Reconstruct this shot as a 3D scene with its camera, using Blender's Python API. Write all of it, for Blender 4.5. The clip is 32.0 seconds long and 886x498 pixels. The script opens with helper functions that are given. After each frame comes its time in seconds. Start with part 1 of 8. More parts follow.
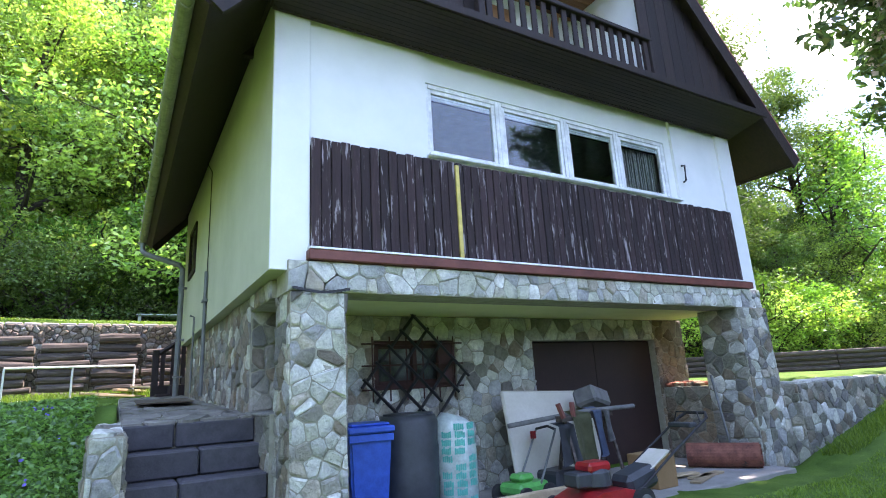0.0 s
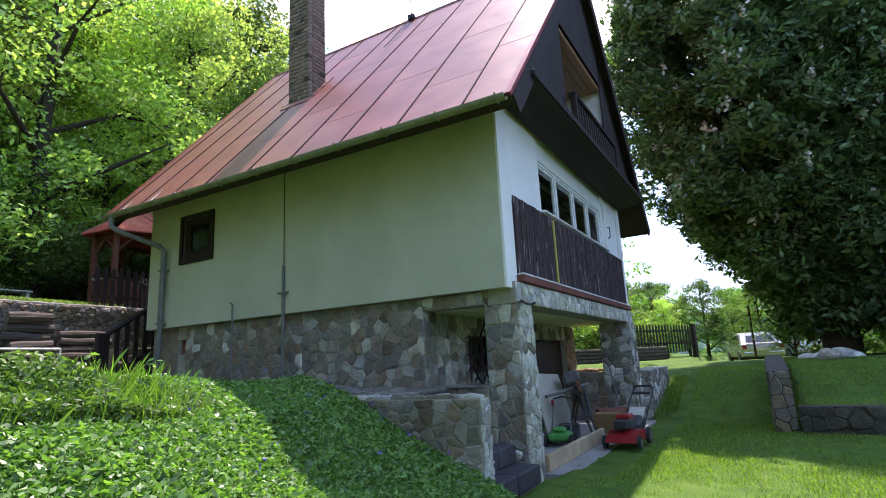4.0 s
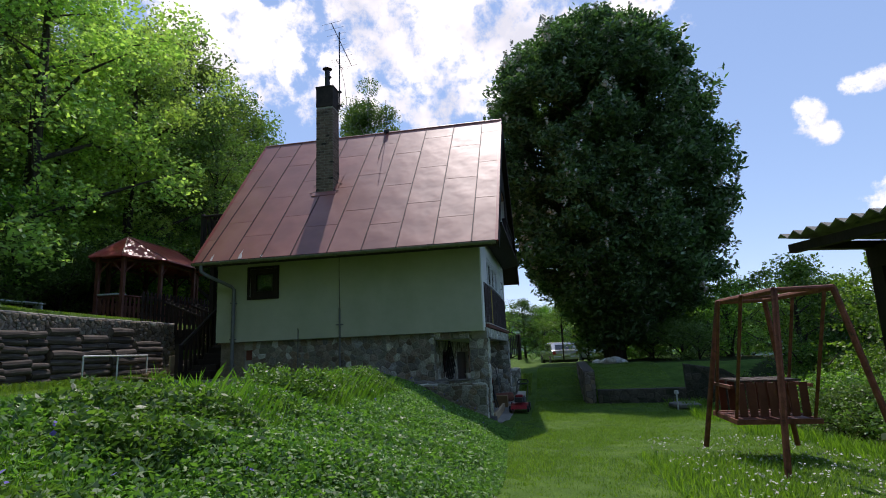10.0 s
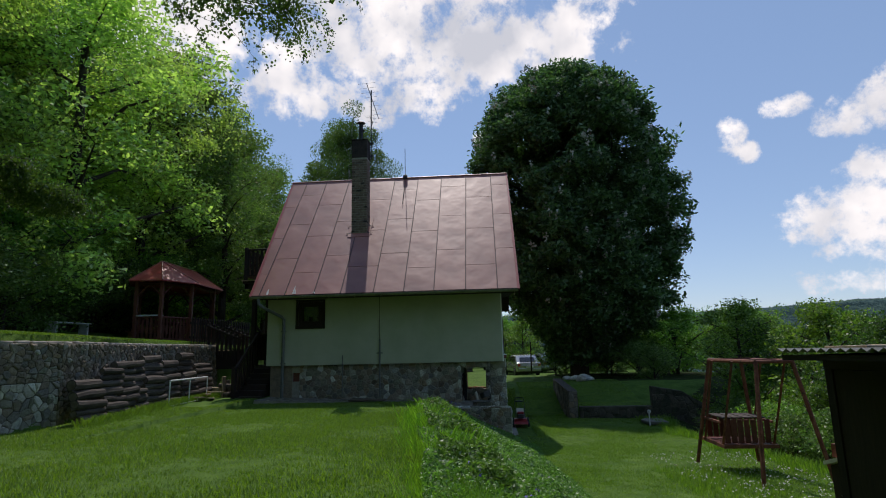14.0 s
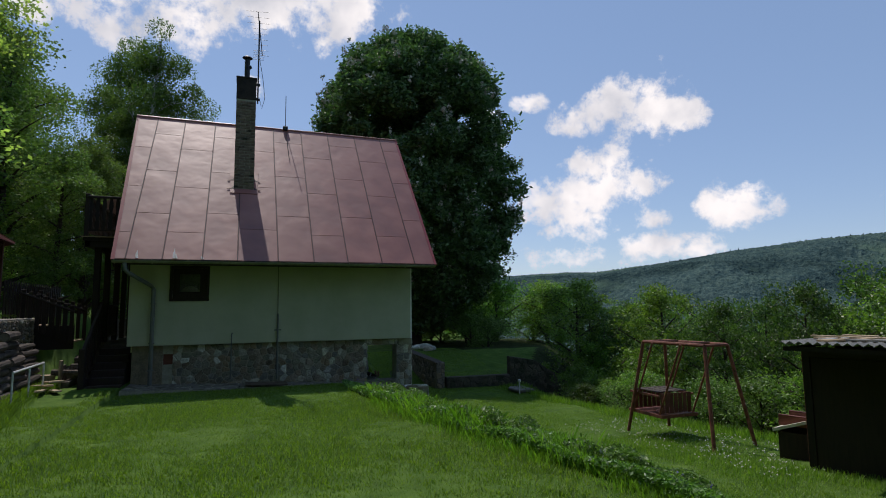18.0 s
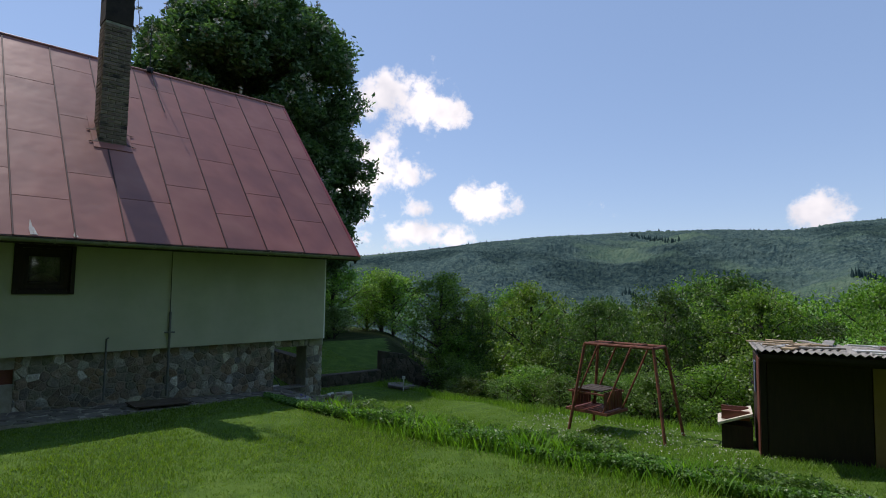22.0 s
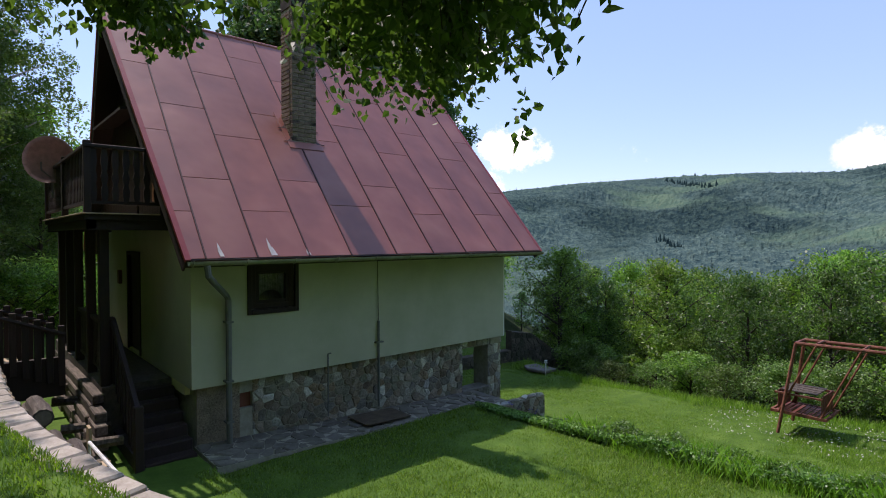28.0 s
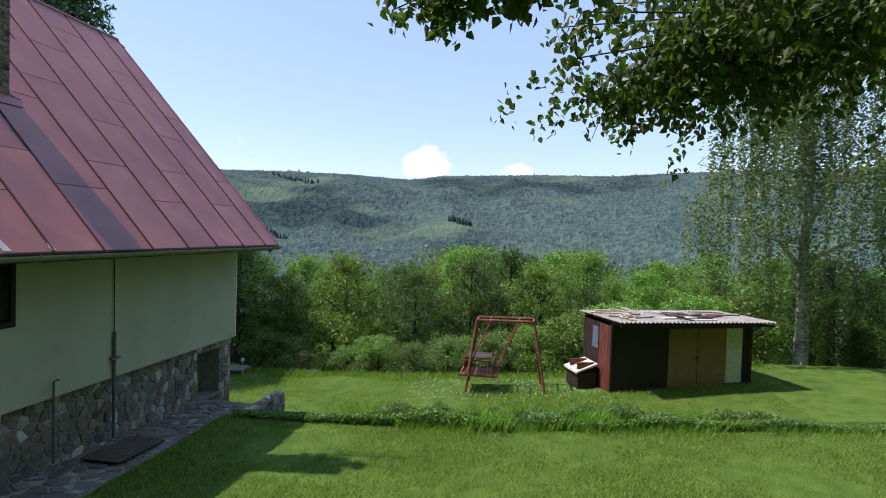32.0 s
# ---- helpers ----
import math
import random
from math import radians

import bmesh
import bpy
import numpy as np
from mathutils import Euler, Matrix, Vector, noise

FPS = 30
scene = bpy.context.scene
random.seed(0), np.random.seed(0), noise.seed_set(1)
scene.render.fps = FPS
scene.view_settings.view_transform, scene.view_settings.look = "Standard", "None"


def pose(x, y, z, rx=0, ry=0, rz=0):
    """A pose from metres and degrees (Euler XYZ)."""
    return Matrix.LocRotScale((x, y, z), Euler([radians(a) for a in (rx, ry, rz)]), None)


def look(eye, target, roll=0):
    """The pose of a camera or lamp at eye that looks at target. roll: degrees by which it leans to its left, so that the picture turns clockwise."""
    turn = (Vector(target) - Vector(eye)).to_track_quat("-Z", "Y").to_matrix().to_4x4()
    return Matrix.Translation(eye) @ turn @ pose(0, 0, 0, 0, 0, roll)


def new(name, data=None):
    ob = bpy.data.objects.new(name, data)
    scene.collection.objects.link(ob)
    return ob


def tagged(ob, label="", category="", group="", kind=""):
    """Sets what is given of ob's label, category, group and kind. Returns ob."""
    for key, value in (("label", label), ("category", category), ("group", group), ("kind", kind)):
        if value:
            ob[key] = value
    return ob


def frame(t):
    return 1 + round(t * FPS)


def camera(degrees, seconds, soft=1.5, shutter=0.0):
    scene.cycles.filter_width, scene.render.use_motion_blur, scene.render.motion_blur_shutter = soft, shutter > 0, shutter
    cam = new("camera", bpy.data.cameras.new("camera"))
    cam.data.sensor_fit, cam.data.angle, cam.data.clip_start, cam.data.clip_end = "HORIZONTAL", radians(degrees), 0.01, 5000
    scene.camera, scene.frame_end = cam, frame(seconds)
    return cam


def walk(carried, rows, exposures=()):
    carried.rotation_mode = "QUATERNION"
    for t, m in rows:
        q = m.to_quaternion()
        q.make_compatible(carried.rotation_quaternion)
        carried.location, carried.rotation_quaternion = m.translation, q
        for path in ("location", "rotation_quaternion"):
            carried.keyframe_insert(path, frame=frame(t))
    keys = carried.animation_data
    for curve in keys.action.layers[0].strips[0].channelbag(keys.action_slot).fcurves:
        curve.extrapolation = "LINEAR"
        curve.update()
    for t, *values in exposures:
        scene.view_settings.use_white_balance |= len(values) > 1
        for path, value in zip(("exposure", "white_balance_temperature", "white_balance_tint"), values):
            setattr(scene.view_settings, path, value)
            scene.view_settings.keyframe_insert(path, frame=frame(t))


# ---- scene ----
cam = camera(77.8, 32.0, soft=1.0)
PATH = [
    (0, (-1.005, -4.482, 1.204), (-0.012, -2.815, 1.687), -3.22),
    (0.5, (-1.616, -4.233, 1.219), (-0.483, -2.653, 1.687), -3.25),
    (1, (-2.269, -3.977, 1.223), (-0.941, -2.553, 1.680), -3.22),
    (1.5, (-2.968, -3.718, 1.209), (-1.541, -2.390, 1.656), -3.32),
    (2, (-3.690, -3.469, 1.194), (-2.218, -2.189, 1.634), -3.38),
    (2.5, (-4.332, -3.174, 1.222), (-2.831, -1.928, 1.660), -3.23),
    (3, (-4.936, -2.898, 1.268), (-3.353, -1.750, 1.692), -3.12),
    (3.5, (-5.484, -2.720, 1.299), (-3.815, -1.700, 1.717), -2.91),
    (5.5, (-7.538, -2.334, 1.516), (-5.806, -1.417, 1.917), -2.77),
    (6, (-8.087, -2.283, 1.554), (-6.323, -1.428, 1.951), -2.43),
    (6.5, (-8.692, -2.215, 1.567), (-6.876, -1.474, 1.957), -2.43),
    (7, (-9.317, -2.144, 1.577), (-7.477, -1.462, 1.966), -2.44),
    (7.5, (-9.952, -2.063, 1.588), (-8.083, -1.465, 1.974), -2.45),
    (8, (-10.594, -1.969, 1.600), (-8.695, -1.469, 1.980), -2.43),
    (8.5, (-11.246, -1.850, 1.620), (-9.328, -1.430, 1.996), -2.39),
    (9, (-11.910, -1.717, 1.648), (-9.983, -1.336, 2.024), -2.37),
    (9.5, (-12.592, -1.639, 1.680), (-10.663, -1.271, 2.054), -2.33),
    (10, (-13.282, -1.585, 1.720), (-11.349, -1.224, 2.090), -2.36),
    (10.5, (-13.959, -1.554, 1.768), (-12.028, -1.195, 2.145), -2.43),
    (11, (-14.601, -1.507, 1.823), (-12.670, -1.145, 2.199), -2.51),
    (11.5, (-15.182, -1.394, 1.886), (-13.250, -1.037, 2.260), -2.51),
    (12, (-15.683, -1.170, 1.960), (-13.747, -0.834, 2.331), -2.39),
    (12.5, (-16.088, -0.822, 2.053), (-14.142, -0.536, 2.419), -2.15),
    (13, (-16.383, -0.366, 2.188), (-14.430, -0.125, 2.546), -1.86),
    (13.5, (-16.535, 0.134, 2.389), (-14.578, 0.325, 2.751), -1.54),
    (15.5, (-15.837, 1.348, 2.932), (-13.865, 1.204, 3.229), -1.04),
    (16, (-15.733, 1.969, 2.981), (-13.777, 1.646, 3.249), -0.88),
    (16.5, (-15.622, 2.634, 3.036), (-13.686, 2.193, 3.278), -0.74),
    (17, (-15.512, 3.369, 3.088), (-13.600, 2.825, 3.312), -0.60),
    (17.5, (-15.359, 4.016, 3.086), (-13.472, 3.390, 3.301), -0.61),
    (18, (-15.136, 4.560, 3.078), (-13.270, 3.873, 3.286), -0.62),
    (18.5, (-14.847, 5.040, 3.062), (-12.988, 4.330, 3.265), -0.63),
    (19, (-14.509, 5.478, 3.042), (-12.664, 4.733, 3.247), -0.61),
    (19.5, (-14.132, 5.880, 3.026), (-12.312, 5.075, 3.224), -0.50),
    (20, (-13.715, 6.260, 3.032), (-11.949, 5.343, 3.229), -0.38),
    (20.5, (-13.313, 6.672, 3.154), (-11.638, 5.593, 3.339), -0.01),
    (21, (-12.889, 7.044, 3.288), (-11.307, 5.833, 3.460), 0.31),
    (21.5, (-12.444, 7.345, 3.409), (-10.952, 6.021, 3.557), 0.60),
    (22, (-11.966, 7.524, 3.489), (-10.537, 6.132, 3.631), 0.80),
    (22.5, (-11.404, 7.614, 3.480), (-10.063, 6.135, 3.604), 0.74),
    (23, (-10.898, 7.773, 3.485), (-9.573, 6.279, 3.596), 0.67),
    (23.5, (-10.452, 7.985, 3.514), (-9.103, 6.513, 3.629), 0.62),
    (24, (-10.081, 8.237, 3.571), (-8.708, 6.788, 3.697), 0.51),
    (24.5, (-9.872, 8.466, 3.687), (-8.461, 7.055, 3.816), 0.34),
    (25, (-9.751, 8.649, 3.832), (-8.310, 7.268, 3.961), 0.08),
    (25.5, (-9.620, 8.822, 3.973), (-8.149, 7.473, 4.101), -0.15),
    (27.5, (-9.172, 9.534, 4.521), (-7.664, 8.220, 4.516), -0.14),
    (28, (-8.902, 9.759, 4.571), (-7.401, 8.438, 4.527), -0.02),
    (28.5, (-8.556, 10.013, 4.600), (-7.054, 8.694, 4.536), -0.11),
    (29, (-8.185, 10.267, 4.623), (-6.692, 8.938, 4.548), -0.17),
    (29.5, (-7.817, 10.510, 4.632), (-6.377, 9.125, 4.546), -0.06),
    (30, (-7.460, 10.741, 4.641), (-6.126, 9.253, 4.558), 0.16),
    (30.5, (-7.173, 10.978, 4.678), (-6.005, 9.357, 4.594), 0.57),
    (31, (-6.916, 11.172, 4.703), (-6.046, 9.373, 4.622), 1.00),
    (31.5, (-6.689, 11.302, 4.692), (-6.138, 9.381, 4.623), 1.47),
    (32, (-6.437, 11.304, 4.625), (-6.122, 9.330, 4.569), 1.73),
]
EXPOSURE = [(0, 2.34, 6900, 32), (2, 1.66, 6900, 32), (3.5, 1.34, 6850, 30), (6, 0.98, 6700, 28), (8, 0.30, 6600, 25), (10, -0.22, 6600, 21), (13, -0.55, 6600, 17), (16, -0.7, 6600, 16), (20, -0.55, 6650, 18), (25.5, -0.08, 6700, 22), (28, 0.19, 6700, 26), (30, 0.42, 6700, 29), (32, 0.32, 6700, 26)]
walk(cam, [(t, look(eye, target, roll)) for t, eye, target, roll in PATH], EXPOSURE)

# ---------------------------------------------------------------- world, sun
SUN_AZ, SUN_EL = radians(9), radians(59)
SUN_DIR = Vector((math.cos(SUN_AZ) * math.cos(SUN_EL), math.sin(SUN_AZ) * math.cos(SUN_EL), math.sin(SUN_EL)))


def cloudy_sky():
    w = bpy.data.worlds.new("sky")
    w.use_nodes = True
    scene.world = w
    nt = w.node_tree
    nt.nodes.clear()
    N, L = nt.nodes.new, nt.links.new
    out, bg = N("ShaderNodeOutputWorld"), N("ShaderNodeBackground")
    sky = N("ShaderNodeTexSky")
    sky.sky_type = "NISHITA"
    sky.sun_disc = False
    sky.sun_elevation = SUN_EL
    sky.sun_rotation = math.pi / 2 - SUN_AZ
    sky.air_density, sky.dust_density, sky.ozone_density = 1.0, 0.1, 1.3
    co = N("ShaderNodeTexCoord")

    def math_node(op, a, b=None, c=None, clamp=False):
        n = N("ShaderNodeMath")
        n.operation, n.use_clamp = op, clamp
        for i, v in enumerate((a, b, c)):
            if v is None:
                continue
            if isinstance(v, (int, float)):
                n.inputs[i].default_value = v
            else:
                L(v, n.inputs[i])
        return n.outputs[0]

    warp = N("ShaderNodeTexNoise")
    warp.inputs["Scale"].default_value, warp.inputs["Detail"].default_value, warp.inputs["Roughness"].default_value = 17.0, 10.0, 0.64
    L(co.outputs["Generated"], warp.inputs["Vector"])
    total = None
    # azimuth, elevation, half width, half height (degrees), weight
    puffs = [(-35.5, 18.7, 2.3, 1.5, 1), (-41.0, 19.2, 2.8, 2.5, 1), (-44.2, 18.0, 1.9, 1.4, 1), (-29.8, 20.4, 1.5, 0.7, .8), (-25.2, 18.6, 0.9, 1.5, .9), (-26.2, 17.4, 1.0, 0.9, .75), (-0.4, 21.5, 1.1, 1.0, .9),
             (-31.4, 10.6, 2.4, 2.0, 1), (-36.6, 12.0, 3.4, 2.6, 1), (-40.2, 11.9, 2.2, 1.2, .9), (-34.5, 8.0, 3.4, 1.8, .8), (-40.8, 8.4, 2.0, 1.0, .7), (-48.3, 9.0, 2.4, 1.6, 1), (-42.0, 5.7, 4.2, 1.2, .75), (-34.0, 5.0, 4.5, 1.2, .6),
             (-61.0, 8.5, 2.6, 1.4, .3), (-79.2, 7.0, 1.8, 1.3, 1), (-88.5, 6.6, 1.3, 0.7, .8), (11.0, 29.5, 11.0, 3.6, 1), (0.0, 30.5, 9.0, 3.8, 1), (-8.5, 30.0, 4.0, 2.8, 1), (20.5, 26.5, 3.4, 2.4, 1), (12.0, 25.0, 3.2, 1.6, .9),
             (33.0, 31.0, 7.0, 4.5, .9), (45.0, 36.0, 9.0, 5.0, .8), (6.0, 36.0, 16.0, 3.0, .8), (60, 34, 14, 7, .7)]
    for az, el, hw, hh, weight in puffs:
        az, el = radians(az), radians(el)
        c = Vector((math.cos(el) * math.cos(az), math.cos(el) * math.sin(az), math.sin(el)))
        right = Vector((math.sin(az), -math.cos(az), 0))
        up = right.cross(c).normalized()
        if up.z < 0:
            up = -up
        terms = []
        for axis, half in ((right, hw), (up, hh)):
            d = N("ShaderNodeVectorMath")
            d.operation = "DOT_PRODUCT"
            L(co.outputs["Generated"], d.inputs[0])
            d.inputs[1].default_value = axis / radians(half * 1.2)
            off = c.dot(axis) / radians(half * 1.2)
            t = math_node("SUBTRACT", d.outputs["Value"], off)
            terms.append(math_node("MULTIPLY", t, t))
        front = N("ShaderNodeVectorMath")
        front.operation = "DOT_PRODUCT"
        L(co.outputs["Generated"], front.inputs[0])
        front.inputs[1].default_value = c
        r2 = math_node("ADD", terms[0], terms[1])
        body = math_node("SUBTRACT", weight, math_node("MULTIPLY", r2, 0.55))
        body = math_node("MULTIPLY", math_node("MAXIMUM", body, -1.0), math_node("GREATER_THAN", front.outputs["Value"], 0.5))
        body = math_node("SUBTRACT", body, math_node("LESS_THAN", front.outputs["Value"], 0.5))
        total = body if total is None else math_node("MAXIMUM", total, body)
    ragged = math_node("MULTIPLY_ADD", math_node("SUBTRACT", warp.outputs["Fac"], 0.5), 4.0, total)
    mask = N("ShaderNodeMapRange")
    mask.interpolation_type = "SMOOTHSTEP"
    mask.inputs["From Min"].default_value, mask.inputs["From Max"].default_value = 0.12, 0.95
    L(ragged, mask.inputs["Value"])
    shade = N("ShaderNodeTexNoise")
    shade.inputs["Scale"].default_value, shade.inputs["Detail"].default_value = 9.0, 5.0
    L(co.outputs["Generated"], shade.inputs["Vector"])
    tone = N("ShaderNodeValToRGB")
    tone.color_ramp.elements[0].position, tone.color_ramp.elements[0].color = 0.35, (6.0, 6.4, 7.0, 1)
    tone.color_ramp.elements[1].position, tone.color_ramp.elements[1].color = 0.62, (10.5, 10.4, 10.2, 1)
    L(shade.outputs["Fac"], tone.inputs["Fac"])
    mix = N("ShaderNodeMix")
    mix.data_type = "RGBA"
    L(mask.outputs["Result"], mix.inputs["Factor"])
    deep = N("ShaderNodeHueSaturation")
    deep.inputs["Saturation"].default_value, deep.inputs["Value"].default_value = 1.0, 1.2
    L(sky.outputs["Color"], deep.inputs["Color"])
    # thin even haze over the whole sky
    haze = N("ShaderNodeMix")
    haze.data_type = "RGBA"
    haze.inputs["Factor"].default_value = 0.5
    L(deep.outputs["Color"], haze.inputs[6])
    haze.inputs[7].default_value = (2.5, 4.1, 6.7, 1)
    L(haze.outputs[2], mix.inputs[6])
    L(tone.outputs["Color"], mix.inputs[7])
    L(mix.outputs[2], bg.inputs["Color"])
    bg.inputs["Strength"].default_value = 0.15
    L(bg.outputs["Background"], out.inputs["Surface"])


cloudy_sky()
sun = new("sun", bpy.data.lights.new("sun", "SUN"))
sun.data.energy, sun.data.angle, sun.data.color = 4.15, radians(0.55), (1.0, 0.95, 0.87)
sun.matrix_world = look(SUN_DIR * 60, (0, 0, 0))

# ---------------------------------------------------------------- materials


def material(name, colours, rough=0.8, scale=6.0, fine=60.0, bump=0.3, metal=0.0, spec=0.5, stretch=(1, 1, 1), vary=0.0, coat=0.0, wear=None, bump_dist=0.01, detail=5.0):
    """Noise-mixed base colours at two scales, with relief. vary: brightness change from object to object. wear: colour, threshold, scale."""
    m = bpy.data.materials.new(name)
    m.use_nodes = True
    nt = m.node_tree
    N, L = nt.nodes.new, nt.links.new
    b = nt.nodes["Principled BSDF"]
    co, mp = N("ShaderNodeTexCoord"), N("ShaderNodeMapping")
    mp.inputs["Scale"].default_value = stretch
    if vary:
        own, shift = N("ShaderNodeObjectInfo"), N("ShaderNodeVectorMath")
        shift.operation = "MULTIPLY_ADD"
        L(own.outputs["Random"], shift.inputs[0])
        shift.inputs[1].default_value = (37.0, 91.0, 53.0)
        L(co.outputs["Object"], shift.inputs[2])
        L(shift.outputs["Vector"], mp.inputs["Vector"])
    else:
        L(co.outputs["Object"], mp.inputs["Vector"])
    big, small = N("ShaderNodeTexNoise"), N("ShaderNodeTexNoise")
    for n, s, d in ((big, scale, detail), (small, fine, min(4.0, detail))):
        n.inputs["Scale"].default_value, n.inputs["Detail"].default_value, n.inputs["Roughness"].default_value = s, d, 0.62
        L(mp.outputs["Vector"], n.inputs["Vector"])
    add = N("ShaderNodeMath")
    add.operation = "MULTIPLY_ADD"
    add.inputs[1].default_value = 0.35
    L(small.outputs["Fac"], add.inputs[0])
    L(big.outputs["Fac"], add.inputs[2])
    ramp = N("ShaderNodeValToRGB")
    el = ramp.color_ramp.elements
    while len(el) < len(colours):
        el.new(0.5)
    for i, c in enumerate(colours):
        el[i].position = 0.48 + 0.4 * i / max(1, len(colours) - 1)
        el[i].color = (*c, 1)
    L(add.outputs[0], ramp.inputs["Fac"])
    colour = ramp.outputs["Color"]
    if vary:
        info, hsv = N("ShaderNodeObjectInfo"), N("ShaderNodeHueSaturation")
        mr = N("ShaderNodeMapRange")
        mr.inputs["To Min"].default_value, mr.inputs["To Max"].default_value = 1 - vary, 1 + vary
        L(info.outputs["Random"], mr.inputs["Value"])
        L(mr.outputs["Result"], hsv.inputs["Value"])
        L(colour, hsv.inputs["Color"])
        colour = hsv.outputs["Color"]
    if wear:
        wc, thr, ws = wear
        wn, wr, mx = N("ShaderNodeTexNoise"), N("ShaderNodeMapRange"), N("ShaderNodeMix")
        wn.inputs["Scale"].default_value, wn.inputs["Detail"].default_value, wn.inputs["Roughness"].default_value = ws, 8.0, 0.7
        L(mp.outputs["Vector"], wn.inputs["Vector"])
        wr.inputs["From Min"].default_value, wr.inputs["From Max"].default_value = thr, thr + 0.06
        L(wn.outputs["Fac"], wr.inputs["Value"])
        mx.data_type = "RGBA"
        L(wr.outputs["Result"], mx.inputs["Factor"])
        L(colour, mx.inputs[6])
        mx.inputs[7].default_value = (*wc, 1)
        colour = mx.outputs[2]
    L(colour, b.inputs["Base Color"])
    b.inputs["Roughness"].default_value, b.inputs["Metallic"].default_value = rough, metal
    b.inputs["Specular IOR Level"].default_value = spec
    b.inputs["Coat Weight"].default_value, b.inputs["Coat Roughness"].default_value = coat, 0.22
    if bump:
        bp = N("ShaderNodeBump")
        bp.inputs["Strength"].default_value, bp.inputs["Distance"].default_value = bump, bump_dist
        L(add.outputs[0], bp.inputs["Height"])
        L(bp.outputs["Normal"], b.inputs["Normal"])
    return m


def leaf_material(name, dark, light, through_colour, gloss=0.12, rough=0.55):
    """Leaves: light from the front, light through the blade and some gloss, with a tint of its own on each leaf."""
    m = bpy.data.materials.new(name)
    m.use_nodes = True
    nt = m.node_tree
    nt.nodes.clear()
    N, L = nt.nodes.new, nt.links.new
    out = N("ShaderNodeOutputMaterial")
    geo, info = N("ShaderNodeNewGeometry"), N("ShaderNodeObjectInfo")
    ramp = N("ShaderNodeValToRGB")
    ramp.color_ramp.elements[0].color, ramp.color_ramp.elements[1].color = (*dark, 1), (*light, 1)
    L(geo.outputs["Random Per Island"], ramp.inputs["Fac"])
    hsv, mr = N("ShaderNodeHueSaturation"), N("ShaderNodeMapRange")
    mr.inputs["To Min"].default_value, mr.inputs["To Max"].default_value = 0.75, 1.25
    L(info.outputs["Random"], mr.inputs["Value"])
    L(mr.outputs["Result"], hsv.inputs["Value"])
    mh = N("ShaderNodeMapRange")
    mh.inputs["To Min"].default_value, mh.inputs["To Max"].default_value = 0.485, 0.515
    L(info.outputs["Random"], mh.inputs["Value"])
    L(mh.outputs["Result"], hsv.inputs["Hue"])
    L(ramp.outputs["Color"], hsv.inputs["Color"])
    d, t, g = N("ShaderNodeBsdfDiffuse"), N("ShaderNodeBsdfTranslucent"), N("ShaderNodeBsdfGlossy")
    L(hsv.outputs["Color"], d.inputs["Color"])
    tint = N("ShaderNodeMix")
    tint.data_type, tint.blend_type = "RGBA", "MULTIPLY"
    tint.inputs["Factor"].default_value = 1.0
    L(hsv.outputs["Color"], tint.inputs[6])
    tint.inputs[7].default_value = (*through_colour, 1)
    L(tint.outputs[2], t.inputs["Color"])
    g.inputs["Roughness"].default_value = rough
    g.inputs["Color"].default_value = (1, 1, 1, 1)
    a, c, f = N("ShaderNodeAddShader"), N("ShaderNodeMixShader"), N("ShaderNodeFresnel")
    L(d.outputs[0], a.inputs[0])
    L(t.outputs[0], a.inputs[1])
    fm = N("ShaderNodeMath")
    fm.operation = "MULTIPLY_ADD"
    fm.inputs[1].default_value, fm.inputs[2].default_value = 0.05, gloss * 0.1
    L(f.outputs[0], fm.inputs[0])
    L(fm.outputs[0], c.inputs[0])
    L(a.outputs[0], c.inputs[1])
    L(g.outputs[0], c.inputs[2])
    L(c.outputs[0], out.inputs["Surface"])
    return m


def plain(name, colour, rough=0.5, metal=0.0, **kw):
    c2 = tuple(min(1, c * 1.25 + 0.004) for c in colour)
    return material(name, [tuple(c * 0.8 for c in colour), c2], rough=rough, metal=metal, scale=kw.pop("scale", 9), bump=kw.pop("bump", 0.1), **kw)


MAT = {}
MAT["plaster"] = material("plaster", [(0.41, 0.43, 0.30), (0.50, 0.515, 0.38)], rough=0.9, scale=1.2, fine=120, bump=0.25, bump_dist=0.004)
MAT["front_plaster"] = material("white_plaster", [(0.74, 0.76, 0.72), (0.83, 0.84, 0.81)], rough=0.9, scale=1.6, fine=130, bump=0.2, bump_dist=0.004)
# bright yellow-green stands in for light bounced up from the lawn
MAT["soffit_plaster"] = material("soffit_plaster", [(0.66, 0.68, 0.36), (0.78, 0.79, 0.47)], rough=0.9, scale=1.5, fine=90, bump=0.2, bump_dist=0.004)


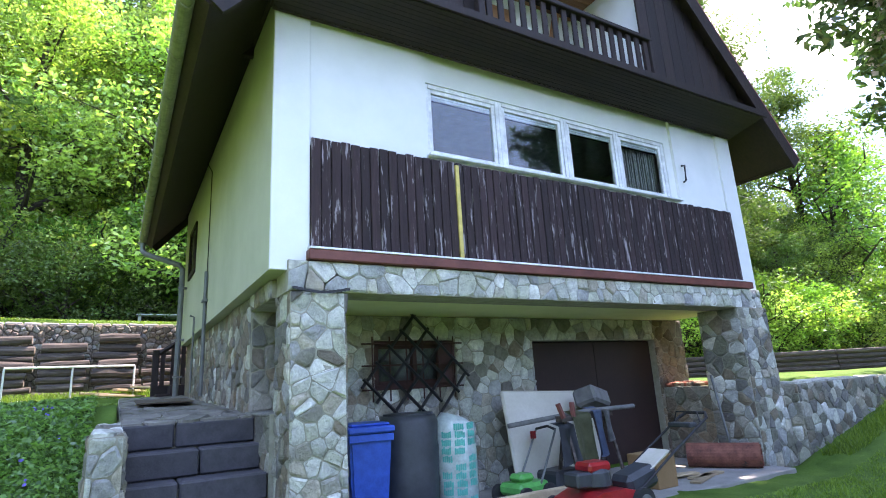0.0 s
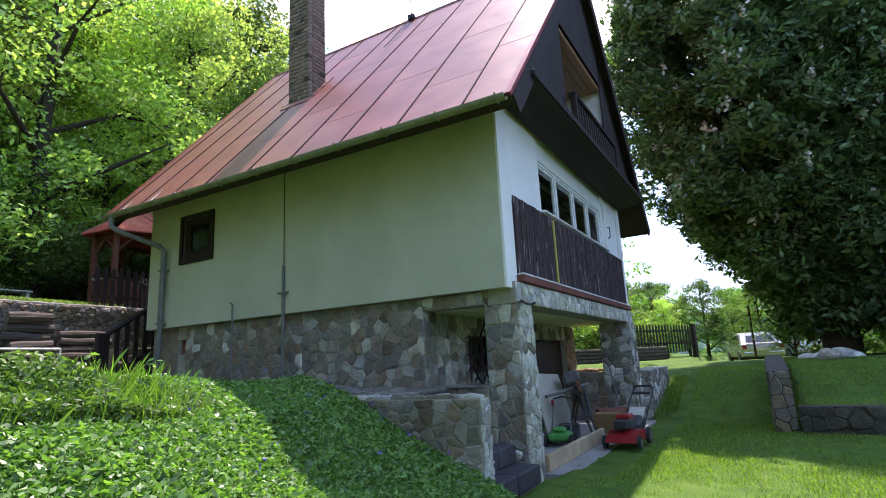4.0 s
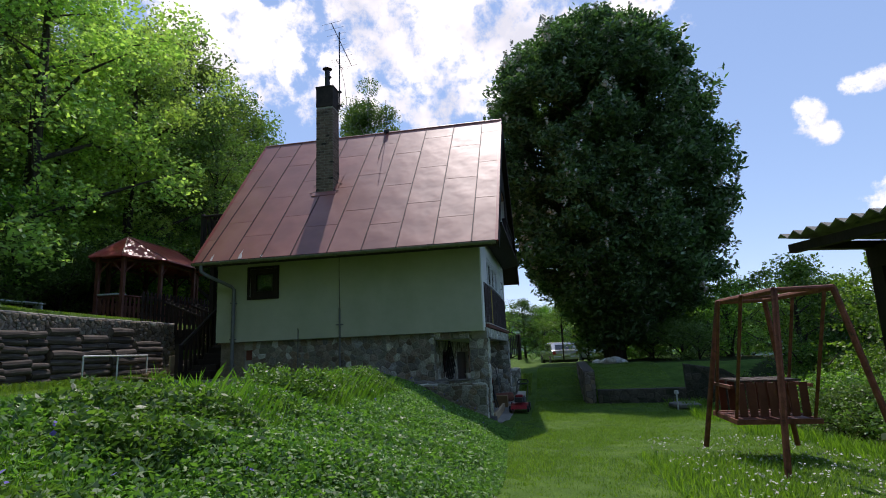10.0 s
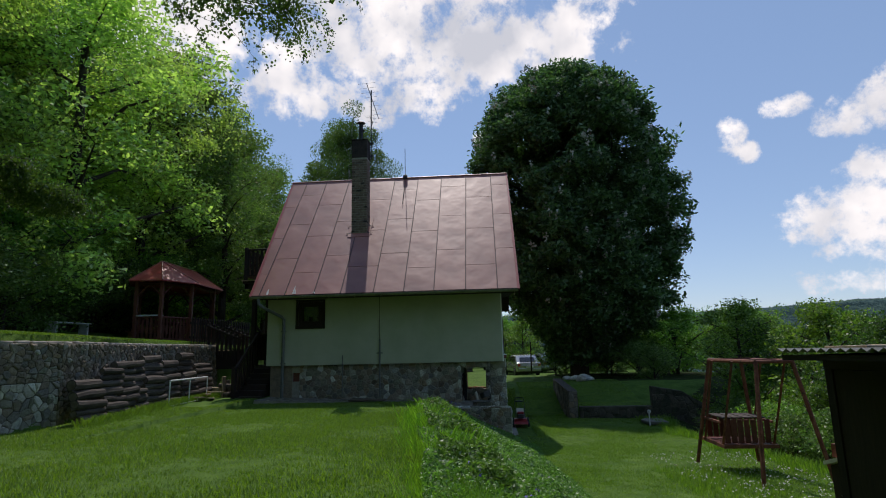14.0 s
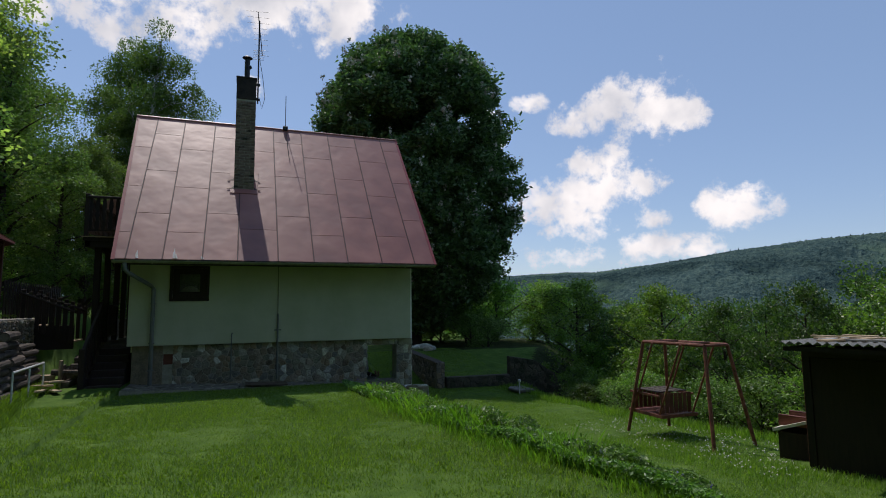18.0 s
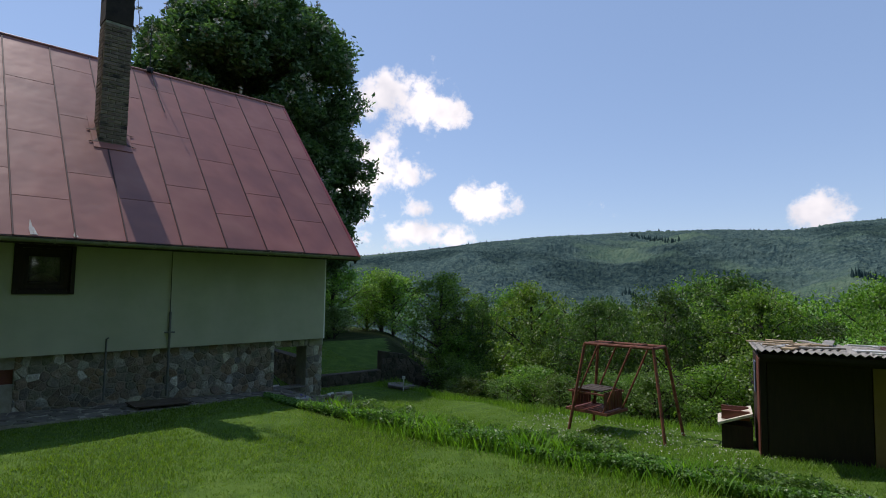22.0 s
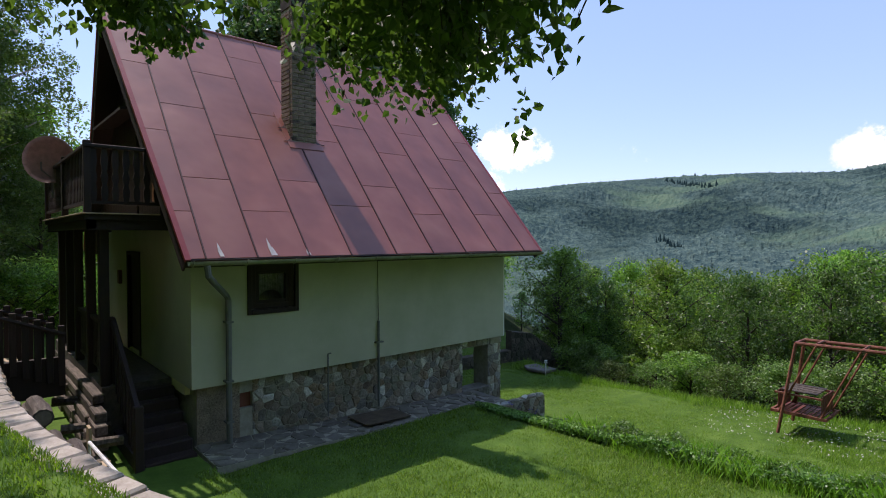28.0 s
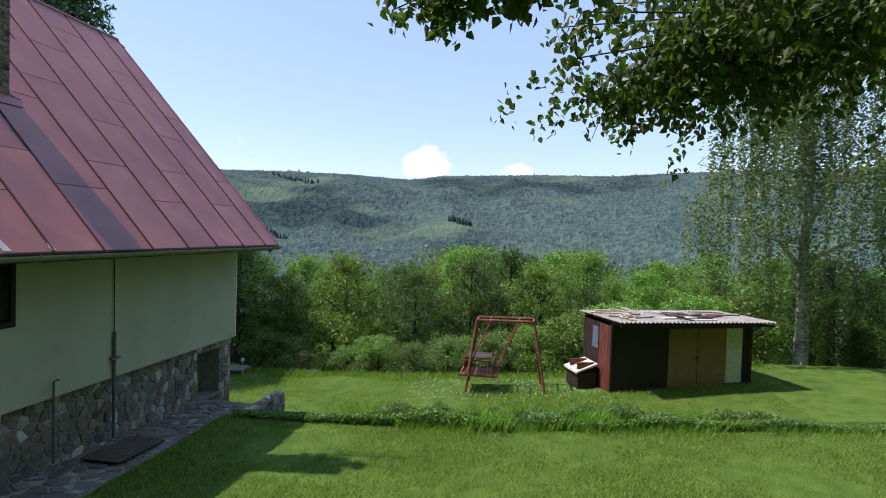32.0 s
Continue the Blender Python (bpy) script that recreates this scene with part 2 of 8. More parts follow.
def stone_material(name, tints, rough=0.85):
    """Split rubble: each stone picks its own tint, with mottling, veins and a chipped face."""
    m = bpy.data.materials.new(name)
    m.use_nodes = True
    nt = m.node_tree
    N, L = nt.nodes.new, nt.links.new
    b = nt.nodes["Principled BSDF"]
    info, ramp = N("ShaderNodeObjectInfo"), N("ShaderNodeValToRGB")
    ramp.color_ramp.interpolation = "CONSTANT"
    el = ramp.color_ramp.elements
    while len(el) < len(tints):
        el.new(0.5)
    for i, c in enumerate(tints):
        el[i].position, el[i].color = i / len(tints), (*c, 1)
    L(info.outputs["Random"], ramp.inputs["Fac"])
    co, shift = N("ShaderNodeTexCoord"), N("ShaderNodeVectorMath")
    shift.operation = "MULTIPLY_ADD"
    L(info.outputs["Random"], shift.inputs[0])
    shift.inputs[1].default_value = (61.0, 37.0, 83.0)
    L(co.outputs["Object"], shift.inputs[2])
    noises = []
    for s, d, r in ((5.0, 6.0, 0.65), (26.0, 8.0, 0.7), (110.0, 3.0, 0.6)):
        n = N("ShaderNodeTexNoise")
        n.inputs["Scale"].default_value, n.inputs["Detail"].default_value, n.inputs["Roughness"].default_value = s, d, r
        L(shift.outputs["Vector"], n.inputs["Vector"])
        noises.append(n.outputs["Fac"])
    mix = N("ShaderNodeMath")
    mix.operation = "MULTIPLY_ADD"
    mix.inputs[1].default_value = 0.8
    L(noises[1], mix.inputs[0])
    L(noises[0], mix.inputs[2])
    tone = N("ShaderNodeMapRange")
    tone.inputs["From Min"].default_value, tone.inputs["From Max"].default_value = 0.6, 1.2
    tone.inputs["To Min"].default_value, tone.inputs["To Max"].default_value = 0.55, 1.42
    L(mix.outputs[0], tone.inputs["Value"])
    hsv = N("ShaderNodeHueSaturation")
    L(ramp.outputs["Color"], hsv.inputs["Color"])
    L(tone.outputs["Result"], hsv.inputs["Value"])
    L(hsv.outputs["Color"], b.inputs["Base Color"])
    h = N("ShaderNodeMath")
    h.operation = "MULTIPLY_ADD"
    h.inputs[1].default_value = 0.16
    L(noises[2], h.inputs[0])
    L(mix.outputs[0], h.inputs[2])
    bp = N("ShaderNodeBump")
    bp.inputs["Strength"].default_value, bp.inputs["Distance"].default_value = 1.0, 0.035
    L(h.outputs[0], bp.inputs["Height"])
    L(bp.outputs["Normal"], b.inputs["Normal"])
    b.inputs["Roughness"].default_value = rough
    return m


MAT["stone"] = stone_material("grey_stone", [(0.22, 0.21, 0.16), (0.17, 0.16, 0.135), (0.30, 0.285, 0.225), (0.21, 0.21, 0.155), (0.25, 0.205, 0.145), (0.40, 0.385, 0.32), (0.19, 0.185, 0.165), (0.26, 0.25, 0.205), (0.20, 0.17, 0.125)])
MAT["pale_stone"] = stone_material("pale_stone", [(0.48, 0.49, 0.42), (0.58, 0.585, 0.51), (0.42, 0.43, 0.36), (0.52, 0.50, 0.40), (0.70, 0.70, 0.63), (0.40, 0.41, 0.38), (0.50, 0.51, 0.40), (0.44, 0.40, 0.31), (0.60, 0.61, 0.55), (0.36, 0.36, 0.34)])
MAT["brown_stone"] = stone_material("brown_stone", [(0.19, 0.155, 0.11), (0.25, 0.205, 0.15), (0.15, 0.115, 0.08), (0.31, 0.265, 0.205), (0.22, 0.185, 0.145), (0.28, 0.215, 0.14)], 0.9)
# near-black bed edging, darkened further where the chestnut's shade falls short
MAT["edging_stone"] = stone_material("shade_darkened_stone", [(0.075, 0.068, 0.05), (0.10, 0.088, 0.065), (0.06, 0.06, 0.04), (0.12, 0.105, 0.08)], 0.95)
MAT["mortar"] = material("mortar", [(0.26, 0.25, 0.19), (0.40, 0.385, 0.31)], rough=0.95, scale=9, fine=90, bump=0.7)
MAT["dark_mortar"] = material("earthy_joint", [(0.05, 0.042, 0.032), (0.10, 0.085, 0.065)], rough=0.95, scale=12, fine=90, bump=0.6)
MAT["slab"] = material("flagstone", [(0.10, 0.092, 0.075), (0.15, 0.14, 0.117), (0.215, 0.202, 0.17)], rough=0.85, scale=4, fine=50, bump=0.6, vary=0.2)
MAT["concrete"] = material("concrete", [(0.22, 0.215, 0.195), (0.34, 0.33, 0.30)], rough=0.9, scale=3, fine=70, bump=0.4)
MAT["step"] = material("dark_step_stone", [(0.034, 0.033, 0.038), (0.066, 0.063, 0.068)], rough=0.75, scale=8, fine=60, bump=0.6, vary=0.2)
MAT["roof"] = material("painted_roof_sheet", [(0.24, 0.058, 0.036), (0.30, 0.078, 0.048), (0.345, 0.108, 0.068)], rough=0.47, scale=0.95, fine=3.0, bump=0.34, metal=0.0, spec=1.0, vary=0.09, bump_dist=0.06, detail=1.2)
MAT["roof_trim"] = material("red_roof_trim", [(0.26, 0.035, 0.035), (0.34, 0.06, 0.055)], rough=0.4, scale=3, fine=30, bump=0.2)
# painted dark as the shade in the gaps between roof sheets
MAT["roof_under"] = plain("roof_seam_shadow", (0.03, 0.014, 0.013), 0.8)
MAT["seam"] = plain("dark_roof_seam", (0.075, 0.028, 0.025), 0.6)
MAT["dark_wood"] = material("dark_stained_wood", [(0.013, 0.0068, 0.005), (0.028, 0.014, 0.010)], rough=0.75, scale=4, fine=50, bump=0.5, stretch=(6, 6, 0.7), vary=0.3)
MAT["board"] = material("weathered_dark_board", [(0.020, 0.010, 0.010), (0.042, 0.021, 0.021)], rough=0.8, scale=5, fine=60, bump=0.6, stretch=(7, 7, 0.8), vary=0.35, wear=((0.30, 0.26, 0.26), 0.575, 3.2))
MAT["red_wood"] = material("red_brown_wood", [(0.10, 0.026, 0.018), (0.17, 0.05, 0.034)], rough=0.6, scale=4, fine=40, bump=0.4, vary=0.2)
MAT["oiled_wood"] = material("oiled_pine", [(0.26, 0.115, 0.045), (0.38, 0.19, 0.08)], rough=0.5, scale=3, fine=30, bump=0.3, stretch=(1, 9, 9), vary=0.15)
MAT["raw_wood"] = material("raw_timber", [(0.30, 0.22, 0.13), (0.46, 0.36, 0.23)], rough=0.8, scale=4, fine=40, bump=0.4, vary=0.2)
MAT["log"] = material("grey_log", [(0.030, 0.023, 0.018), (0.066, 0.052, 0.042), (0.125, 0.105, 0.088)], rough=0.9, scale=4, fine=30, bump=0.8, stretch=(0.6, 6, 6), vary=0.3)
MAT["log_end"] = material("log_end", [(0.10, 0.08, 0.06), (0.19, 0.16, 0.125)], rough=0.9, scale=10, fine=60, bump=0.5)
MAT["bark"] = material("bark", [(0.028, 0.022, 0.017), (0.075, 0.06, 0.046)], rough=0.95, scale=5, fine=30, bump=1.0, stretch=(3, 3, 0.6), bump_dist=0.03)
MAT["birch_bark"] = material("birch_bark", [(0.10, 0.09, 0.08), (0.46, 0.45, 0.42), (0.6, 0.59, 0.56)], rough=0.8, scale=3, fine=20, bump=0.4, stretch=(1, 1, 4))
MAT["brick"] = material("sooty_pale_brick", [(0.13, 0.092, 0.068), (0.21, 0.155, 0.115), (0.29, 0.225, 0.175)], rough=0.9, scale=9, fine=60, bump=0.5, vary=0.2, wear=((0.035, 0.028, 0.024), 0.57, 1.2))
MAT["soot"] = material("soot_black_masonry", [(0.022, 0.018, 0.016), (0.06, 0.045, 0.038)], rough=0.95, scale=4, fine=40, bump=0.5)
MAT["black_metal"] = plain("black_metal", (0.02, 0.02, 0.022), 0.5, 0.3)
MAT["grey_metal"] = material("grey_painted_metal", [(0.12, 0.13, 0.125), (0.18, 0.19, 0.18)], rough=0.55, scale=6, fine=50, bump=0.2, metal=0.2)
MAT["old_gutter"] = material("lichened_gutter", [(0.15, 0.17, 0.10), (0.27, 0.28, 0.19)], rough=0.8, scale=5, fine=40, bump=0.4)
MAT["white_frame"] = plain("white_window_frame", (0.72, 0.73, 0.72), 0.35, bump=0.05)
MAT["white_pipe"] = plain("white_painted_pipe", (0.62, 0.63, 0.62), 0.5)
MAT["rust"] = material("rusty_red_paint", [(0.10, 0.03, 0.018), (0.20, 0.065, 0.04), (0.27, 0.10, 0.06)], rough=0.75, scale=9, fine=50, bump=0.4, wear=((0.06, 0.035, 0.025), 0.6, 6))
MAT["blue_plastic"] = plain("blue_plastic", (0.02, 0.09, 0.42), 0.4, bump=0.05)
MAT["dark_plastic"] = plain("dark_grey_plastic", (0.035, 0.04, 0.045), 0.5, bump=0.05)
MAT["red_plastic"] = plain("red_plastic", (0.31, 0.014, 0.016), 0.3, bump=0.05)
MAT["green_plastic"] = plain("green_plastic", (0.06, 0.33, 0.07), 0.35, bump=0.05)
MAT["rubber"] = plain("rubber", (0.02, 0.02, 0.02), 0.8)
MAT["teal_wrap"] = plain("teal_print", (0.05, 0.42, 0.34), 0.35)
MAT["clear_wrap"] = plain("clear_wrap", (0.42, 0.50, 0.46), 0.2, coat=0.4)
MAT["cream_panel"] = material("cream_panel", [(0.48, 0.45, 0.36), (0.60, 0.575, 0.48)], rough=0.6, scale=2, fine=30, bump=0.15)
MAT["olive_cloth"] = material("olive_cloth", [(0.075, 0.08, 0.035), (0.14, 0.145, 0.075)], rough=0.95, scale=6, fine=150, bump=0.6)
MAT["blue_cloth"] = material("faded_blue_cloth", [(0.06, 0.09, 0.15), (0.13, 0.17, 0.24)], rough=0.95, scale=6, fine=150, bump=0.6)
MAT["grey_cloth"] = material("grey_cloth", [(0.10, 0.10, 0.095), (0.19, 0.19, 0.18)], rough=0.95, scale=6, fine=150, bump=0.6)
MAT["car_paint"] = material("silver_car_paint", [(0.50, 0.51, 0.52), (0.58, 0.59, 0.60)], rough=0.25, metal=0.6, scale=2, bump=0.0, coat=0.6)
MAT["coping"] = material("tan_coping_stone", [(0.24, 0.21, 0.175), (0.33, 0.295, 0.25), (0.42, 0.385, 0.335)], rough=0.9, scale=6, fine=50, bump=0.7, vary=0.2)
MAT["dish_paint"] = plain("dull_pinkish_brown_paint", (0.22, 0.15, 0.13), 0.5)
MAT["tar_paper"] = material("corrugated_sheet", [(0.16, 0.155, 0.14), (0.27, 0.265, 0.24), (0.37, 0.36, 0.335)], rough=0.85, scale=3, fine=30, bump=0.4, wear=((0.12, 0.10, 0.07), 0.6, 3))
MAT["hardboard"] = material("brown_hardboard", [(0.22, 0.125, 0.05), (0.30, 0.18, 0.08)], rough=0.7, scale=2, fine=40, bump=0.15)
MAT["pale_panel"] = plain("pale_panel", (0.60, 0.58, 0.47), 0.7)
MAT["lace"] = material("lace_curtain", [(0.14, 0.135, 0.12), (0.36, 0.35, 0.32)], rough=0.95, scale=18, fine=90, bump=0.6)
MAT["door_brown"] = material("near_black_brown_door", [(0.018, 0.0065, 0.004), (0.03, 0.012, 0.008)], rough=0.7, scale=2.5, fine=40, bump=0.3)
MAT["dark_red"] = plain("dark_red_brown_iron", (0.055, 0.018, 0.014), 0.7)
MAT["room"] = plain("dim_room_wall", (0.30, 0.28, 0.24), 0.9)
MAT["white_streak"] = plain("flaked_white_paint", (0.62, 0.58, 0.55), 0.6)
MAT["yellow_strip"] = plain("yellow_strip", (0.55, 0.42, 0.10), 0.5)
MAT["soil"] = material("soil", [(0.06, 0.045, 0.03), (0.12, 0.09, 0.06)], rough=1, scale=5, fine=40, bump=0.8)
MAT["tile_red"] = material("broken_red_tile", [(0.24, 0.075, 0.045), (0.36, 0.13, 0.08)], rough=0.85, scale=8, bump=0.3, vary=0.3)

glass = bpy.data.materials.new("window_glass")
glass.use_nodes = True
gb = glass.node_tree.nodes["Principled BSDF"]
gb.inputs["Base Color"].default_value = (0.85, 0.92, 0.9, 1)
gb.inputs["Roughness"].default_value, gb.inputs["Transmission Weight"].default_value, gb.inputs["IOR"].default_value = 0.02, 1.0, 1.5
MAT["glass"] = glass

MAT["leaf_forest"] = leaf_material("forest_leaf", (0.092, 0.142, 0.044), (0.26, 0.335, 0.105), (1.4, 1.55, 0.7))
MAT["leaf_fresh"] = leaf_material("fresh_leaf", (0.108, 0.164, 0.044), (0.29, 0.37, 0.105), (1.4, 1.55, 0.65))
MAT["leaf_dark"] = leaf_material("dark_leaf", (0.046, 0.080, 0.024), (0.105, 0.165, 0.046), (0.9, 1.1, 0.5))
MAT["leaf_chestnut"] = leaf_material("chestnut_leaf", (0.018, 0.036, 0.015), (0.090, 0.140, 0.056), (0.6, 0.8, 0.35))
MAT["leaf_birch"] = leaf_material("birch_leaf", (0.032, 0.056, 0.018), (0.068, 0.108, 0.03), (1.2, 1.5, 0.55))
MAT["leaf_scrub"] = leaf_material("scrub_leaf", (0.036, 0.080, 0.019), (0.140, 0.236, 0.052), (1.0, 1.25, 0.38))
MAT["leaf_scrub_dark"] = leaf_material("dark_scrub_leaf", (0.020, 0.042, 0.016), (0.062, 0.106, 0.032), (1.0, 1.25, 0.42))
MAT["leaf_cover"] = leaf_material("ground_cover_leaf", (0.026, 0.072, 0.016), (0.115, 0.235, 0.05), (1.0, 1.15, 0.45), gloss=0.35)
MAT["blade"] = leaf_material("grass_blade", (0.052, 0.112, 0.014), (0.148, 0.248, 0.040), (0.95, 1.1, 0.35))
MAT["blossom"] = plain("chestnut_blossom", (0.50, 0.50, 0.42), 0.9)
MAT["lawn"] = material("lawn", [(0.046, 0.100, 0.015), (0.072, 0.142, 0.022), (0.104, 0.182, 0.031)], rough=0.95, scale=2.2, fine=38, bump=1.0, bump_dist=0.03, spec=0.15)
# dark undergrowth tone, with the deep shade under the chestnut put into it
MAT["undergrowth"] = material("undergrowth_with_shade", [(0.018, 0.028, 0.010), (0.035, 0.052, 0.018), (0.055, 0.062, 0.026)], rough=1.0, scale=1.3, fine=14, bump=1.0, bump_dist=0.1, spec=0.05)


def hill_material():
    """Far mixed woods: broadleaved trees with darker stands and paler felled ground, crowns as relief, air haze mixed
    into the colours.
    """
    m = bpy.data.materials.new("hazed_wooded_hill")
    m.use_nodes = True
    nt = m.node_tree
    N, L = nt.nodes.new, nt.links.new
    b = nt.nodes["Principled BSDF"]
    co = N("ShaderNodeTexCoord")

    def noise_of(scale, detail, rough, stretch=None):
        n = N("ShaderNodeTexNoise")
        n.inputs["Scale"].default_value, n.inputs["Detail"].default_value, n.inputs["Roughness"].default_value = scale, detail, rough
        if stretch:
            mp = N("ShaderNodeMapping")
            mp.inputs["Scale"].default_value = stretch
            L(co.outputs["Object"], mp.inputs["Vector"])
            L(mp.outputs["Vector"], n.inputs["Vector"])
        else:
            L(co.outputs["Object"], n.inputs["Vector"])
        return n.outputs["Fac"]

    def mixed(fac, a, c, lo, hi):
        mr, mx = N("ShaderNodeMapRange"), N("ShaderNodeMix")
        mr.interpolation_type = "SMOOTHSTEP"
        mr.inputs["From Min"].default_value, mr.inputs["From Max"].default_value = lo, hi
        L(fac, mr.inputs["Value"])
        mx.data_type = "RGBA"
        L(mr.outputs["Result"], mx.inputs["Factor"])
        for sock, v in ((mx.inputs[6], a), (mx.inputs[7], c)):
            if isinstance(v, tuple):
                sock.default_value = (*v, 1)
            else:
                L(v, sock)
        return mx.outputs[2]

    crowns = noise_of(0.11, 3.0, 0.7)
    # blue and paleness in these tones stand in for air haze
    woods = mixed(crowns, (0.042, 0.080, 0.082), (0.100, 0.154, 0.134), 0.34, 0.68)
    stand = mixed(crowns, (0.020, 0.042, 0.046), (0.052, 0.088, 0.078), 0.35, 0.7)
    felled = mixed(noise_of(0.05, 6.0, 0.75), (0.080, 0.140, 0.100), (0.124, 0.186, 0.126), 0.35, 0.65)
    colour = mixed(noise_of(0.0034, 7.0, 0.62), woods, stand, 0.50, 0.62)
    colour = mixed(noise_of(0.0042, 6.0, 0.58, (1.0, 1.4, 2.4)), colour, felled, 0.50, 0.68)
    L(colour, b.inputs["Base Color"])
    b.inputs["Roughness"].default_value = 1.0
    b.inputs["Specular IOR Level"].default_value = 0.0
    bp = N("ShaderNodeBump")
    bp.inputs["Strength"].default_value, bp.inputs["Distance"].default_value = 0.9, 9.0
    L(crowns, bp.inputs["Height"])
    L(bp.outputs["Normal"], b.inputs["Normal"])
    return m


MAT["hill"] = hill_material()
# conifers carry the same hazy blue in their base colour
MAT["conifer"] = material("hazed_conifer", [(0.026, 0.052, 0.052), (0.042, 0.074, 0.068)], rough=1.0, scale=0.05, fine=0.5, bump=0, spec=0.0)

# ---------------------------------------------------------------- builders


def thing(name, loc=(0, 0, 0), rz=0.0, label="", category="", group="", kind=""):
    e = new(name)
    e.empty_display_size = 0.2
    e.location, e.rotation_euler = loc, (0, 0, radians(rz))
    return tagged(e, label, category, group, kind)


def mesh_of(bm, name):
    me = bpy.data.meshes.new(name)
    bm.to_mesh(me)
    bm.free()
    return me


def part(name, data, mat, parent=None, label="", smooth=False):
    """Link a bmesh or a mesh as one object under a thing or part."""
    me = mesh_of(data, name) if isinstance(data, bmesh.types.BMesh) else data
    if not me.materials:
        me.materials.append(MAT[mat] if isinstance(mat, str) else mat)
    if smooth:
        me.polygons.foreach_set("use_smooth", [True] * len(me.polygons))
    o = new(name, me)
    if parent:
        o.parent = parent
    return tagged(o, label)


def alone(name, data, mat, label, category, kind="", loc=(0, 0, 0), group="", smooth=False):
    o = part(name, data, mat, None, label, smooth)
    o.location = loc
    return tagged(o, label, category, group, kind)


def box(bm, a, b, bev=0.0, m=None):
    vs = [bm.verts.new((x, y, z)) for z in (a[2], b[2]) for y in (a[1], b[1]) for x in (a[0], b[0])]
    fs = [bm.faces.new([vs[i] for i in q]) for q in ((0, 2, 3, 1), (4, 5, 7, 6), (0, 1, 5, 4), (2, 6, 7, 3), (0, 4, 6, 2), (1, 3, 7, 5))]
    if bev:
        es = list({e for f in fs for e in f.edges})
        r = bmesh.ops.bevel(bm, geom=es, offset=bev, segments=1, affect="EDGES")
        vs = list({v for f in r["faces"] for v in f.verts} | {v for v in vs if v.is_valid})
    if m is not None:
        bmesh.ops.transform(bm, matrix=m, verts=vs)
    return vs


def boxes(*items, bev=0.0):
    bm = bmesh.new()
    for a, b in items:
        box(bm, a, b, bev)
    return bm


def tube(bm, pts, r, n=8, caps=True):
    """A round bar along points; r: one radius or one for each."""
    pts = [Vector(p) for p in pts]
    rs = r if isinstance(r, (list, tuple)) else [r] * len(pts)
    rings, ref = [], None
    for i, p in enumerate(pts):
        d = (pts[min(i + 1, len(pts) - 1)] - pts[max(i - 1, 0)]).normalized()
        if ref is None:
            ref = Vector((0, 0, 1)) if abs(d.z) < 0.9 else Vector((1, 0, 0))
        u = d.cross(ref).normalized()
        w = d.cross(u)
        rings.append([bm.verts.new(p + (u * math.cos(a) + w * math.sin(a)) * rs[i]) for a in (2 * math.pi * k / n for k in range(n))])
    for a, b in zip(rings, rings[1:]):
        for k in range(n):
            bm.faces.new((a[k], a[(k + 1) % n], b[(k + 1) % n], b[k]))
    if caps:
        bm.faces.new(rings[0][::-1])
        bm.faces.new(rings[-1])
    return bm


def bar(pts, r, n=8):
    return tube(bmesh.new(), pts, r, n)


def plate(outline, thick, axis="z", at=0.0, bev=0.0):
    """An outline of (u, v) pushed out along an axis. x: (y, z); y: (x, z); z: (x, y)."""
    bm = bmesh.new()
    place = {"x": lambda u, v, d: (d, u, v), "y": lambda u, v, d: (u, d, v), "z": lambda u, v, d: (u, v, d)}[axis]
    low, top = [[bm.verts.new(place(u, v, d)) for u, v in outline] for d in (at, at + thick)]
    bm.faces.new(low)
    bm.faces.new(top)
    for k in range(len(outline)):
        j = (k + 1) % len(outline)
        bm.faces.new((low[k], low[j], top[j], top[k]))
    bmesh.ops.recalc_face_normals(bm, faces=bm.faces)
    if bev:
        bmesh.ops.bevel(bm, geom=bm.edges[:], offset=bev, segments=1, affect="EDGES")
    return bm


def clip_cell(poly, p, q):
    mx, my, nx, ny = (p[0] + q[0]) / 2, (p[1] + q[1]) / 2, q[0] - p[0], q[1] - p[1]
    out = []
    for (ax, ay), (bx, by) in zip(poly, poly[1:] + poly[:1]):
        da, db = (ax - mx) * nx + (ay - my) * ny, (bx - mx) * nx + (by - my) * ny
        if da <= 0:
            out.append((ax, ay))
        if da * db < 0:
            t = da / (da - db)
            out.append((ax + (bx - ax) * t, ay + (by - ay) * t))
    return out


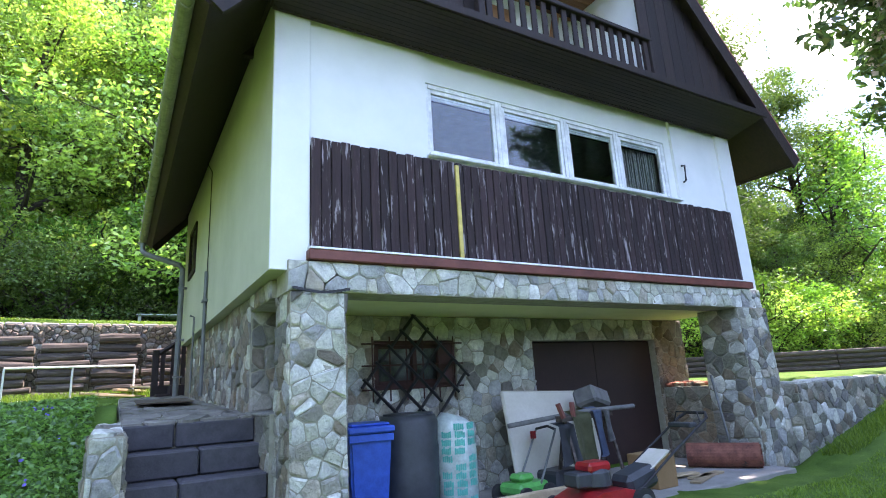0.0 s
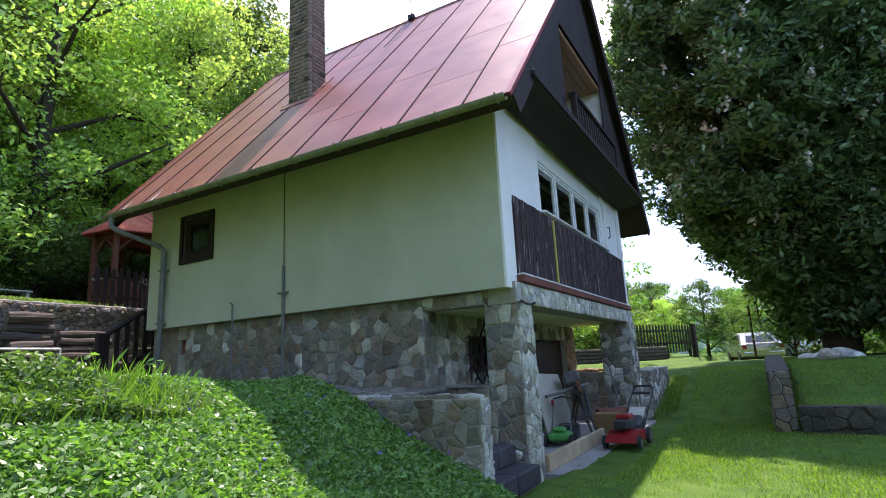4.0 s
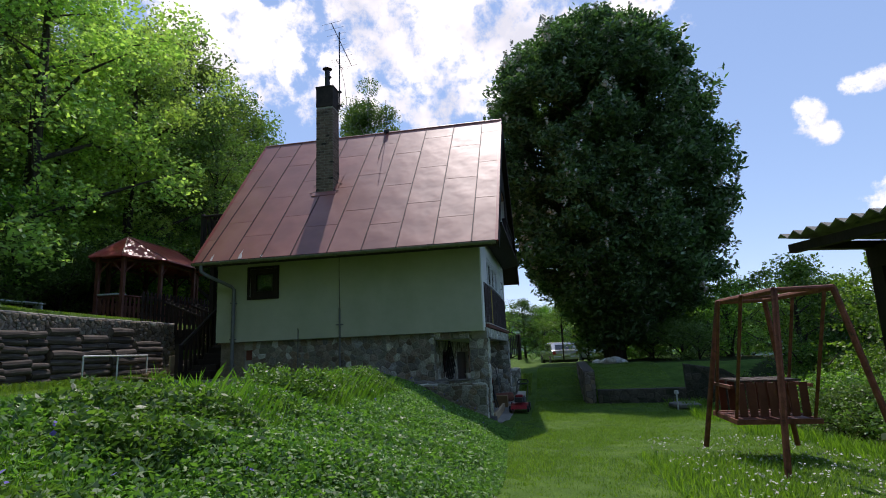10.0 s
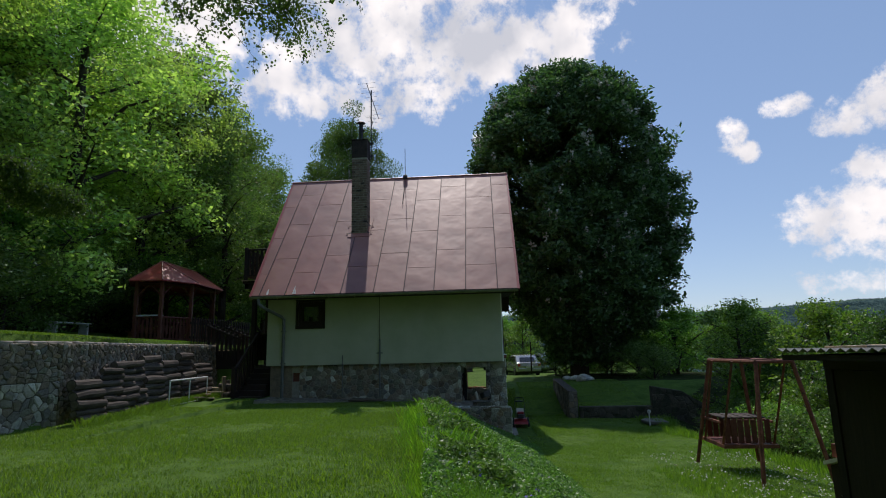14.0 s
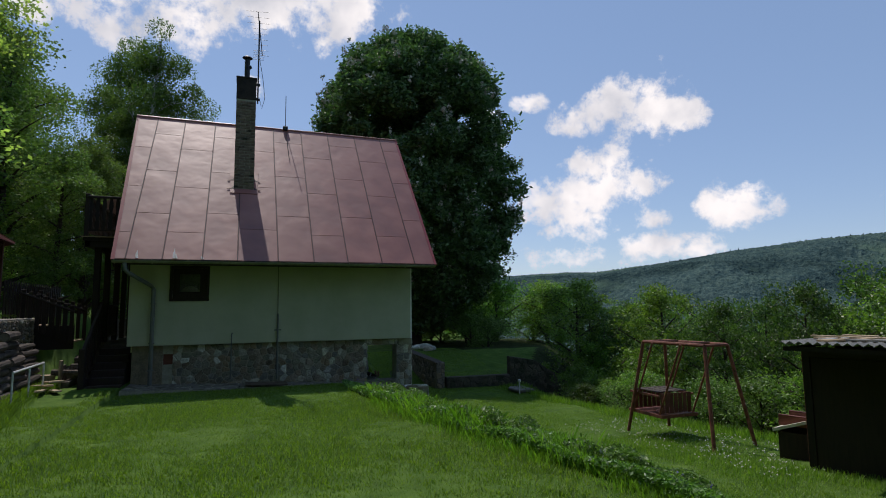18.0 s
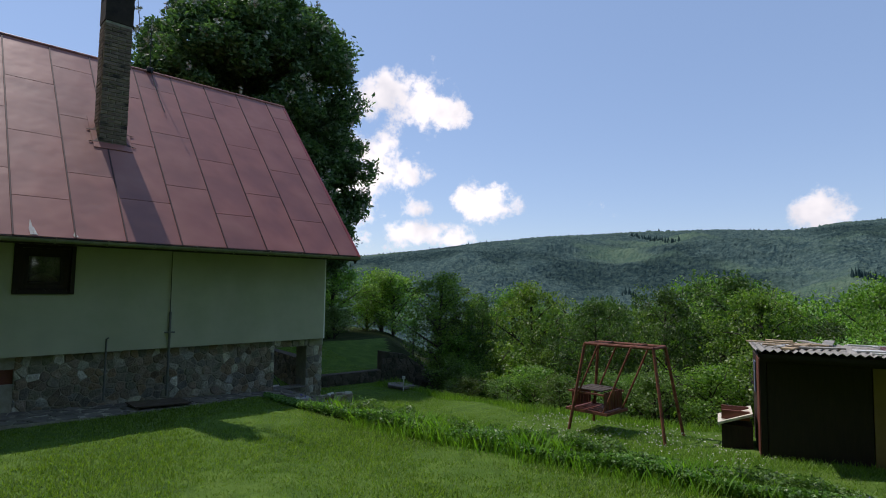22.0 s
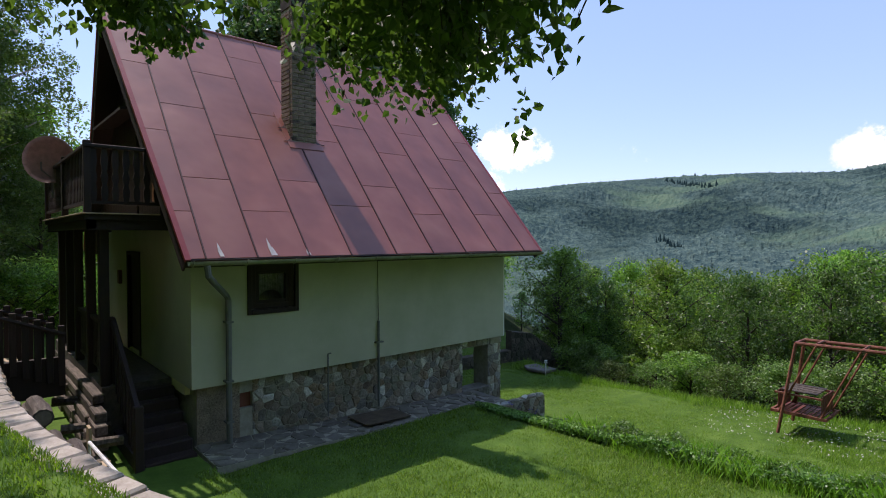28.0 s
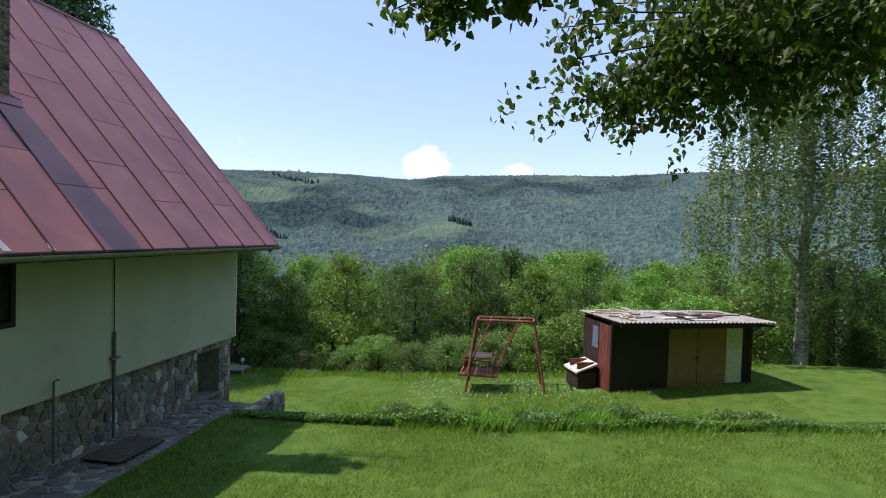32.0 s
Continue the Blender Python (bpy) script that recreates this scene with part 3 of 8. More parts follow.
def cells(outline, size, rng, squash=1.0, joint=0.012):
    """Irregular stones that fill a convex outline of (u, v)."""
    us, vs = [p[0] for p in outline], [p[1] for p in outline]
    nu, nv = max(1, round((max(us) - min(us)) / size)), max(1, round((max(vs) - min(vs)) / (size * squash)))
    su, sv = (max(us) - min(us)) / nu, (max(vs) - min(vs)) / nv
    pts = [(min(us) + (i + 0.5 + (0.5 * (j % 2) - 0.25) + rng.uniform(-0.46, 0.46)) * su, min(vs) + (j + 0.5 + rng.uniform(-0.46, 0.46)) * sv) for i in range(-1, nu + 1) for j in range(nv)]
    pts = [p for i, p in enumerate(pts) if rng.random() > 0.14]
    made = []
    for p in pts:
        poly = list(outline)
        for q in pts:
            if q is not p and abs(q[0] - p[0]) < 3 * su and abs(q[1] - p[1]) < 3 * sv:
                poly = clip_cell(poly, p, q)
                if len(poly) < 3:
                    break
        if len(poly) < 3:
            continue
        cx, cy = sum(a for a, _ in poly) / len(poly), sum(b for _, b in poly) / len(poly)
        rad = min(math.hypot(a - cx, b - cy) for a, b in poly)
        if rad < joint * 2.2:
            continue
        made.append([(cx + (a - cx) * (1 - joint / rad), cy + (b - cy) * (1 - joint / rad)) for a, b in poly])
    return made


def stones(parent, outline, frame_m, size, rng, mats, squash=1.0, depth=0.019, joint=0.0055, name="stone"):
    """Stones on a face: frame_m maps (u, v, out) to the parent's space. Each stone is a part of its own."""
    for poly in cells(outline, size, rng, squash, joint):
        bm = bmesh.new()
        cut = []
        for (ax, ay), (bx, by) in zip(poly, poly[1:] + poly[:1]):
            t0, t1 = rng.uniform(0.06, 0.2), rng.uniform(0.8, 0.94)
            cut += [(ax + (bx - ax) * t0, ay + (by - ay) * t0), (ax + (bx - ax) * t1, ay + (by - ay) * t1)]
        poly = cut
        cx, cy = sum(a for a, _ in poly) / len(poly), sum(b for _, b in poly) / len(poly)
        d = depth * rng.uniform(0.35, 1.45)
        tilt = (rng.uniform(-0.12, 0.12), rng.uniform(-0.12, 0.12))
        low = [bm.verts.new(frame_m @ Vector((a, b, -0.02))) for a, b in poly]
        mid = [bm.verts.new(frame_m @ Vector((a, b, d * 0.55))) for a, b in poly]
        k = 1 - 0.016 / max(0.03, min(math.hypot(a - cx, b - cy) for a, b in poly))
        top = [bm.verts.new(frame_m @ Vector((cx + (a - cx) * k, cy + (b - cy) * k, d + (a - cx) * tilt[0] + (b - cy) * tilt[1]))) for a, b in poly]
        n = len(poly)
        for r0, r1 in ((low, mid), (mid, top)):
            for i in range(n):
                bm.faces.new((r0[i], r0[(i + 1) % n], r1[(i + 1) % n], r1[i]))
        peak = bm.verts.new(frame_m @ Vector((cx + rng.uniform(-.02, .02), cy + rng.uniform(-.02, .02), d + depth * rng.uniform(0.0, 0.35))))
        for i in range(n):
            bm.faces.new((top[i], top[(i + 1) % n], peak))
        bmesh.ops.recalc_face_normals(bm, faces=bm.faces)
        part(name, bm, rng.choice(mats), parent)


def face(origin, u, v):
    """The frame of a face from its origin and its two directions; out = u x v."""
    u, v = Vector(u).normalized(), Vector(v).normalized()
    w = u.cross(v)
    return Matrix(((u.x, v.x, w.x, origin[0]), (u.y, v.y, w.y, origin[1]), (u.z, v.z, w.z, origin[2]), (0, 0, 0, 1)))


def quads(verts, faces_n, mat, name):
    """A mesh of loose quads from an array (n * 4, 3)."""
    me = bpy.data.meshes.new(name)
    me.vertices.add(len(verts))
    me.vertices.foreach_set("co", np.asarray(verts, np.float32).ravel())
    me.loops.add(faces_n * 4)
    me.loops.foreach_set("vertex_index", np.arange(faces_n * 4, dtype=np.int32))
    me.polygons.add(faces_n)
    me.polygons.foreach_set("loop_start", np.arange(0, faces_n * 4, 4, dtype=np.int32))
    me.update(calc_edges=True)
    me.materials.append(MAT[mat] if isinstance(mat, str) else mat)
    return me


def leaf_cards(centres, size, rng, mat, name, droop=0.0, aspect=0.55, up=0.0, spread=0.4):
    """One pointed leaf (a bent kite) at each centre, turned at random."""
    n = len(centres)
    d = rng.normal(size=(n, 3))
    d[:, 2] = d[:, 2] * 0.6 - droop
    d /= np.linalg.norm(d, axis=1)[:, None]
    nrm = rng.normal(size=(n, 3)) + (0, 0, up)
    side = np.cross(d, nrm)
    side /= np.linalg.norm(side, axis=1)[:, None] + 1e-9
    s = size * rng.uniform(1 - spread, 1 + spread, n)[:, None]
    nn = np.cross(side, d)
    a, b = centres - d * s * 0.5, centres + d * s * 0.5 - nn * s * 0.12
    c1, c2 = centres + side * s * aspect * 0.5, centres - side * s * aspect * 0.5
    v = np.stack([a, c1, b, c2], 1).reshape(-1, 3)
    return quads(v, n, mat, name)


# ---------------------------------------------------------------- ground
TERRACE_WALL = [(-9.2, 9.3), (-7.6, 8.75), (-6.3, 8.6), (-5.2, 8.74), (-4.2, 8.98), (-3.0, 9.22), (-1.5, 9.38), (1.6, 9.42)]


def ramp(v, xs, ys):
    return np.interp(v, xs, ys)


def step01(v):
    v = np.clip(v, 0, 1)
    return v * v * (3 - 2 * v)


def ground_z(x, y):
    """Lower lawn, planted bank, upper lawn, garden terrace, wooded slope, valley."""
    x, y = np.asarray(x, float), np.asarray(y, float)
    low = ramp(x, [-30, -12, -9, -5, 0, 6.3, 7.5, 10, 15, 18, 22, 60], [1.0, 0.6, 0.45, 0.2, 0.02, -0.05, 0.2, 0.8, 0.95, 0.92, 0.62, 0.7])
    bed = step01((x - 4.9) / 0.3) * step01((-2.75 - y) / 0.3) * step01((12.5 + y) / 3)
    low = low + bed * ramp(x, [5, 7, 8.5, 10, 12], [0.36, 0.5, 0.45, 0.22, 0.05])
    edge = ramp(x, [-14, -10, -7, -4, -1, 2.5, 6, 14, 30], [-8.2, -7.2, -5.7, -5.5, -5.2, -5.0, -7.2, -13, -15])
    fall = np.clip(edge - y, 0, None)
    low = low - 0.42 * fall
    up = ramp(x, [-30, -12, -6, -1], [1.7, 1.4, 1.22, 1.18])
    yt = ramp(x, [-30, -16, -13, -11.6, -10, -9.2, -8.2, -7.3, -5.5, -2.7, -1], [-5.5, 0.05, 0.72, 0.95, 1.1, 1.2, 1.4, 1.55, 1.8, 2.05, 2.05])
    yb = ramp(x, [-30, -13, -10, -7, -3.7, -2, -0.97], [-8.5, -1.6, -0.9, -0.88, -0.65, -0.68, -0.6])
    s = step01((y - yb) / (yt - yb))
    s = 0.5 * s + 0.5 * np.clip((y - yb) / (yt - yb), 0, 1)
    west = low * (1 - s) + up * s
    under = np.where(y > 1.45, np.where(x > 6.9, 1.0, 0.9), -0.06)
    east = np.where((x > 6.95), np.maximum(low, ramp(y, [0.0, 0.25], [-90, 1.02])), np.where(y < -0.3, low, under))
    z = np.where(x < -0.97, west, east)
    # passage behind the house and the terrace above its wall
    wy = ramp(x, [p[0] for p in TERRACE_WALL], [p[1] for p in TERRACE_WALL])
    ys = y - wy + 9.3
    back = ramp(ys, [6.4, 9.4, 9.6, 14, 18, 30, 60, 110], [1.3, 1.32, 2.95, 3.3, 4.6, 10.5, 24, 38])
    back = np.where(ys > 9.5, back + ramp(x, [-14, -8, 2], [0.25, 0.1, 0]), back)
    west_edge = ramp(x, [-14, -10.5], [1, 0])
    soft = up + step01((y - 6.0) / 5.0) * 1.8 + np.clip(y - 14, 0, None) * 0.4
    far_east = ramp(x, [8, 14], [0, 1])
    gentle = 1.05 + step01((y - 6) / 12) * 2.2 + np.clip(y - 20, 0, 60) * 0.28
    bz = back * (1 - west_edge) + soft * west_edge
    bz = bz * (1 - far_east) + gentle * far_east
    z = np.where(y > 7.1, bz, z)
    z = np.where((x > 6.95) & (y > 0.3) & (y <= 7.1), 1.02, z)
    return np.maximum(z, -70.0)


def build_ground():
    def axis(lo, hi, stepsize, out):
        inner = list(np.arange(lo, hi + 1e-6, stepsize))
        d, s, v = [], stepsize, hi
        while v < out:
            s *= 1.22
            v += s
            d.append(v)
        e, s, v = [], stepsize, lo
        while v > -out:
            s *= 1.22
            v -= s
            e.append(v)
        return np.array(e[::-1] + inner + d)
    gx, gy = axis(-20, 14, 0.2, 3500), axis(-9, 12, 0.2, 3500)
    gx = np.sort(np.append(gx, [-0.98, -0.96, 6.94, 6.96]))
    gy = np.sort(np.append(gy, [-0.31, -0.29, 7.09, 7.11, 9.4, 9.46]))
    X, Y = np.meshgrid(gx, gy, indexing="ij")
    Z = ground_z(X, Y)
    rng = np.random.default_rng(4)
    near = (np.abs(X) < 40) & (np.abs(Y) < 40)
    Z = Z + np.where(near, rng.normal(0, 0.008, Z.shape) + 0.02 * np.sin(X * 1.3 + Y * 0.7) * np.sin(Y * 1.1 - X * 0.4), 0)
    nx, ny = X.shape
    me = bpy.data.meshes.new("ground")
    idx = np.arange(nx * ny).reshape(nx, ny)
    f = np.stack([idx[:-1, :-1], idx[1:, :-1], idx[1:, 1:], idx[:-1, 1:]], -1).reshape(-1, 4)
    me.vertices.add(nx * ny)
    me.vertices.foreach_set("co", np.stack([X, Y, Z], -1).astype(np.float32).ravel())
    me.loops.add(len(f) * 4)
    me.loops.foreach_set("vertex_index", f.astype(np.int32).ravel())
    me.polygons.add(len(f))
    me.polygons.foreach_set("loop_start", np.arange(0, len(f) * 4, 4, dtype=np.int32))
    me.polygons.foreach_set("use_smooth", np.ones(len(f), bool))
    me.update(calc_edges=True)
    me.materials.append(MAT["lawn"])
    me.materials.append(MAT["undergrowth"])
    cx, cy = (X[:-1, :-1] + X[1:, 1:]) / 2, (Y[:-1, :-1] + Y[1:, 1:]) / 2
    # rough ground below scrub and wood, plus ground darkened for the chestnut's shade
    wild_or_shaded = ((cy < np.interp(cx, [-14, -10, -7, -4, -1, 2.5, 6, 14, 30], [-8.4, -7.4, -6.1, -5.9, -5.5, -5.3, -7.1, -12.5, -14.5])) & (np.hypot(cx, cy) < 300)) | ((cx > 9.5) & (cy < -3.4) & (cx < 19)) | ((cy > 14.6) & (cx < 9)) | (cx < -20)
    me.polygons.foreach_set("material_index", wild_or_shaded.astype(np.int32).ravel())
    alone("ground", me, None, "mown green lawn on two levels running out to the valley", "ground", "structure")


def value_noise(u, v, seed):
    """Smooth noise on a plane, -1 to 1."""
    g = np.random.default_rng(seed).uniform(-1, 1, (256, 256))
    iu, iv = np.floor(u).astype(int), np.floor(v).astype(int)
    fu, fv = step01(u - iu), step01(v - iv)
    a, b = g[iu % 256, iv % 256], g[(iu + 1) % 256, iv % 256]
    c, d = g[iu % 256, (iv + 1) % 256], g[(iu + 1) % 256, (iv + 1) % 256]
    return (a * (1 - fu) + b * fu) * (1 - fv) + (c * (1 - fu) + d * fu) * fv


def build_hills():
    """The wooded ridge across the valley, cut by side valleys, with rows of conifers along its spurs."""
    az = np.radians(np.linspace(-145, 22, 1500))
    rr = np.concatenate([np.linspace(60, 150, 12), np.linspace(160, 700, 70), np.linspace(706, 1400, 150), np.linspace(1415, 2400, 24)])
    A, R = np.meshgrid(az, rr, indexing="ij")
    deg = np.degrees(A)
    crest = np.interp(deg, [-150, -115, -105, -98, -91, -84, -81, -77.5, -71, -65, -60, -55, -48.5, -43, -36, -33, -25, -18, 0, 25],
                      [6.2, 6.5, 6.5, 6.2, 6.3, 6.1, 6.0, 5.5, 5.8, 5.8, 5.6, 5.4, 4.8, 4.0, 3.2, 3.25, 2.9, 2.8, 3.2, 3.5])
    peak = 1350.0
    top = np.tan(np.radians(crest)) * peak + 4
    base = -70.0
    t = np.clip((R - 330) / (peak - 330), 0, 1)
    Z = base + (top - base) * (0.6 * t + 0.4 * step01(t))
    Z = np.where(R > peak, top - (R - peak) * 0.25, Z)
    X, Y = R * np.cos(A), R * np.sin(A)
    # spurs and side valleys: ridged noise at three sizes
    bend = 70 * value_noise(X / 330, Y / 330, 3)
    spur = 0.5 - np.abs(value_noise((X + bend) / 240, (Y - bend) / 240, 5))
    gully = 0.5 - np.abs(value_noise((X - bend) / 105 + 40, Y / 105, 6))
    knoll = value_noise(X / 46, Y / 46, 7)
    belly = np.sin(np.pi * np.clip(t / 0.94, 0, 1)) ** 1.2
    Z += belly * (46 * spur + 17 * gully + 3.5 * knoll)
    rng = np.random.default_rng(8)
    Z += rng.normal(0, 1.0, Z.shape) * np.clip(R / 900, 0.2, 1.5) * (t > 0)
    Z = np.maximum(Z, -66 + 2.0 * np.sin(A * 140 + R * 0.05))
    Z = np.where(R < 420, np.maximum(Z, ground_z(X, Y) + np.where(R < 75, -3.0, 4.0) + 1.5 * np.sin(A * 90) * np.sin(R * 0.09)), Z)
    n, k = X.shape
    idx = np.arange(n * k).reshape(n, k)
    f = np.stack([idx[:-1, :-1], idx[1:, :-1], idx[1:, 1:], idx[:-1, 1:]], -1).reshape(-1, 4)
    me = bpy.data.meshes.new("hills")
    me.vertices.add(n * k)
    me.vertices.foreach_set("co", np.stack([X, Y, Z], -1).astype(np.float32).ravel())
    me.loops.add(len(f) * 4)
    me.loops.foreach_set("vertex_index", f[:, ::-1].astype(np.int32).ravel())
    me.polygons.add(len(f))
    me.polygons.foreach_set("loop_start", np.arange(0, len(f) * 4, 4, dtype=np.int32))
    me.polygons.foreach_set("use_smooth", np.ones(len(f), bool))
    me.update(calc_edges=True)
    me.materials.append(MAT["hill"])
    # conifers: short rows along the shoulders of the spurs and on the skyline
    P = []
    for row in range(3):
        a0, t0 = rng.uniform(-112, -40), rng.uniform(0.3, 0.7)
        ln, lean = rng.uniform(2.0, 5.0), rng.uniform(-0.03, 0.03)
        for q in range(int(ln * 14)):
            u = q / (ln * 14)
            a, tt = a0 + ln * u + rng.normal(0, 0.03), t0 + lean * u * ln + rng.normal(0, 0.006)
            i = int(np.clip(np.searchsorted(np.degrees(az), a), 0, n - 1))
            j = int(np.clip(np.searchsorted(rr, 330 + tt * (peak - 330)), 0, k - 1))
            P.append((X[i, j] + rng.normal(0, 1.5), Y[i, j] + rng.normal(0, 1.5), Z[i, j]))
    for q in range(70):
        i, j = int(rng.integers(250, 1030)), int(np.searchsorted(rr, peak - 6))
        P.append((X[i, j], Y[i, j], Z[i, j]))
    P = np.array(P)
    m = len(P)
    h, w = rng.uniform(5, 10, m), rng.uniform(1.8, 3.0, m)
    h[-70:] *= 0.5
    v = np.repeat(P[:, None], 5, 1)
    for q, (cx, cy) in enumerate(((1, 0), (0, 1), (-1, 0), (0, -1))):
        v[:, q] += np.stack([cx * w, cy * w, np.full(m, -4.0)], 1)
    v[:, 4, 2] += h
    faces = (np.arange(m)[:, None, None] * 5 + np.array([[0, 1, 4], [1, 2, 4], [2, 3, 4], [3, 0, 4]])).reshape(-1, 3)
    cm = bpy.data.meshes.new("conifers")
    cm.from_pydata(v.reshape(-1, 3).tolist(), [], faces.tolist())
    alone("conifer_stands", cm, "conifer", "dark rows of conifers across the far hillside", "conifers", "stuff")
    alone("backdrop", me, None, "long wooded ridge across the valley, haze in its blue-green colour", "hills", "structure")


build_ground()
build_hills()

# ---------------------------------------------------------------- house
house = thing("house", (0, 0, 0), label="small whitewashed chalet with red sheet-metal roof on a rubble-stone base", category="house")
W, LEN = 6.82, 7.1
EAVE, RIDGE, RX = 4.25, 9.02, 3.5
rng = random.Random(5)


def wall_with_holes(u0, u1, v0, v1, holes, d0, d1, axis):
    """A wall slab in (u, v) with openings that go through it. holes: (u0, u1, v0, v1)."""
    us = sorted({u0, u1, *[h[0] for h in holes], *[h[1] for h in holes]})
    vs = sorted({v0, v1, *[h[2] for h in holes], *[h[3] for h in holes]})
    bm = bmesh.new()
    for a, b in zip(us, us[1:]):
        for c, d in zip(vs, vs[1:]):
            if any(h[0] <= a and b <= h[1] and h[2] <= c and d <= h[3] for h in holes):
                continue
            lo, hi = ((d0, a, c), (d1, b, d)) if axis == "x" else ((a, d0, c), (b, d1, d))
            box(bm, lo, hi)
    bmesh.ops.remove_doubles(bm, verts=bm.verts, dist=1e-5)
    bm.verts.index_update()
    keys = {}
    for f in bm.faces:
        keys.setdefault(tuple(round(c, 4) for c in f.calc_center_median()), []).append(f)
    bmesh.ops.delete(bm, geom=[f for fs in keys.values() if len(fs) > 1 for f in fs], context="FACES")
    return bm


def gable(y0, y1, base, over=0.0):
    """The triangle of a gable end."""
    slope = (RIDGE - EAVE) / (RX + 0.71)
    zr = RIDGE - 0.16
    half = (zr - base) / slope
    return plate([(RX - half, base), (RX + half, base), (RX, zr)], y1 - y0, "y", y0)


# plaster storey
part("wall", wall_with_holes(0.0, LEN, 2.2, 4.78, [(5.38, 6.15, 3.36, 4.1)], 0.0, 0.28, "x"), "plaster", house, "pale green-white rendered side wall")
part("wall", wall_with_holes(0.28, W - 0.28, 2.2, 4.9, [(1.56, 5.5, 3.46, 4.9)], 0.0, 0.22, "y"), "front_plaster", house, "white rendered front wall")
part("wall", boxes(((W - 0.28, 0, 2.2), (W, LEN, 4.78))), "plaster", house)
part("wall", wall_with_holes(0.28, W - 0.28, 2.2, 5.0, [(3.2, 4.15, 2.25, 4.2)], LEN - 0.25, LEN, "y"), "plaster", house, "cream rendered back wall")
for a, b in ((0.0, 0.33), (6.5, W)):
    part("corner_strip", boxes(((a, -0.035, 2.2), (b, 0.002, 4.72)), bev=0.004), "front_plaster", house)
part("floor_slab", boxes(((0.425, 0.302, 2.025), (W - 0.12, LEN - 0.02, 2.196))), "soffit_plaster", house, "rendered slab over the terrace, lawn bounce in its yellow-green colour")
part("inner_floor", boxes(((0.28, 0.22, 2.2), (W - 0.28, LEN - 0.25, 2.26))), "room", house)
part("inner_wall", boxes(((0.28, 3.4, 2.26), (W - 0.28, 3.5, 4.8))), "room", house)
part("inner_ceiling", boxes(((0.05, 0.05, 4.8), (W - 0.05, LEN - 0.05, 4.9))), "room", house)

# stone lintel, pillars and base
lintel = part("lintel", boxes(((0.14, -0.07, 2.02), (W - 0.02, 0.3, 2.28))), "mortar", house, "stone-faced lintel")
stones(lintel, [(0.14, 2.02), (W - 0.02, 2.02), (W - 0.02, 2.28), (0.14, 2.28)], face((0, -0.07, 0), (1, 0, 0), (0, 0, 1)), 0.14, rng, ["pale_stone"], 0.8, 0.02)
pl = part("pillar", plate([(0.17, -0.3), (0.64, -0.3), (0.62, 2.02), (0.62, 2.19), (0.16, 2.19)], 0.44, "y", -0.07), "mortar", house, "rubble-stone pillar")
stones(pl, [(0.17, -0.3), (0.64, -0.3), (0.62, 2.02), (0.16, 2.02)], face((0, -0.07, 0), (1, 0, 0), (0, 0, 1)), 0.135, rng, ["pale_stone", "pale_stone", "pale_stone", "stone"], 1.05)
stones(pl, [(-0.37, -0.3), (0.07, -0.3), (0.07, 2.18), (-0.37, 2.18)], face((0.165, 0, 0), (0, -1, 0), (0, 0, 1)), 0.135, rng, ["pale_stone", "stone", "stone"], 1.1)
stones(pl, [(-0.07, -0.3), (0.37, -0.3), (0.37, 2.02), (-0.07, 2.02)], face((0.63, 0, 0), (0, 1, 0), (0, 0, 1)), 0.19, rng, ["stone"], 1.0)
pr = part("pillar", plate([(6.18, -0.3), (7.02, -0.3), (6.84, 0.9), (6.8, 2.02), (6.18, 2.02)], 0.62, "y", -0.1), "mortar", house, "battered rubble-stone pillar")
stones(pr, [(6.18, -0.3), (7.02, -0.3), (6.84, 0.9), (6.8, 2.02), (6.18, 2.02)], face((0, -0.1, 0), (1, 0, 0), (0, 0, 1)), 0.14, rng, ["pale_stone", "stone"], 1.0)
stones(pr, [(-0.52, -0.3), (0.1, -0.3), (0.1, 2.02), (-0.52, 2.02)], face((6.18, 0, 0), (0, -1, 0), (0, 0, 1)), 0.15, rng, ["stone", "pale_stone"], 1.0)
stones(pr, [(-0.1, 0.6), (0.52, 0.6), (0.52, 2.02), (-0.1, 2.02)], face((6.83, 0, 0), (0, 1, 0), (0, 0, 1)), 0.19, rng, ["stone"], 1.0)

base = part("stone_base", wall_with_holes(0.37, 7.0, 0.0, 2.19, [(0.37, 1.24, 1.05, 2.03), (6.1, 6.32, 1.72, 1.98)], 0.12, 0.42, "x"), "mortar", house, "rubble-stone base wall with an opening onto the terrace")
for outline in ([(-7.0, 0.9), (-6.32, 0.9), (-6.32, 2.19), (-7.0, 2.19)],):
    part("render_patch", plate([(-p[0], p[1]) for p in outline], 0.02, "x", 0.1), "stone", base, "smooth grey-brown render")
stones(base, [(-6.1, 0.85), (-1.24, 0.85), (-1.24, 2.19), (-6.1, 2.19)], face((0.12, 0, 0), (0, -1, 0), (0, 0, 1)), 0.15, rng, ["stone", "stone", "stone", "pale_stone", "brown_stone", "brown_stone", "stone"], 0.95)
stones(base, [(-1.24, 0.0), (-0.37, 0.0), (-0.37, 1.05), (-1.24, 1.05)], face((0.12, 0, 0), (0, -1, 0), (0, 0, 1)), 0.19, rng, ["stone"], 0.85)
stones(base, [(-1.24, 2.03), (-0.37, 2.03), (-0.37, 2.19), (-1.24, 2.19)], face((0.12, 0, 0), (0, -1, 0), (0, 0, 1)), 0.2, rng, ["stone", "pale_stone"], 0.7)
stones(base, [(0.13, 1.06), (0.42, 1.06), (0.42, 2.03), (0.13, 2.03)], face((0, 1.24, 0), (1, 0, 0), (0, 0, 1)), 0.16, rng, ["stone"], 1.0)
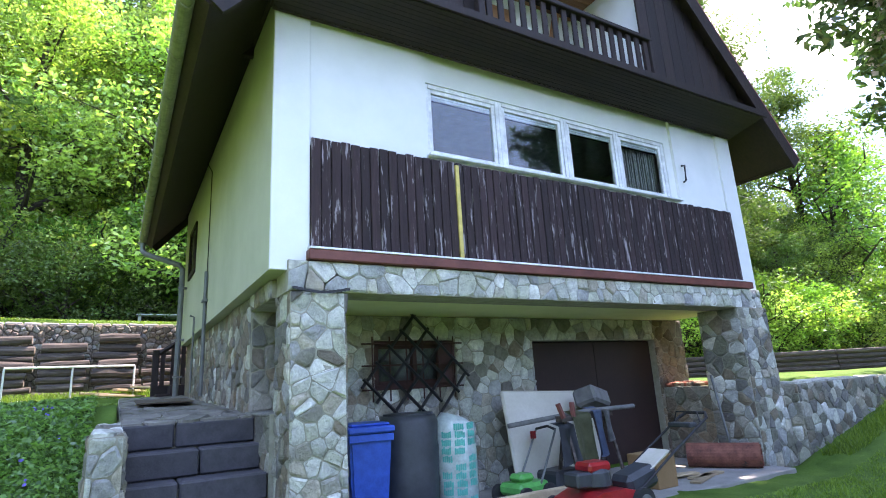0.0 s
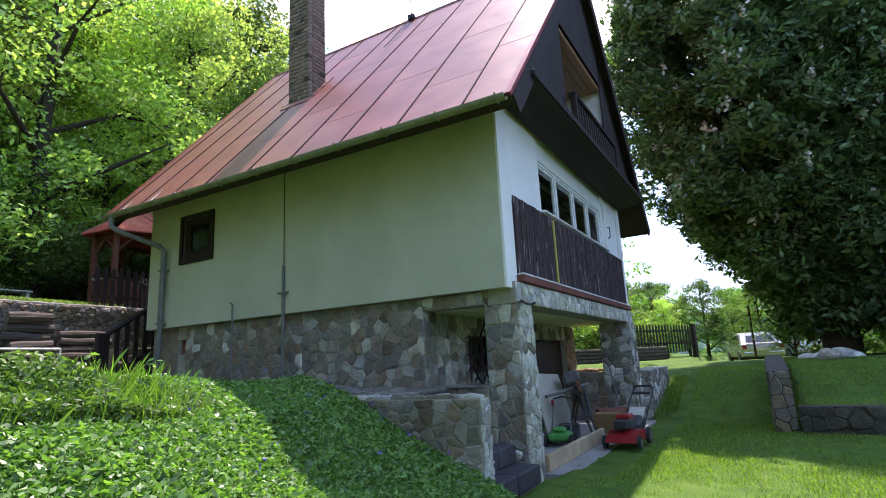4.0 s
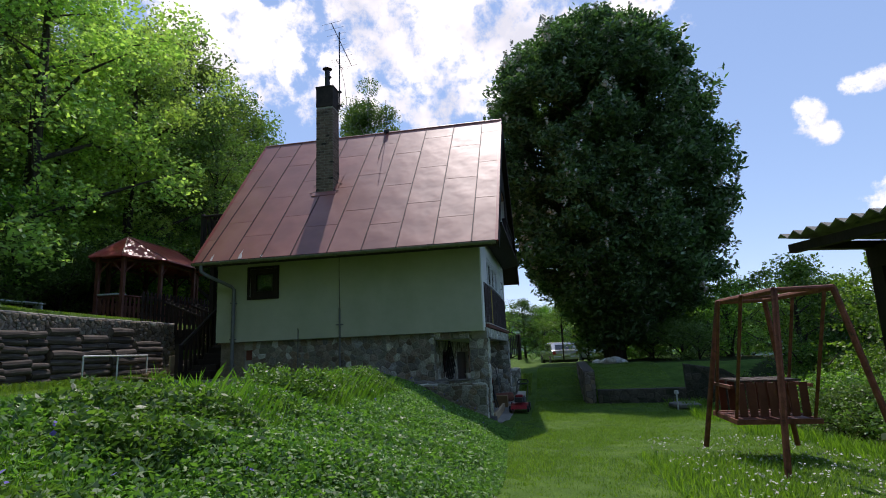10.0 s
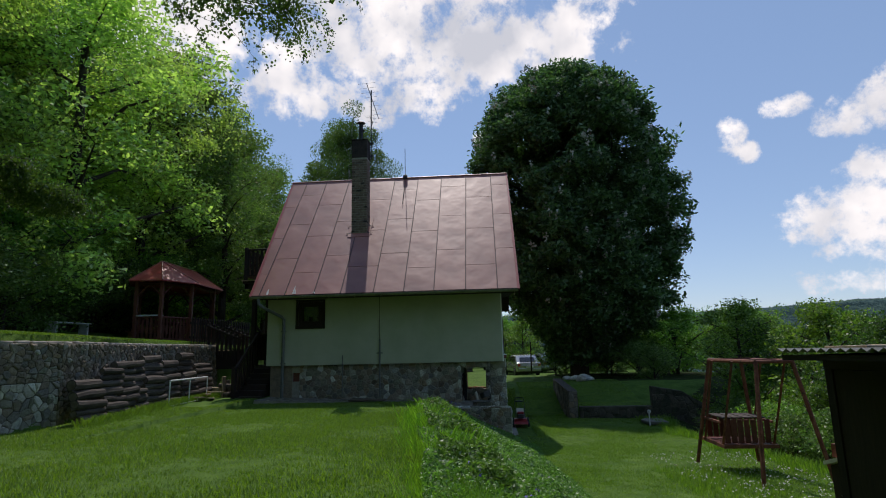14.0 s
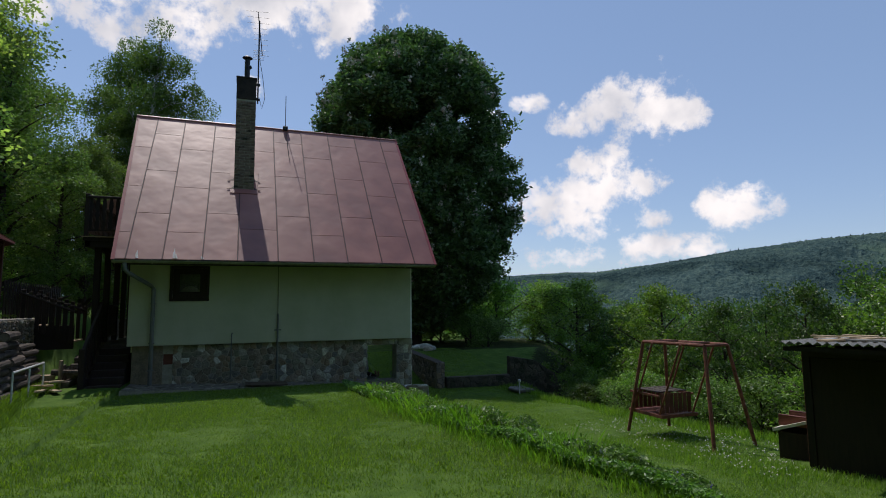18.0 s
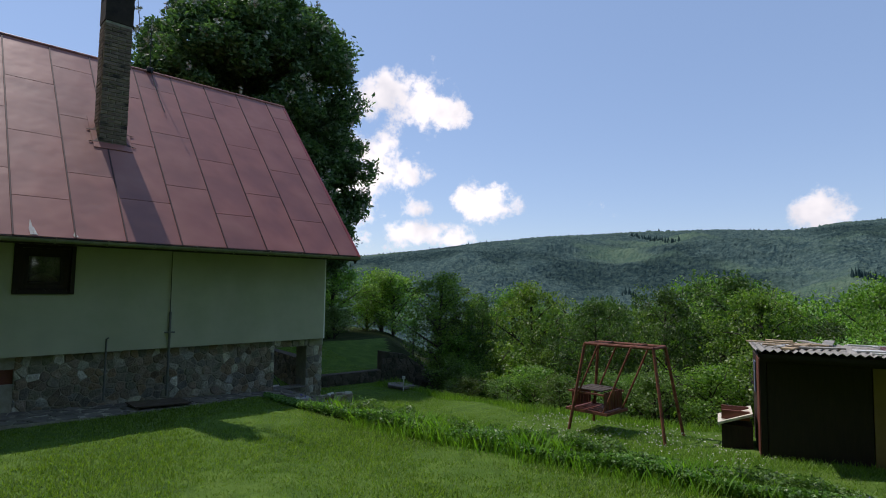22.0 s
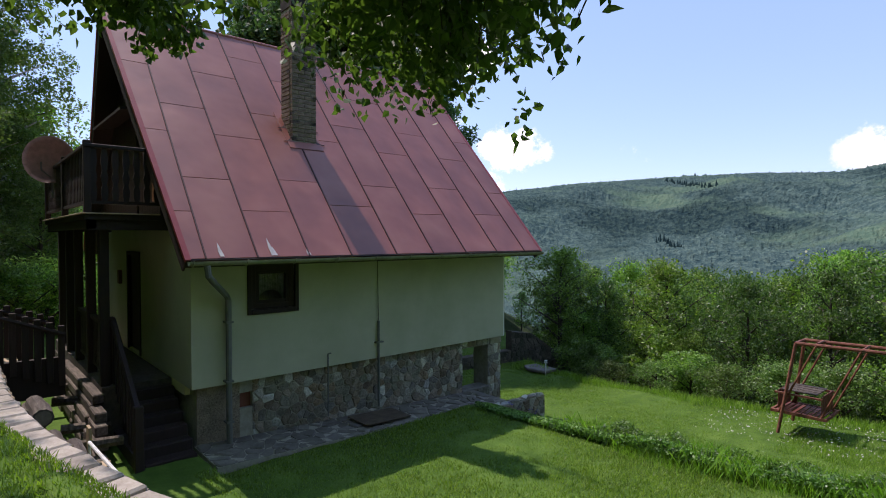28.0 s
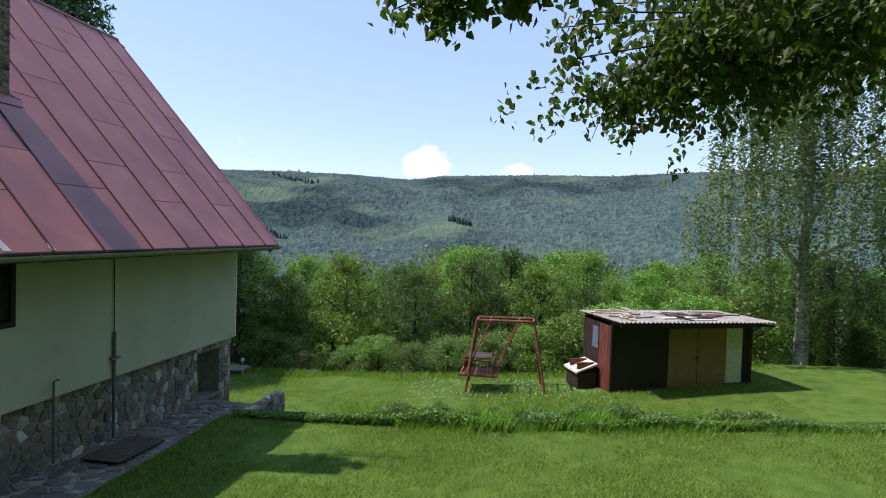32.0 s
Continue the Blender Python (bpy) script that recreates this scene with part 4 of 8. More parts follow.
part("sill", boxes(((0.08, 0.39, 1.03), (0.46, 1.24, 1.065)), bev=0.012), "stone", base)
part("vent", boxes(((0.2, 6.1, 1.72), (0.22, 6.32, 1.98))), "red_wood", base, "dark wooden vent hatch")

gw = part("garage_wall", wall_with_holes(0.42, 6.82, -0.1, 2.02, [(3.73, 6.13, -0.1, 1.72), (1.46, 2.53, 1.2, 1.74)], 1.3, 1.58, "y"), "mortar", house, "rubble-stone wall of the cellar")
GF = face((0, 1.3, 0), (1, 0, 0), (0, 0, 1))
for o in ([(0.42, -0.1), (1.46, -0.1), (1.46, 2.02), (0.42, 2.02)], [(1.46, -0.1), (2.53, -0.1), (2.53, 1.2), (1.46, 1.2)], [(1.46, 1.74), (2.53, 1.74), (2.53, 2.02), (1.46, 2.02)],
          [(2.53, -0.1), (3.73, -0.1), (3.73, 2.02), (2.53, 2.02)], [(3.73, 1.72), (6.13, 1.72), (6.13, 2.02), (3.73, 2.02)], [(6.13, -0.1), (6.82, -0.1), (6.82, 2.02), (6.13, 2.02)]):
    stones(gw, o, GF, 0.155, rng, ["pale_stone", "pale_stone", "stone"] if o[0][0] < 6 else ["brown_stone"], 0.9)
part("cellar_wall", boxes(((6.5, 1.58, -0.1), (6.8, 7.0, 2.19)), ((0.42, 6.75, 0.5), (6.5, 7.0, 2.0))), "mortar", house)
gd = part("garage_door", boxes(((3.74, 1.44, 0.0), (6.125, 1.48, 1.715))), "door_brown", house, "wide near-black brown garage door")
for a, b in ((3.75, 4.932), (4.938, 6.12)):
    part("door_leaf", boxes(((a, 1.40, 0.02), (b, 1.438, 1.705)), bev=0.003), "door_brown", gd)
part("side_low_wall", boxes(((6.2, 0.52, -0.1), (6.5, 1.3, 1.0))), "mortar", house)
stones(house.children[-1], [(-1.3, -0.1), (-0.52, -0.1), (-0.52, 1.0), (-1.3, 1.0)], face((6.2, 0, 0), (0, -1, 0), (0, 0, 1)), 0.2, rng, ["stone", "brown_stone"], 0.8)

# cladding and beam
clad = part("cladding", boxes(((0.34, -0.03, 2.4), (6.49, 0.001, 3.36))), "dark_wood", house, "flaking dark brown vertical boards")
nb = 66
bw = (6.5 - 0.33) / nb
board = mesh_of(boxes(((0.004, -0.032, 2.4), (bw - 0.004, -0.002, 3.415)), bev=0.005), "board")
for i in range(nb):
    o = part("board", board, "board", clad)
    o.location = (0.33 + i * bw, -0.03 + rng.uniform(-0.004, 0.004), rng.uniform(-0.012, 0.006))
part("strip", boxes(((1.82, -0.078, 2.4), (1.86, -0.058, 3.38))), "yellow_strip", clad, "yellow wooden cover strip")
part("sill_beam", boxes(((0.3, -0.13, 2.285), (6.6, 0.0, 2.375)), bev=0.008), "red_wood", house, "red-brown timber sill beam")
part("drip_strip", boxes(((0.3, -0.135, 2.377), (6.6, -0.06, 2.394))), "white_frame", house)

# roof
pitch = math.atan2(RIDGE - EAVE, RX + 0.71)
SL = math.hypot(RIDGE - EAVE, RX + 0.71)
YF, YB0, YB1 = -0.53, 7.37, 7.68


def roof_frame(side):
    if side < 0:
        return Matrix.Translation((-0.71, 0, EAVE)) @ Matrix.Rotation(-pitch, 4, "Y")
    return Matrix.Translation((2 * RX + 0.71, 0, EAVE)) @ Matrix.Scale(-1, 4, (1, 0, 0)) @ Matrix.Rotation(-pitch, 4, "Y")


roof = part("roof", bmesh.new(), "dark_wood", house, "steep roof of dull red painted metal sheets")
for side in (-1, 1):
    M = roof_frame(side)
    bm = plate([(0.0, YF), (SL - 0.02, YF), (SL - 0.02, YB1), (0.0, YB0)], 0.13, "z", -0.145)
    bm.transform(M)
    part("roof_deck", bm, "dark_wood", roof, "dark boarded underside")
    # near-black sheet that stands in for shade inside the seams
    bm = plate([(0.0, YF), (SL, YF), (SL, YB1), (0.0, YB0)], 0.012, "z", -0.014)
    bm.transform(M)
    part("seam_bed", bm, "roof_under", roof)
    # columns of sheets
    cols = [YF, 0.08, 1.0, 1.92, 2.8, 3.69, 4.66, 5.46, 6.33, 7.1, None]
    for c in range(len(cols) - 1):
        y0, y1 = cols[c], cols[c + 1]
        start = [1.86, 1.1, 1.88, 1.05, 1.8, 1.2, 1.79, 0.99, 1.7, 0.94][c] - 1.87
        r = start - 1.87 if start > 0 else start
        while r < SL:
            a, b = max(r, 0.0), min(r + 1.87, SL)
            if b - a > 0.05:
                g = 0.011
                yb = [y1 - g, y1 - g] if y1 is not None else [YB0 + (YB1 - YB0) * a / SL - g, YB0 + (YB1 - YB0) * b / SL - g]
                bm = plate([(a + g * 0.35, y0 + g), (b - g * 0.35, y0 + g), (b - g * 0.35, yb[1]), (a + g * 0.35, yb[0])], 0.012, "z", rng.uniform(-0.001, 0.002), bev=0.004)
                bm.transform(M)
                part("roof_sheet", bm, "roof", roof)
            r += 1.87
    for c in cols[1:-1]:
        bm = boxes(((0.0, c - 0.011, -0.002), (SL, c + 0.011, 0.026)))
        bm.transform(M)
        part("seam", bm, "seam", roof)
    bm = plate([(-0.02, YF - 0.02), (SL, YF - 0.02), (SL, YF + 0.05), (-0.02, YF + 0.05)], 0.05, "z", -0.03)
    bm.transform(M)
    part("verge_trim", bm, "roof_trim", roof)
    bm = plate([(-0.02, YB0 - 0.06), (SL, YB1 - 0.06), (SL, YB1 + 0.02), (-0.02, YB0 + 0.02)], 0.05, "z", -0.03)
    bm.transform(M)
    part("verge_trim", bm, "roof_trim", roof, "bright red verge trim")
    bm = boxes(((-0.02, YF, -0.16), (0.02, YB0, 0.008)))
    bm.transform(M)
    part("eave_board", bm, "dark_wood", roof)
    bm = plate([(0.0, YF - 0.035), (SL, YF - 0.035), (SL, YF - 0.002), (0.0, YF - 0.002)], 0.24, "z", -0.27)
    bm.transform(M)
    part("bargeboard", bm, "dark_wood", roof, "dark brown bargeboard")
    bm = plate([(0.0, YB0 - 0.03), (SL, YB1 - 0.03), (SL, YB1 + 0.0), (0.0, YB0 + 0.0)], 0.22, "z", -0.26)
    bm.transform(M)
    part("bargeboard", bm, "dark_wood", roof)
bm = bmesh.new()
tube(bm, [(RX, YF - 0.02, RIDGE + 0.0), (RX, YB1 + 0.02, RIDGE + 0.0)], 0.045, 10)
part("ridge_cap", bm, "roof", roof)
for yy, h in ((6.83, 0.30), (6.04, 0.40), (6.0, 0.22), (5.42, 0.16)):
    bm = plate([(0.03, yy), (h * 0.5, yy + 0.02), (h, yy + 0.05), (h * 0.45, yy + 0.075), (0.03, yy + 0.06)], 0.003, "z", 0.0165)
    bm.transform(roof_frame(-1))
    part("paint_scar", bm, "white_streak", roof, "flaked whitish scar")

# chimney
CX0, CX1, CY0, CY1, CZ0, CZ1 = 1.2, 1.68, 4.29, 4.82, 5.9, 9.72
chimney = part("chimney", boxes(((CX0 + 0.01, CY0 + 0.01, CZ0), (CX1 - 0.01, CY1 - 0.01, CZ1))), "mortar", house, "tall pale brick chimney blackened by soot at the top")
BH = 0.083


def chimney_bricks():
    rng = random.Random(3)
    n = int((9.1 - CZ0) / BH)
    shape = {}
    for k in range(n):
        z = CZ0 + k * BH
        spots = []
        for y0, y1 in ((CY0, (CY0 + CY1) / 2), ((CY0 + CY1) / 2, CY1)) if k % 2 else ((CY0, CY0 + 0.13), (CY0 + 0.13, CY1 - 0.13), (CY1 - 0.13, CY1)):
            spots.append(((CX0 - 0.004, y0 + 0.005, 0), (CX0 + 0.1, y1 - 0.005, BH - 0.012)))
        for side in (CY0 - 0.004, CY1 - 0.096):
            spots.append(((CX0 + 0.104, side, 0), (CX1 - 0.004, side + 0.1, BH - 0.012)))
        for i, (a, b) in enumerate(spots):
            key = (k % 2, i)
            if key not in shape:
                shape[key] = mesh_of(boxes((a, b), bev=0.006), "brick")
            o = part("brick", shape[key], "brick", chimney)
            o.location = (rng.uniform(-.003, .003), rng.uniform(-.003, .003), z)


chimney_bricks()
part("chimney_head", boxes(((CX0 - 0.006, CY0 - 0.006, 9.1), (CX1 + 0.006, CY1 + 0.006, CZ1)), bev=0.01), "soot", chimney, "soot-black rendered chimney head")
part("cap", boxes(((CX0 - 0.02, CY0 - 0.02, CZ1), (CX1 + 0.02, CY1 + 0.02, CZ1 + 0.05)), bev=0.01), "soot", chimney)
bm = bar([(1.42, 4.55, CZ1), (1.42, 4.55, 10.38)], 0.075, 14)
tube(bm, [(1.42, 4.55, 10.40), (1.42, 4.55, 10.43), (1.42, 4.55, 10.47)], [0.075, 0.15, 0.1], 14)
tube(bm, [(1.42, 4.55, 10.1), (1.42, 4.44, 10.18)], 0.05, 10)
part("flue_pipe", bm, "black_metal", chimney, "black sheet flue pipe with a rain cap")
FM = Matrix.Translation((-0.71, 0, EAVE)) @ Matrix.Rotation(-pitch, 4, "Y")
bm = plate([(2.72, CY0 - 0.1), (3.78, CY0 - 0.13), (3.78, CY1 + 0.13), (2.72, CY1 + 0.1)], 0.014, "z", 0.014, bev=0.004)
bm.transform(FM)
part("flashing", bm, "roof", chimney, "red sheet flashing")
for s, yc in ((-1, CY0), (1, CY1)):
    for u in (2.9, 3.3):
        # dark plate takes in both the upstand and the shadow beside it
        bm = plate([(u, yc), (u + 0.16, yc), (u + 0.07, yc + s * 0.04), (u + 0.025, yc + s * 0.1), (u, yc + s * 0.18)], 0.012, "z", 0.018)
        bm.transform(FM)
        part("flashing_lip", bm, "seam", chimney, "bent lip of the flashing, its shadow in the dark plate")


def aerial(loc):
    e = thing("tv_aerial", loc, 0, "black mast with two comb-shaped television aerials strapped to the chimney", "aerial")
    part("mast", bar([(0, 0, 0), (0, 0, 2.6)], 0.022, 8), "black_metal", e)
    bm = bar([(0.75, -0.12, 1.85), (-0.5, 0.06, 2.62)], 0.013, 6)
    part("boom", bm, "black_metal", e)
    for k in range(9):
        bm = bmesh.new()
        p = Vector((0.75, -0.12, 1.85)).lerp(Vector((-0.5, 0.06, 2.62)), k / 8)
        w = 0.2 + 0.12 * (k > 5)
        tube(bm, [p + Vector((-w * 0.14, -w, 0)), p + Vector((w * 0.14, w, 0))], 0.005, 4)
        part("rod", bm, "grey_metal", e)
    bm = bmesh.new()
    tube(bm, [(-0.3, 0, 1.5), (0.3, 0, 1.5)], 0.01, 5)
    for k in range(6):
        tube(bm, [(-0.3 + 0.12 * k, -0.16, 1.5), (-0.3 + 0.12 * k, 0.16, 1.5)], 0.005, 4)
    part("small_aerial", bm, "grey_metal", e)
    part("cable", bar([(0.03, -0.03, 1.4), (0.08, -0.14, 0.8), (0.05, -0.2, 0.2), (0.1, -0.12, -0.1), (0.02, -0.05, 0.15)], 0.008, 5), "rubber", e)
    for z in (0.1, 0.55):
        part("bracket", boxes(((-0.03, -0.06, z), (0.03, 0.06, z + 0.06))), "black_metal", e)


aerial((1.62, 4.235, 9.15))
e = thing("whip_aerial", (3.45, 3.3, RIDGE - 0.02), 0, "thin vertical whip aerial on the ridge", "aerial")
part("foot", boxes(((-0.05, -0.08, 0.0), (0.05, 0.08, 0.14)), bev=0.02), "black_metal", e)
part("rod", bar([(0, 0, 0.1), (0, 0, 1.2)], 0.011, 6), "black_metal", e)
part("lead", bar([(-0.03, 0, 0.12), (-0.3, -0.02, -0.29), (-0.85, -0.04, -0.93), (-1.2, -0.06, -1.32)], 0.010, 5), "rubber", e)

MAT["crib_wood"] = material("grey_brown_timber", [(0.045, 0.035, 0.027), (0.10, 0.08, 0.062), (0.17, 0.14, 0.11)], rough=0.9, scale=4, fine=40, bump=0.7, stretch=(0.7, 6, 6), vary=0.3)

# ---- windows


def casement(parent, x0, x1, z0, z1, y, mat, fr=0.06, axis="y", inner=0.045):
    """A window leaf in its frame, in a front (y) or side (x) wall."""
    def pos(u, v, d):
        return (u, y + d, v) if axis == "y" else (y + d, u, v)
    def ring(a, b, c, d, w, t0, t1):
        bm = bmesh.new()
        for (p, q, r, s) in ((a, a + w, c, d), (b - w, b, c, d), (a + w, b - w, c, c + w), (a + w, b - w, d - w, d)):
            lo, hi = pos(p, r, t0), pos(q, s, t1)
            box(bm, tuple(map(min, lo, hi)), tuple(map(max, lo, hi)), 0.004)
        return bm
    w = part("window", ring(x0, x1, z0, z1, fr, 0.0, 0.07), mat, parent)
    part("sash", ring(x0 + fr, x1 - fr, z0 + fr, z1 - fr, inner, 0.012, 0.06), mat, w)
    lo, hi = pos(x0 + fr + inner, z0 + fr + inner, 0.03), pos(x1 - fr - inner, z1 - fr - inner, 0.036)
    p = part("pane", boxes((tuple(map(min, lo, hi)), tuple(map(max, lo, hi)))), "glass", w)
    p.visible_shadow = False
    return w


edges = [1.57, 2.54, 3.53, 4.44, 5.37]
for a, b in zip(edges, edges[1:]):
    w = casement(house, a, b - 0.0, 3.48, 4.33, 0.06, "white_frame", 0.05, "y", 0.045)
    part("blind_slat", boxes(*[((a + 0.1, 0.1, 4.205 - 0.032 * k), (b - 0.1, 0.115, 4.23 - 0.032 * k)) for k in range(2)]), "white_frame", w, "rolled-up white blind")
part("window_sill", boxes(((1.54, -0.075, 3.452), (5.45, 0.06, 3.482)), bev=0.006), "white_frame", house, "white window sill")
part("window_head", boxes(((1.56, 0.045, 4.33), (5.5, 0.2, 4.9)), ((5.37, 0.045, 3.46), (5.5, 0.2, 4.33))), "front_plaster", house)
bm = bmesh.new()
for k in range(40):
    box(bm, (4.52 + k * 0.0205, 0.19 + 0.012 * math.sin(k * 1.7), 3.55), (4.52 + k * 0.0205 + 0.018, 0.2 + 0.012 * math.sin(k * 1.7), 4.2))
part("curtain", bm, "lace", house, "drawn pale net curtain")
e = part("stay_hook", bar([(5.6, -0.02, 4.0), (5.6, -0.07, 3.99), (5.58, -0.07, 3.77), (5.6, -0.02, 3.76)], 0.014, 6), "black_metal", house, "black iron hook")
sw = casement(house, 5.38, 6.15, 3.36, 4.1, 0.03, "dark_wood", 0.09, "x", 0.06)
part("surround", boxes(((-0.03, 5.31, 3.28), (0.03, 5.38, 4.16)), ((-0.03, 6.15, 3.28), (0.03, 6.22, 4.16)), ((-0.03, 5.38, 4.1), (0.03, 6.15, 4.16)), ((-0.035, 5.38, 3.28), (0.03, 6.15, 3.36)), bev=0.006), "dark_wood", sw, "dark brown timber surround")
bm = bmesh.new()
for k in range(34):
    t = k / 33
    drop = 3.5 + 0.16 * abs(math.sin(t * math.pi * 1.0)) ** 0.6
    box(bm, (0.16 + 0.01 * math.sin(k * 1.9), 5.52 + t * 0.46, drop), (0.168 + 0.01 * math.sin(k * 1.9), 5.52 + t * 0.46 + 0.014, 3.95))
part("curtain", bm, "lace", sw, "white lace curtain")
cw = casement(house, 1.46, 2.53, 1.2, 1.74, 1.36, "dark_red", 0.05, "y", 0.04)
part("bar", boxes(((1.97, 1.34, 1.24), (2.02, 1.42, 1.70))), "dark_red", cw)

# ---- front gable with its balcony
slope = (RIDGE - EAVE) / (RX + 0.71)


def roof_under_z(x):
    return EAVE + (min(x, 2 * RX - x) + 0.71) * slope - 0.2


fg = part("gable", gable(0.9, 0.96, 4.7), "dark_wood", house, "dark boarded front gable set back behind a balcony")
for k in range(34):
    x = 0.05 + k * 0.2
    top = roof_under_z(x + 0.1) - 0.02
    if top < 5.0 or 2.1 < x + 0.1 < 4.75:
        continue
    part("board", boxes(((x + 0.004, -0.40, 4.78), (x + 0.196, -0.37, top)), bev=0.004), "dark_wood", fg)
for k in range(14):
    x = 2.1 + k * 0.19
    part("board", boxes(((x, -0.40, 6.75), (x + 0.182, -0.37, roof_under_z(x + 0.095) - 0.02)), bev=0.004), "dark_wood", fg)
part("white_panel", boxes(((2.1, 0.86, 4.7), (4.75, 0.895, 6.63))), "front_plaster", fg, "white rendered wall behind the balcony")
part("balcony_door", boxes(((2.7, 0.82, 4.72), (3.6, 0.858, 6.4)), bev=0.01), "oiled_wood", fg)
pc = part("loggia_ceiling", boxes(((2.1, -0.37, 6.66), (4.75, 0.9, 6.7))), "oiled_wood", fg, "oiled pine ceiling boards")
for k in range(9):
    part("ceiling_board", boxes(((2.12, -0.36 + k * 0.138, 6.635), (4.73, -0.36 + k * 0.138 + 0.13, 6.66)), bev=0.004), "oiled_wood", pc)
for x in (2.06, 4.75):
    part("loggia_cheek", boxes(((x, -0.37, 4.7), (x + 0.04, 0.9, 6.7))), "front_plaster", fg, "white rendered cheek of the loggia")
part("brace", bar([(4.3, 0.7, 6.6), (4.05, 0.75, 5.5)], 0.07, 4), "oiled_wood", fg)
bal = part("balcony", plate([(-0.04, 4.48), (-0.6, 4.59), (-0.6, 4.66), (0.9, 4.7), (0.9, 4.66), (-0.02, 4.62)], 6.9, "x", -0.05), "dark_wood", house, "dark balcony with a boarded sloping underside")
for k in range(11):
    t0, t1 = k / 11, (k + 0.93) / 11
    a0, a1 = Vector((-0.045, 4.472)).lerp(Vector((-0.6, 4.582)), t0), Vector((-0.045, 4.472)).lerp(Vector((-0.6, 4.582)), t1)
    part("soffit_board", plate([(a0.x, a0.y), (a1.x, a1.y), (a1.x, a1.y - 0.014), (a0.x, a0.y - 0.014)], 6.86, "x", -0.03), "dark_wood", bal)
scallop = [(0.0, 4.56), (W, 4.56)]
for k in range(90):
    x1 = W - k * W / 90
    for j in range(4):
        a = j / 4
        scallop.append((x1 - a * W / 90, 4.47 - 0.022 * math.sin(math.pi * a)))
part("scalloped_board", plate(scallop, 0.03, "y", -0.085), "dark_wood", bal, "dark fascia board with a scalloped lower edge")
part("fascia", boxes(((-0.05, -0.625, 4.575), (W + 0.1, -0.6, 4.67)), bev=0.006), "dark_wood", bal)
part("rail", boxes(((1.9, -0.6, 5.16), (4.6, -0.47, 5.22)), bev=0.01), "dark_wood", bal)
part("rail", boxes(((1.9, -0.58, 4.66), (4.6, -0.51, 4.70)), bev=0.006), "dark_wood", bal)
bal_post = mesh_of(plate([(-0.036, 4.69), (0.036, 4.69), (0.036, 5.17), (-0.036, 5.17)], 0.028, "y", -0.56, bev=0.004), "baluster")
for k in range(17):
    o = part("baluster", bal_post, "dark_wood", bal)
    o.location.x = 2.06 + k * 0.152
bal.location.z = 0.16
for x in (1.9, 4.54):
    part("post", boxes(((x, -0.595, 4.66), (x + 0.08, -0.5, 5.2)), bev=0.008), "dark_wood", bal)

# ---- back gable, balcony and porch
bg = part("gable", gable(LEN - 0.02, LEN + 0.04, 4.78), "dark_wood", house, "dark boarded back gable")
for k in range(40):
    x = 0.0 + k * 0.175
    top = roof_under_z(x + 0.09) - 0.02
    if top > 5.0:
        part("board", boxes(((x + 0.003, LEN + 0.04, 4.8), (x + 0.172, LEN + 0.062, top)), bev=0.004), "dark_wood", bg)
part("upper_door", boxes(((2.9, LEN + 0.06, 4.95), (3.8, LEN + 0.1, 6.7)), bev=0.01), "dark_wood", bg)
part("canopy_board", plate([(LEN + 0.05, 6.95), (LEN + 0.05, 7.0), (LEN + 0.5, 6.88), (LEN + 0.5, 6.83)], 2.6, "x", 2.2), "dark_wood", bg)
part("pine_panel", boxes(((1.35, LEN + 0.065, 5.2), (1.85, LEN + 0.085, 6.25)), bev=0.004), "oiled_wood", bg)
bb = part("back_balcony", boxes(((0.9, LEN, 4.84), (6.0, 8.34, 4.93)), ((0.95, LEN, 4.68), (1.07, 8.3, 4.84)), ((5.8, LEN, 4.68), (5.92, 8.3, 4.84)), ((0.95, 8.18, 4.70), (5.92, 8.3, 4.84))), "dark_wood", house, "dark timber balcony on the back gable")
part("edge_strip", boxes(((0.86, LEN + 0.2, 4.925), (6.04, 8.38, 4.945)), bev=0.004), "raw_wood", bb, "weathered edge board")
part("rail", boxes(((0.94, 8.24, 5.94), (5.98, 8.34, 6.0)), ((0.92, LEN + 0.1, 5.94), (1.02, 8.34, 6.0)), bev=0.01), "dark_wood", bb)
part("rail", boxes(((0.96, 8.26, 5.08), (5.98, 8.32, 5.13)), ((0.95, LEN + 0.1, 5.08), (1.0, 8.3, 5.13))), "dark_wood", bb)
turned = []
for z, w in ((5.12, .03), (5.2, .045), (5.3, .05), (5.38, .03), (5.5, .052), (5.6, .03), (5.72, .05), (5.82, .045), (5.95, .03)):
    turned.append((w, z))
wide = mesh_of(plate(turned + [(-w, z) for w, z in turned[::-1]], 0.03, "x", 0.96), "baluster")
for k in range(7):
    o = part("baluster", wide, "dark_wood", bb)
    o.location.y = LEN + 0.22 + k * 0.148
flat = mesh_of(plate(turned + [(-w, z) for w, z in turned[::-1]], 0.03, "y", 8.27), "baluster")
for k in range(31):
    o = part("baluster", flat, "dark_wood", bb)
    o.location.x = 1.12 + k * 0.155
for x, y in ((0.94, 8.24), (0.94, LEN + 0.08), (3.3, 8.24), (5.9, 8.24)):
    part("post", boxes(((x, y, 4.9), (x + 0.1, y + 0.1, 6.05)), bev=0.008), "dark_wood", bb)
for x in (1.15, 2.3, 3.6, 4.7, 5.8):
    part("support_post", boxes(((x, 7.98, 2.2), (x + 0.14, 8.12, 4.7)), bev=0.012), "dark_wood", bb)

e = thing("satellite_dish", (4.55, 8.36, 5.66), 62, "round reddish-brown satellite dish on the balcony rail", "satellite dish")
bm = bmesh.new()
rings = []
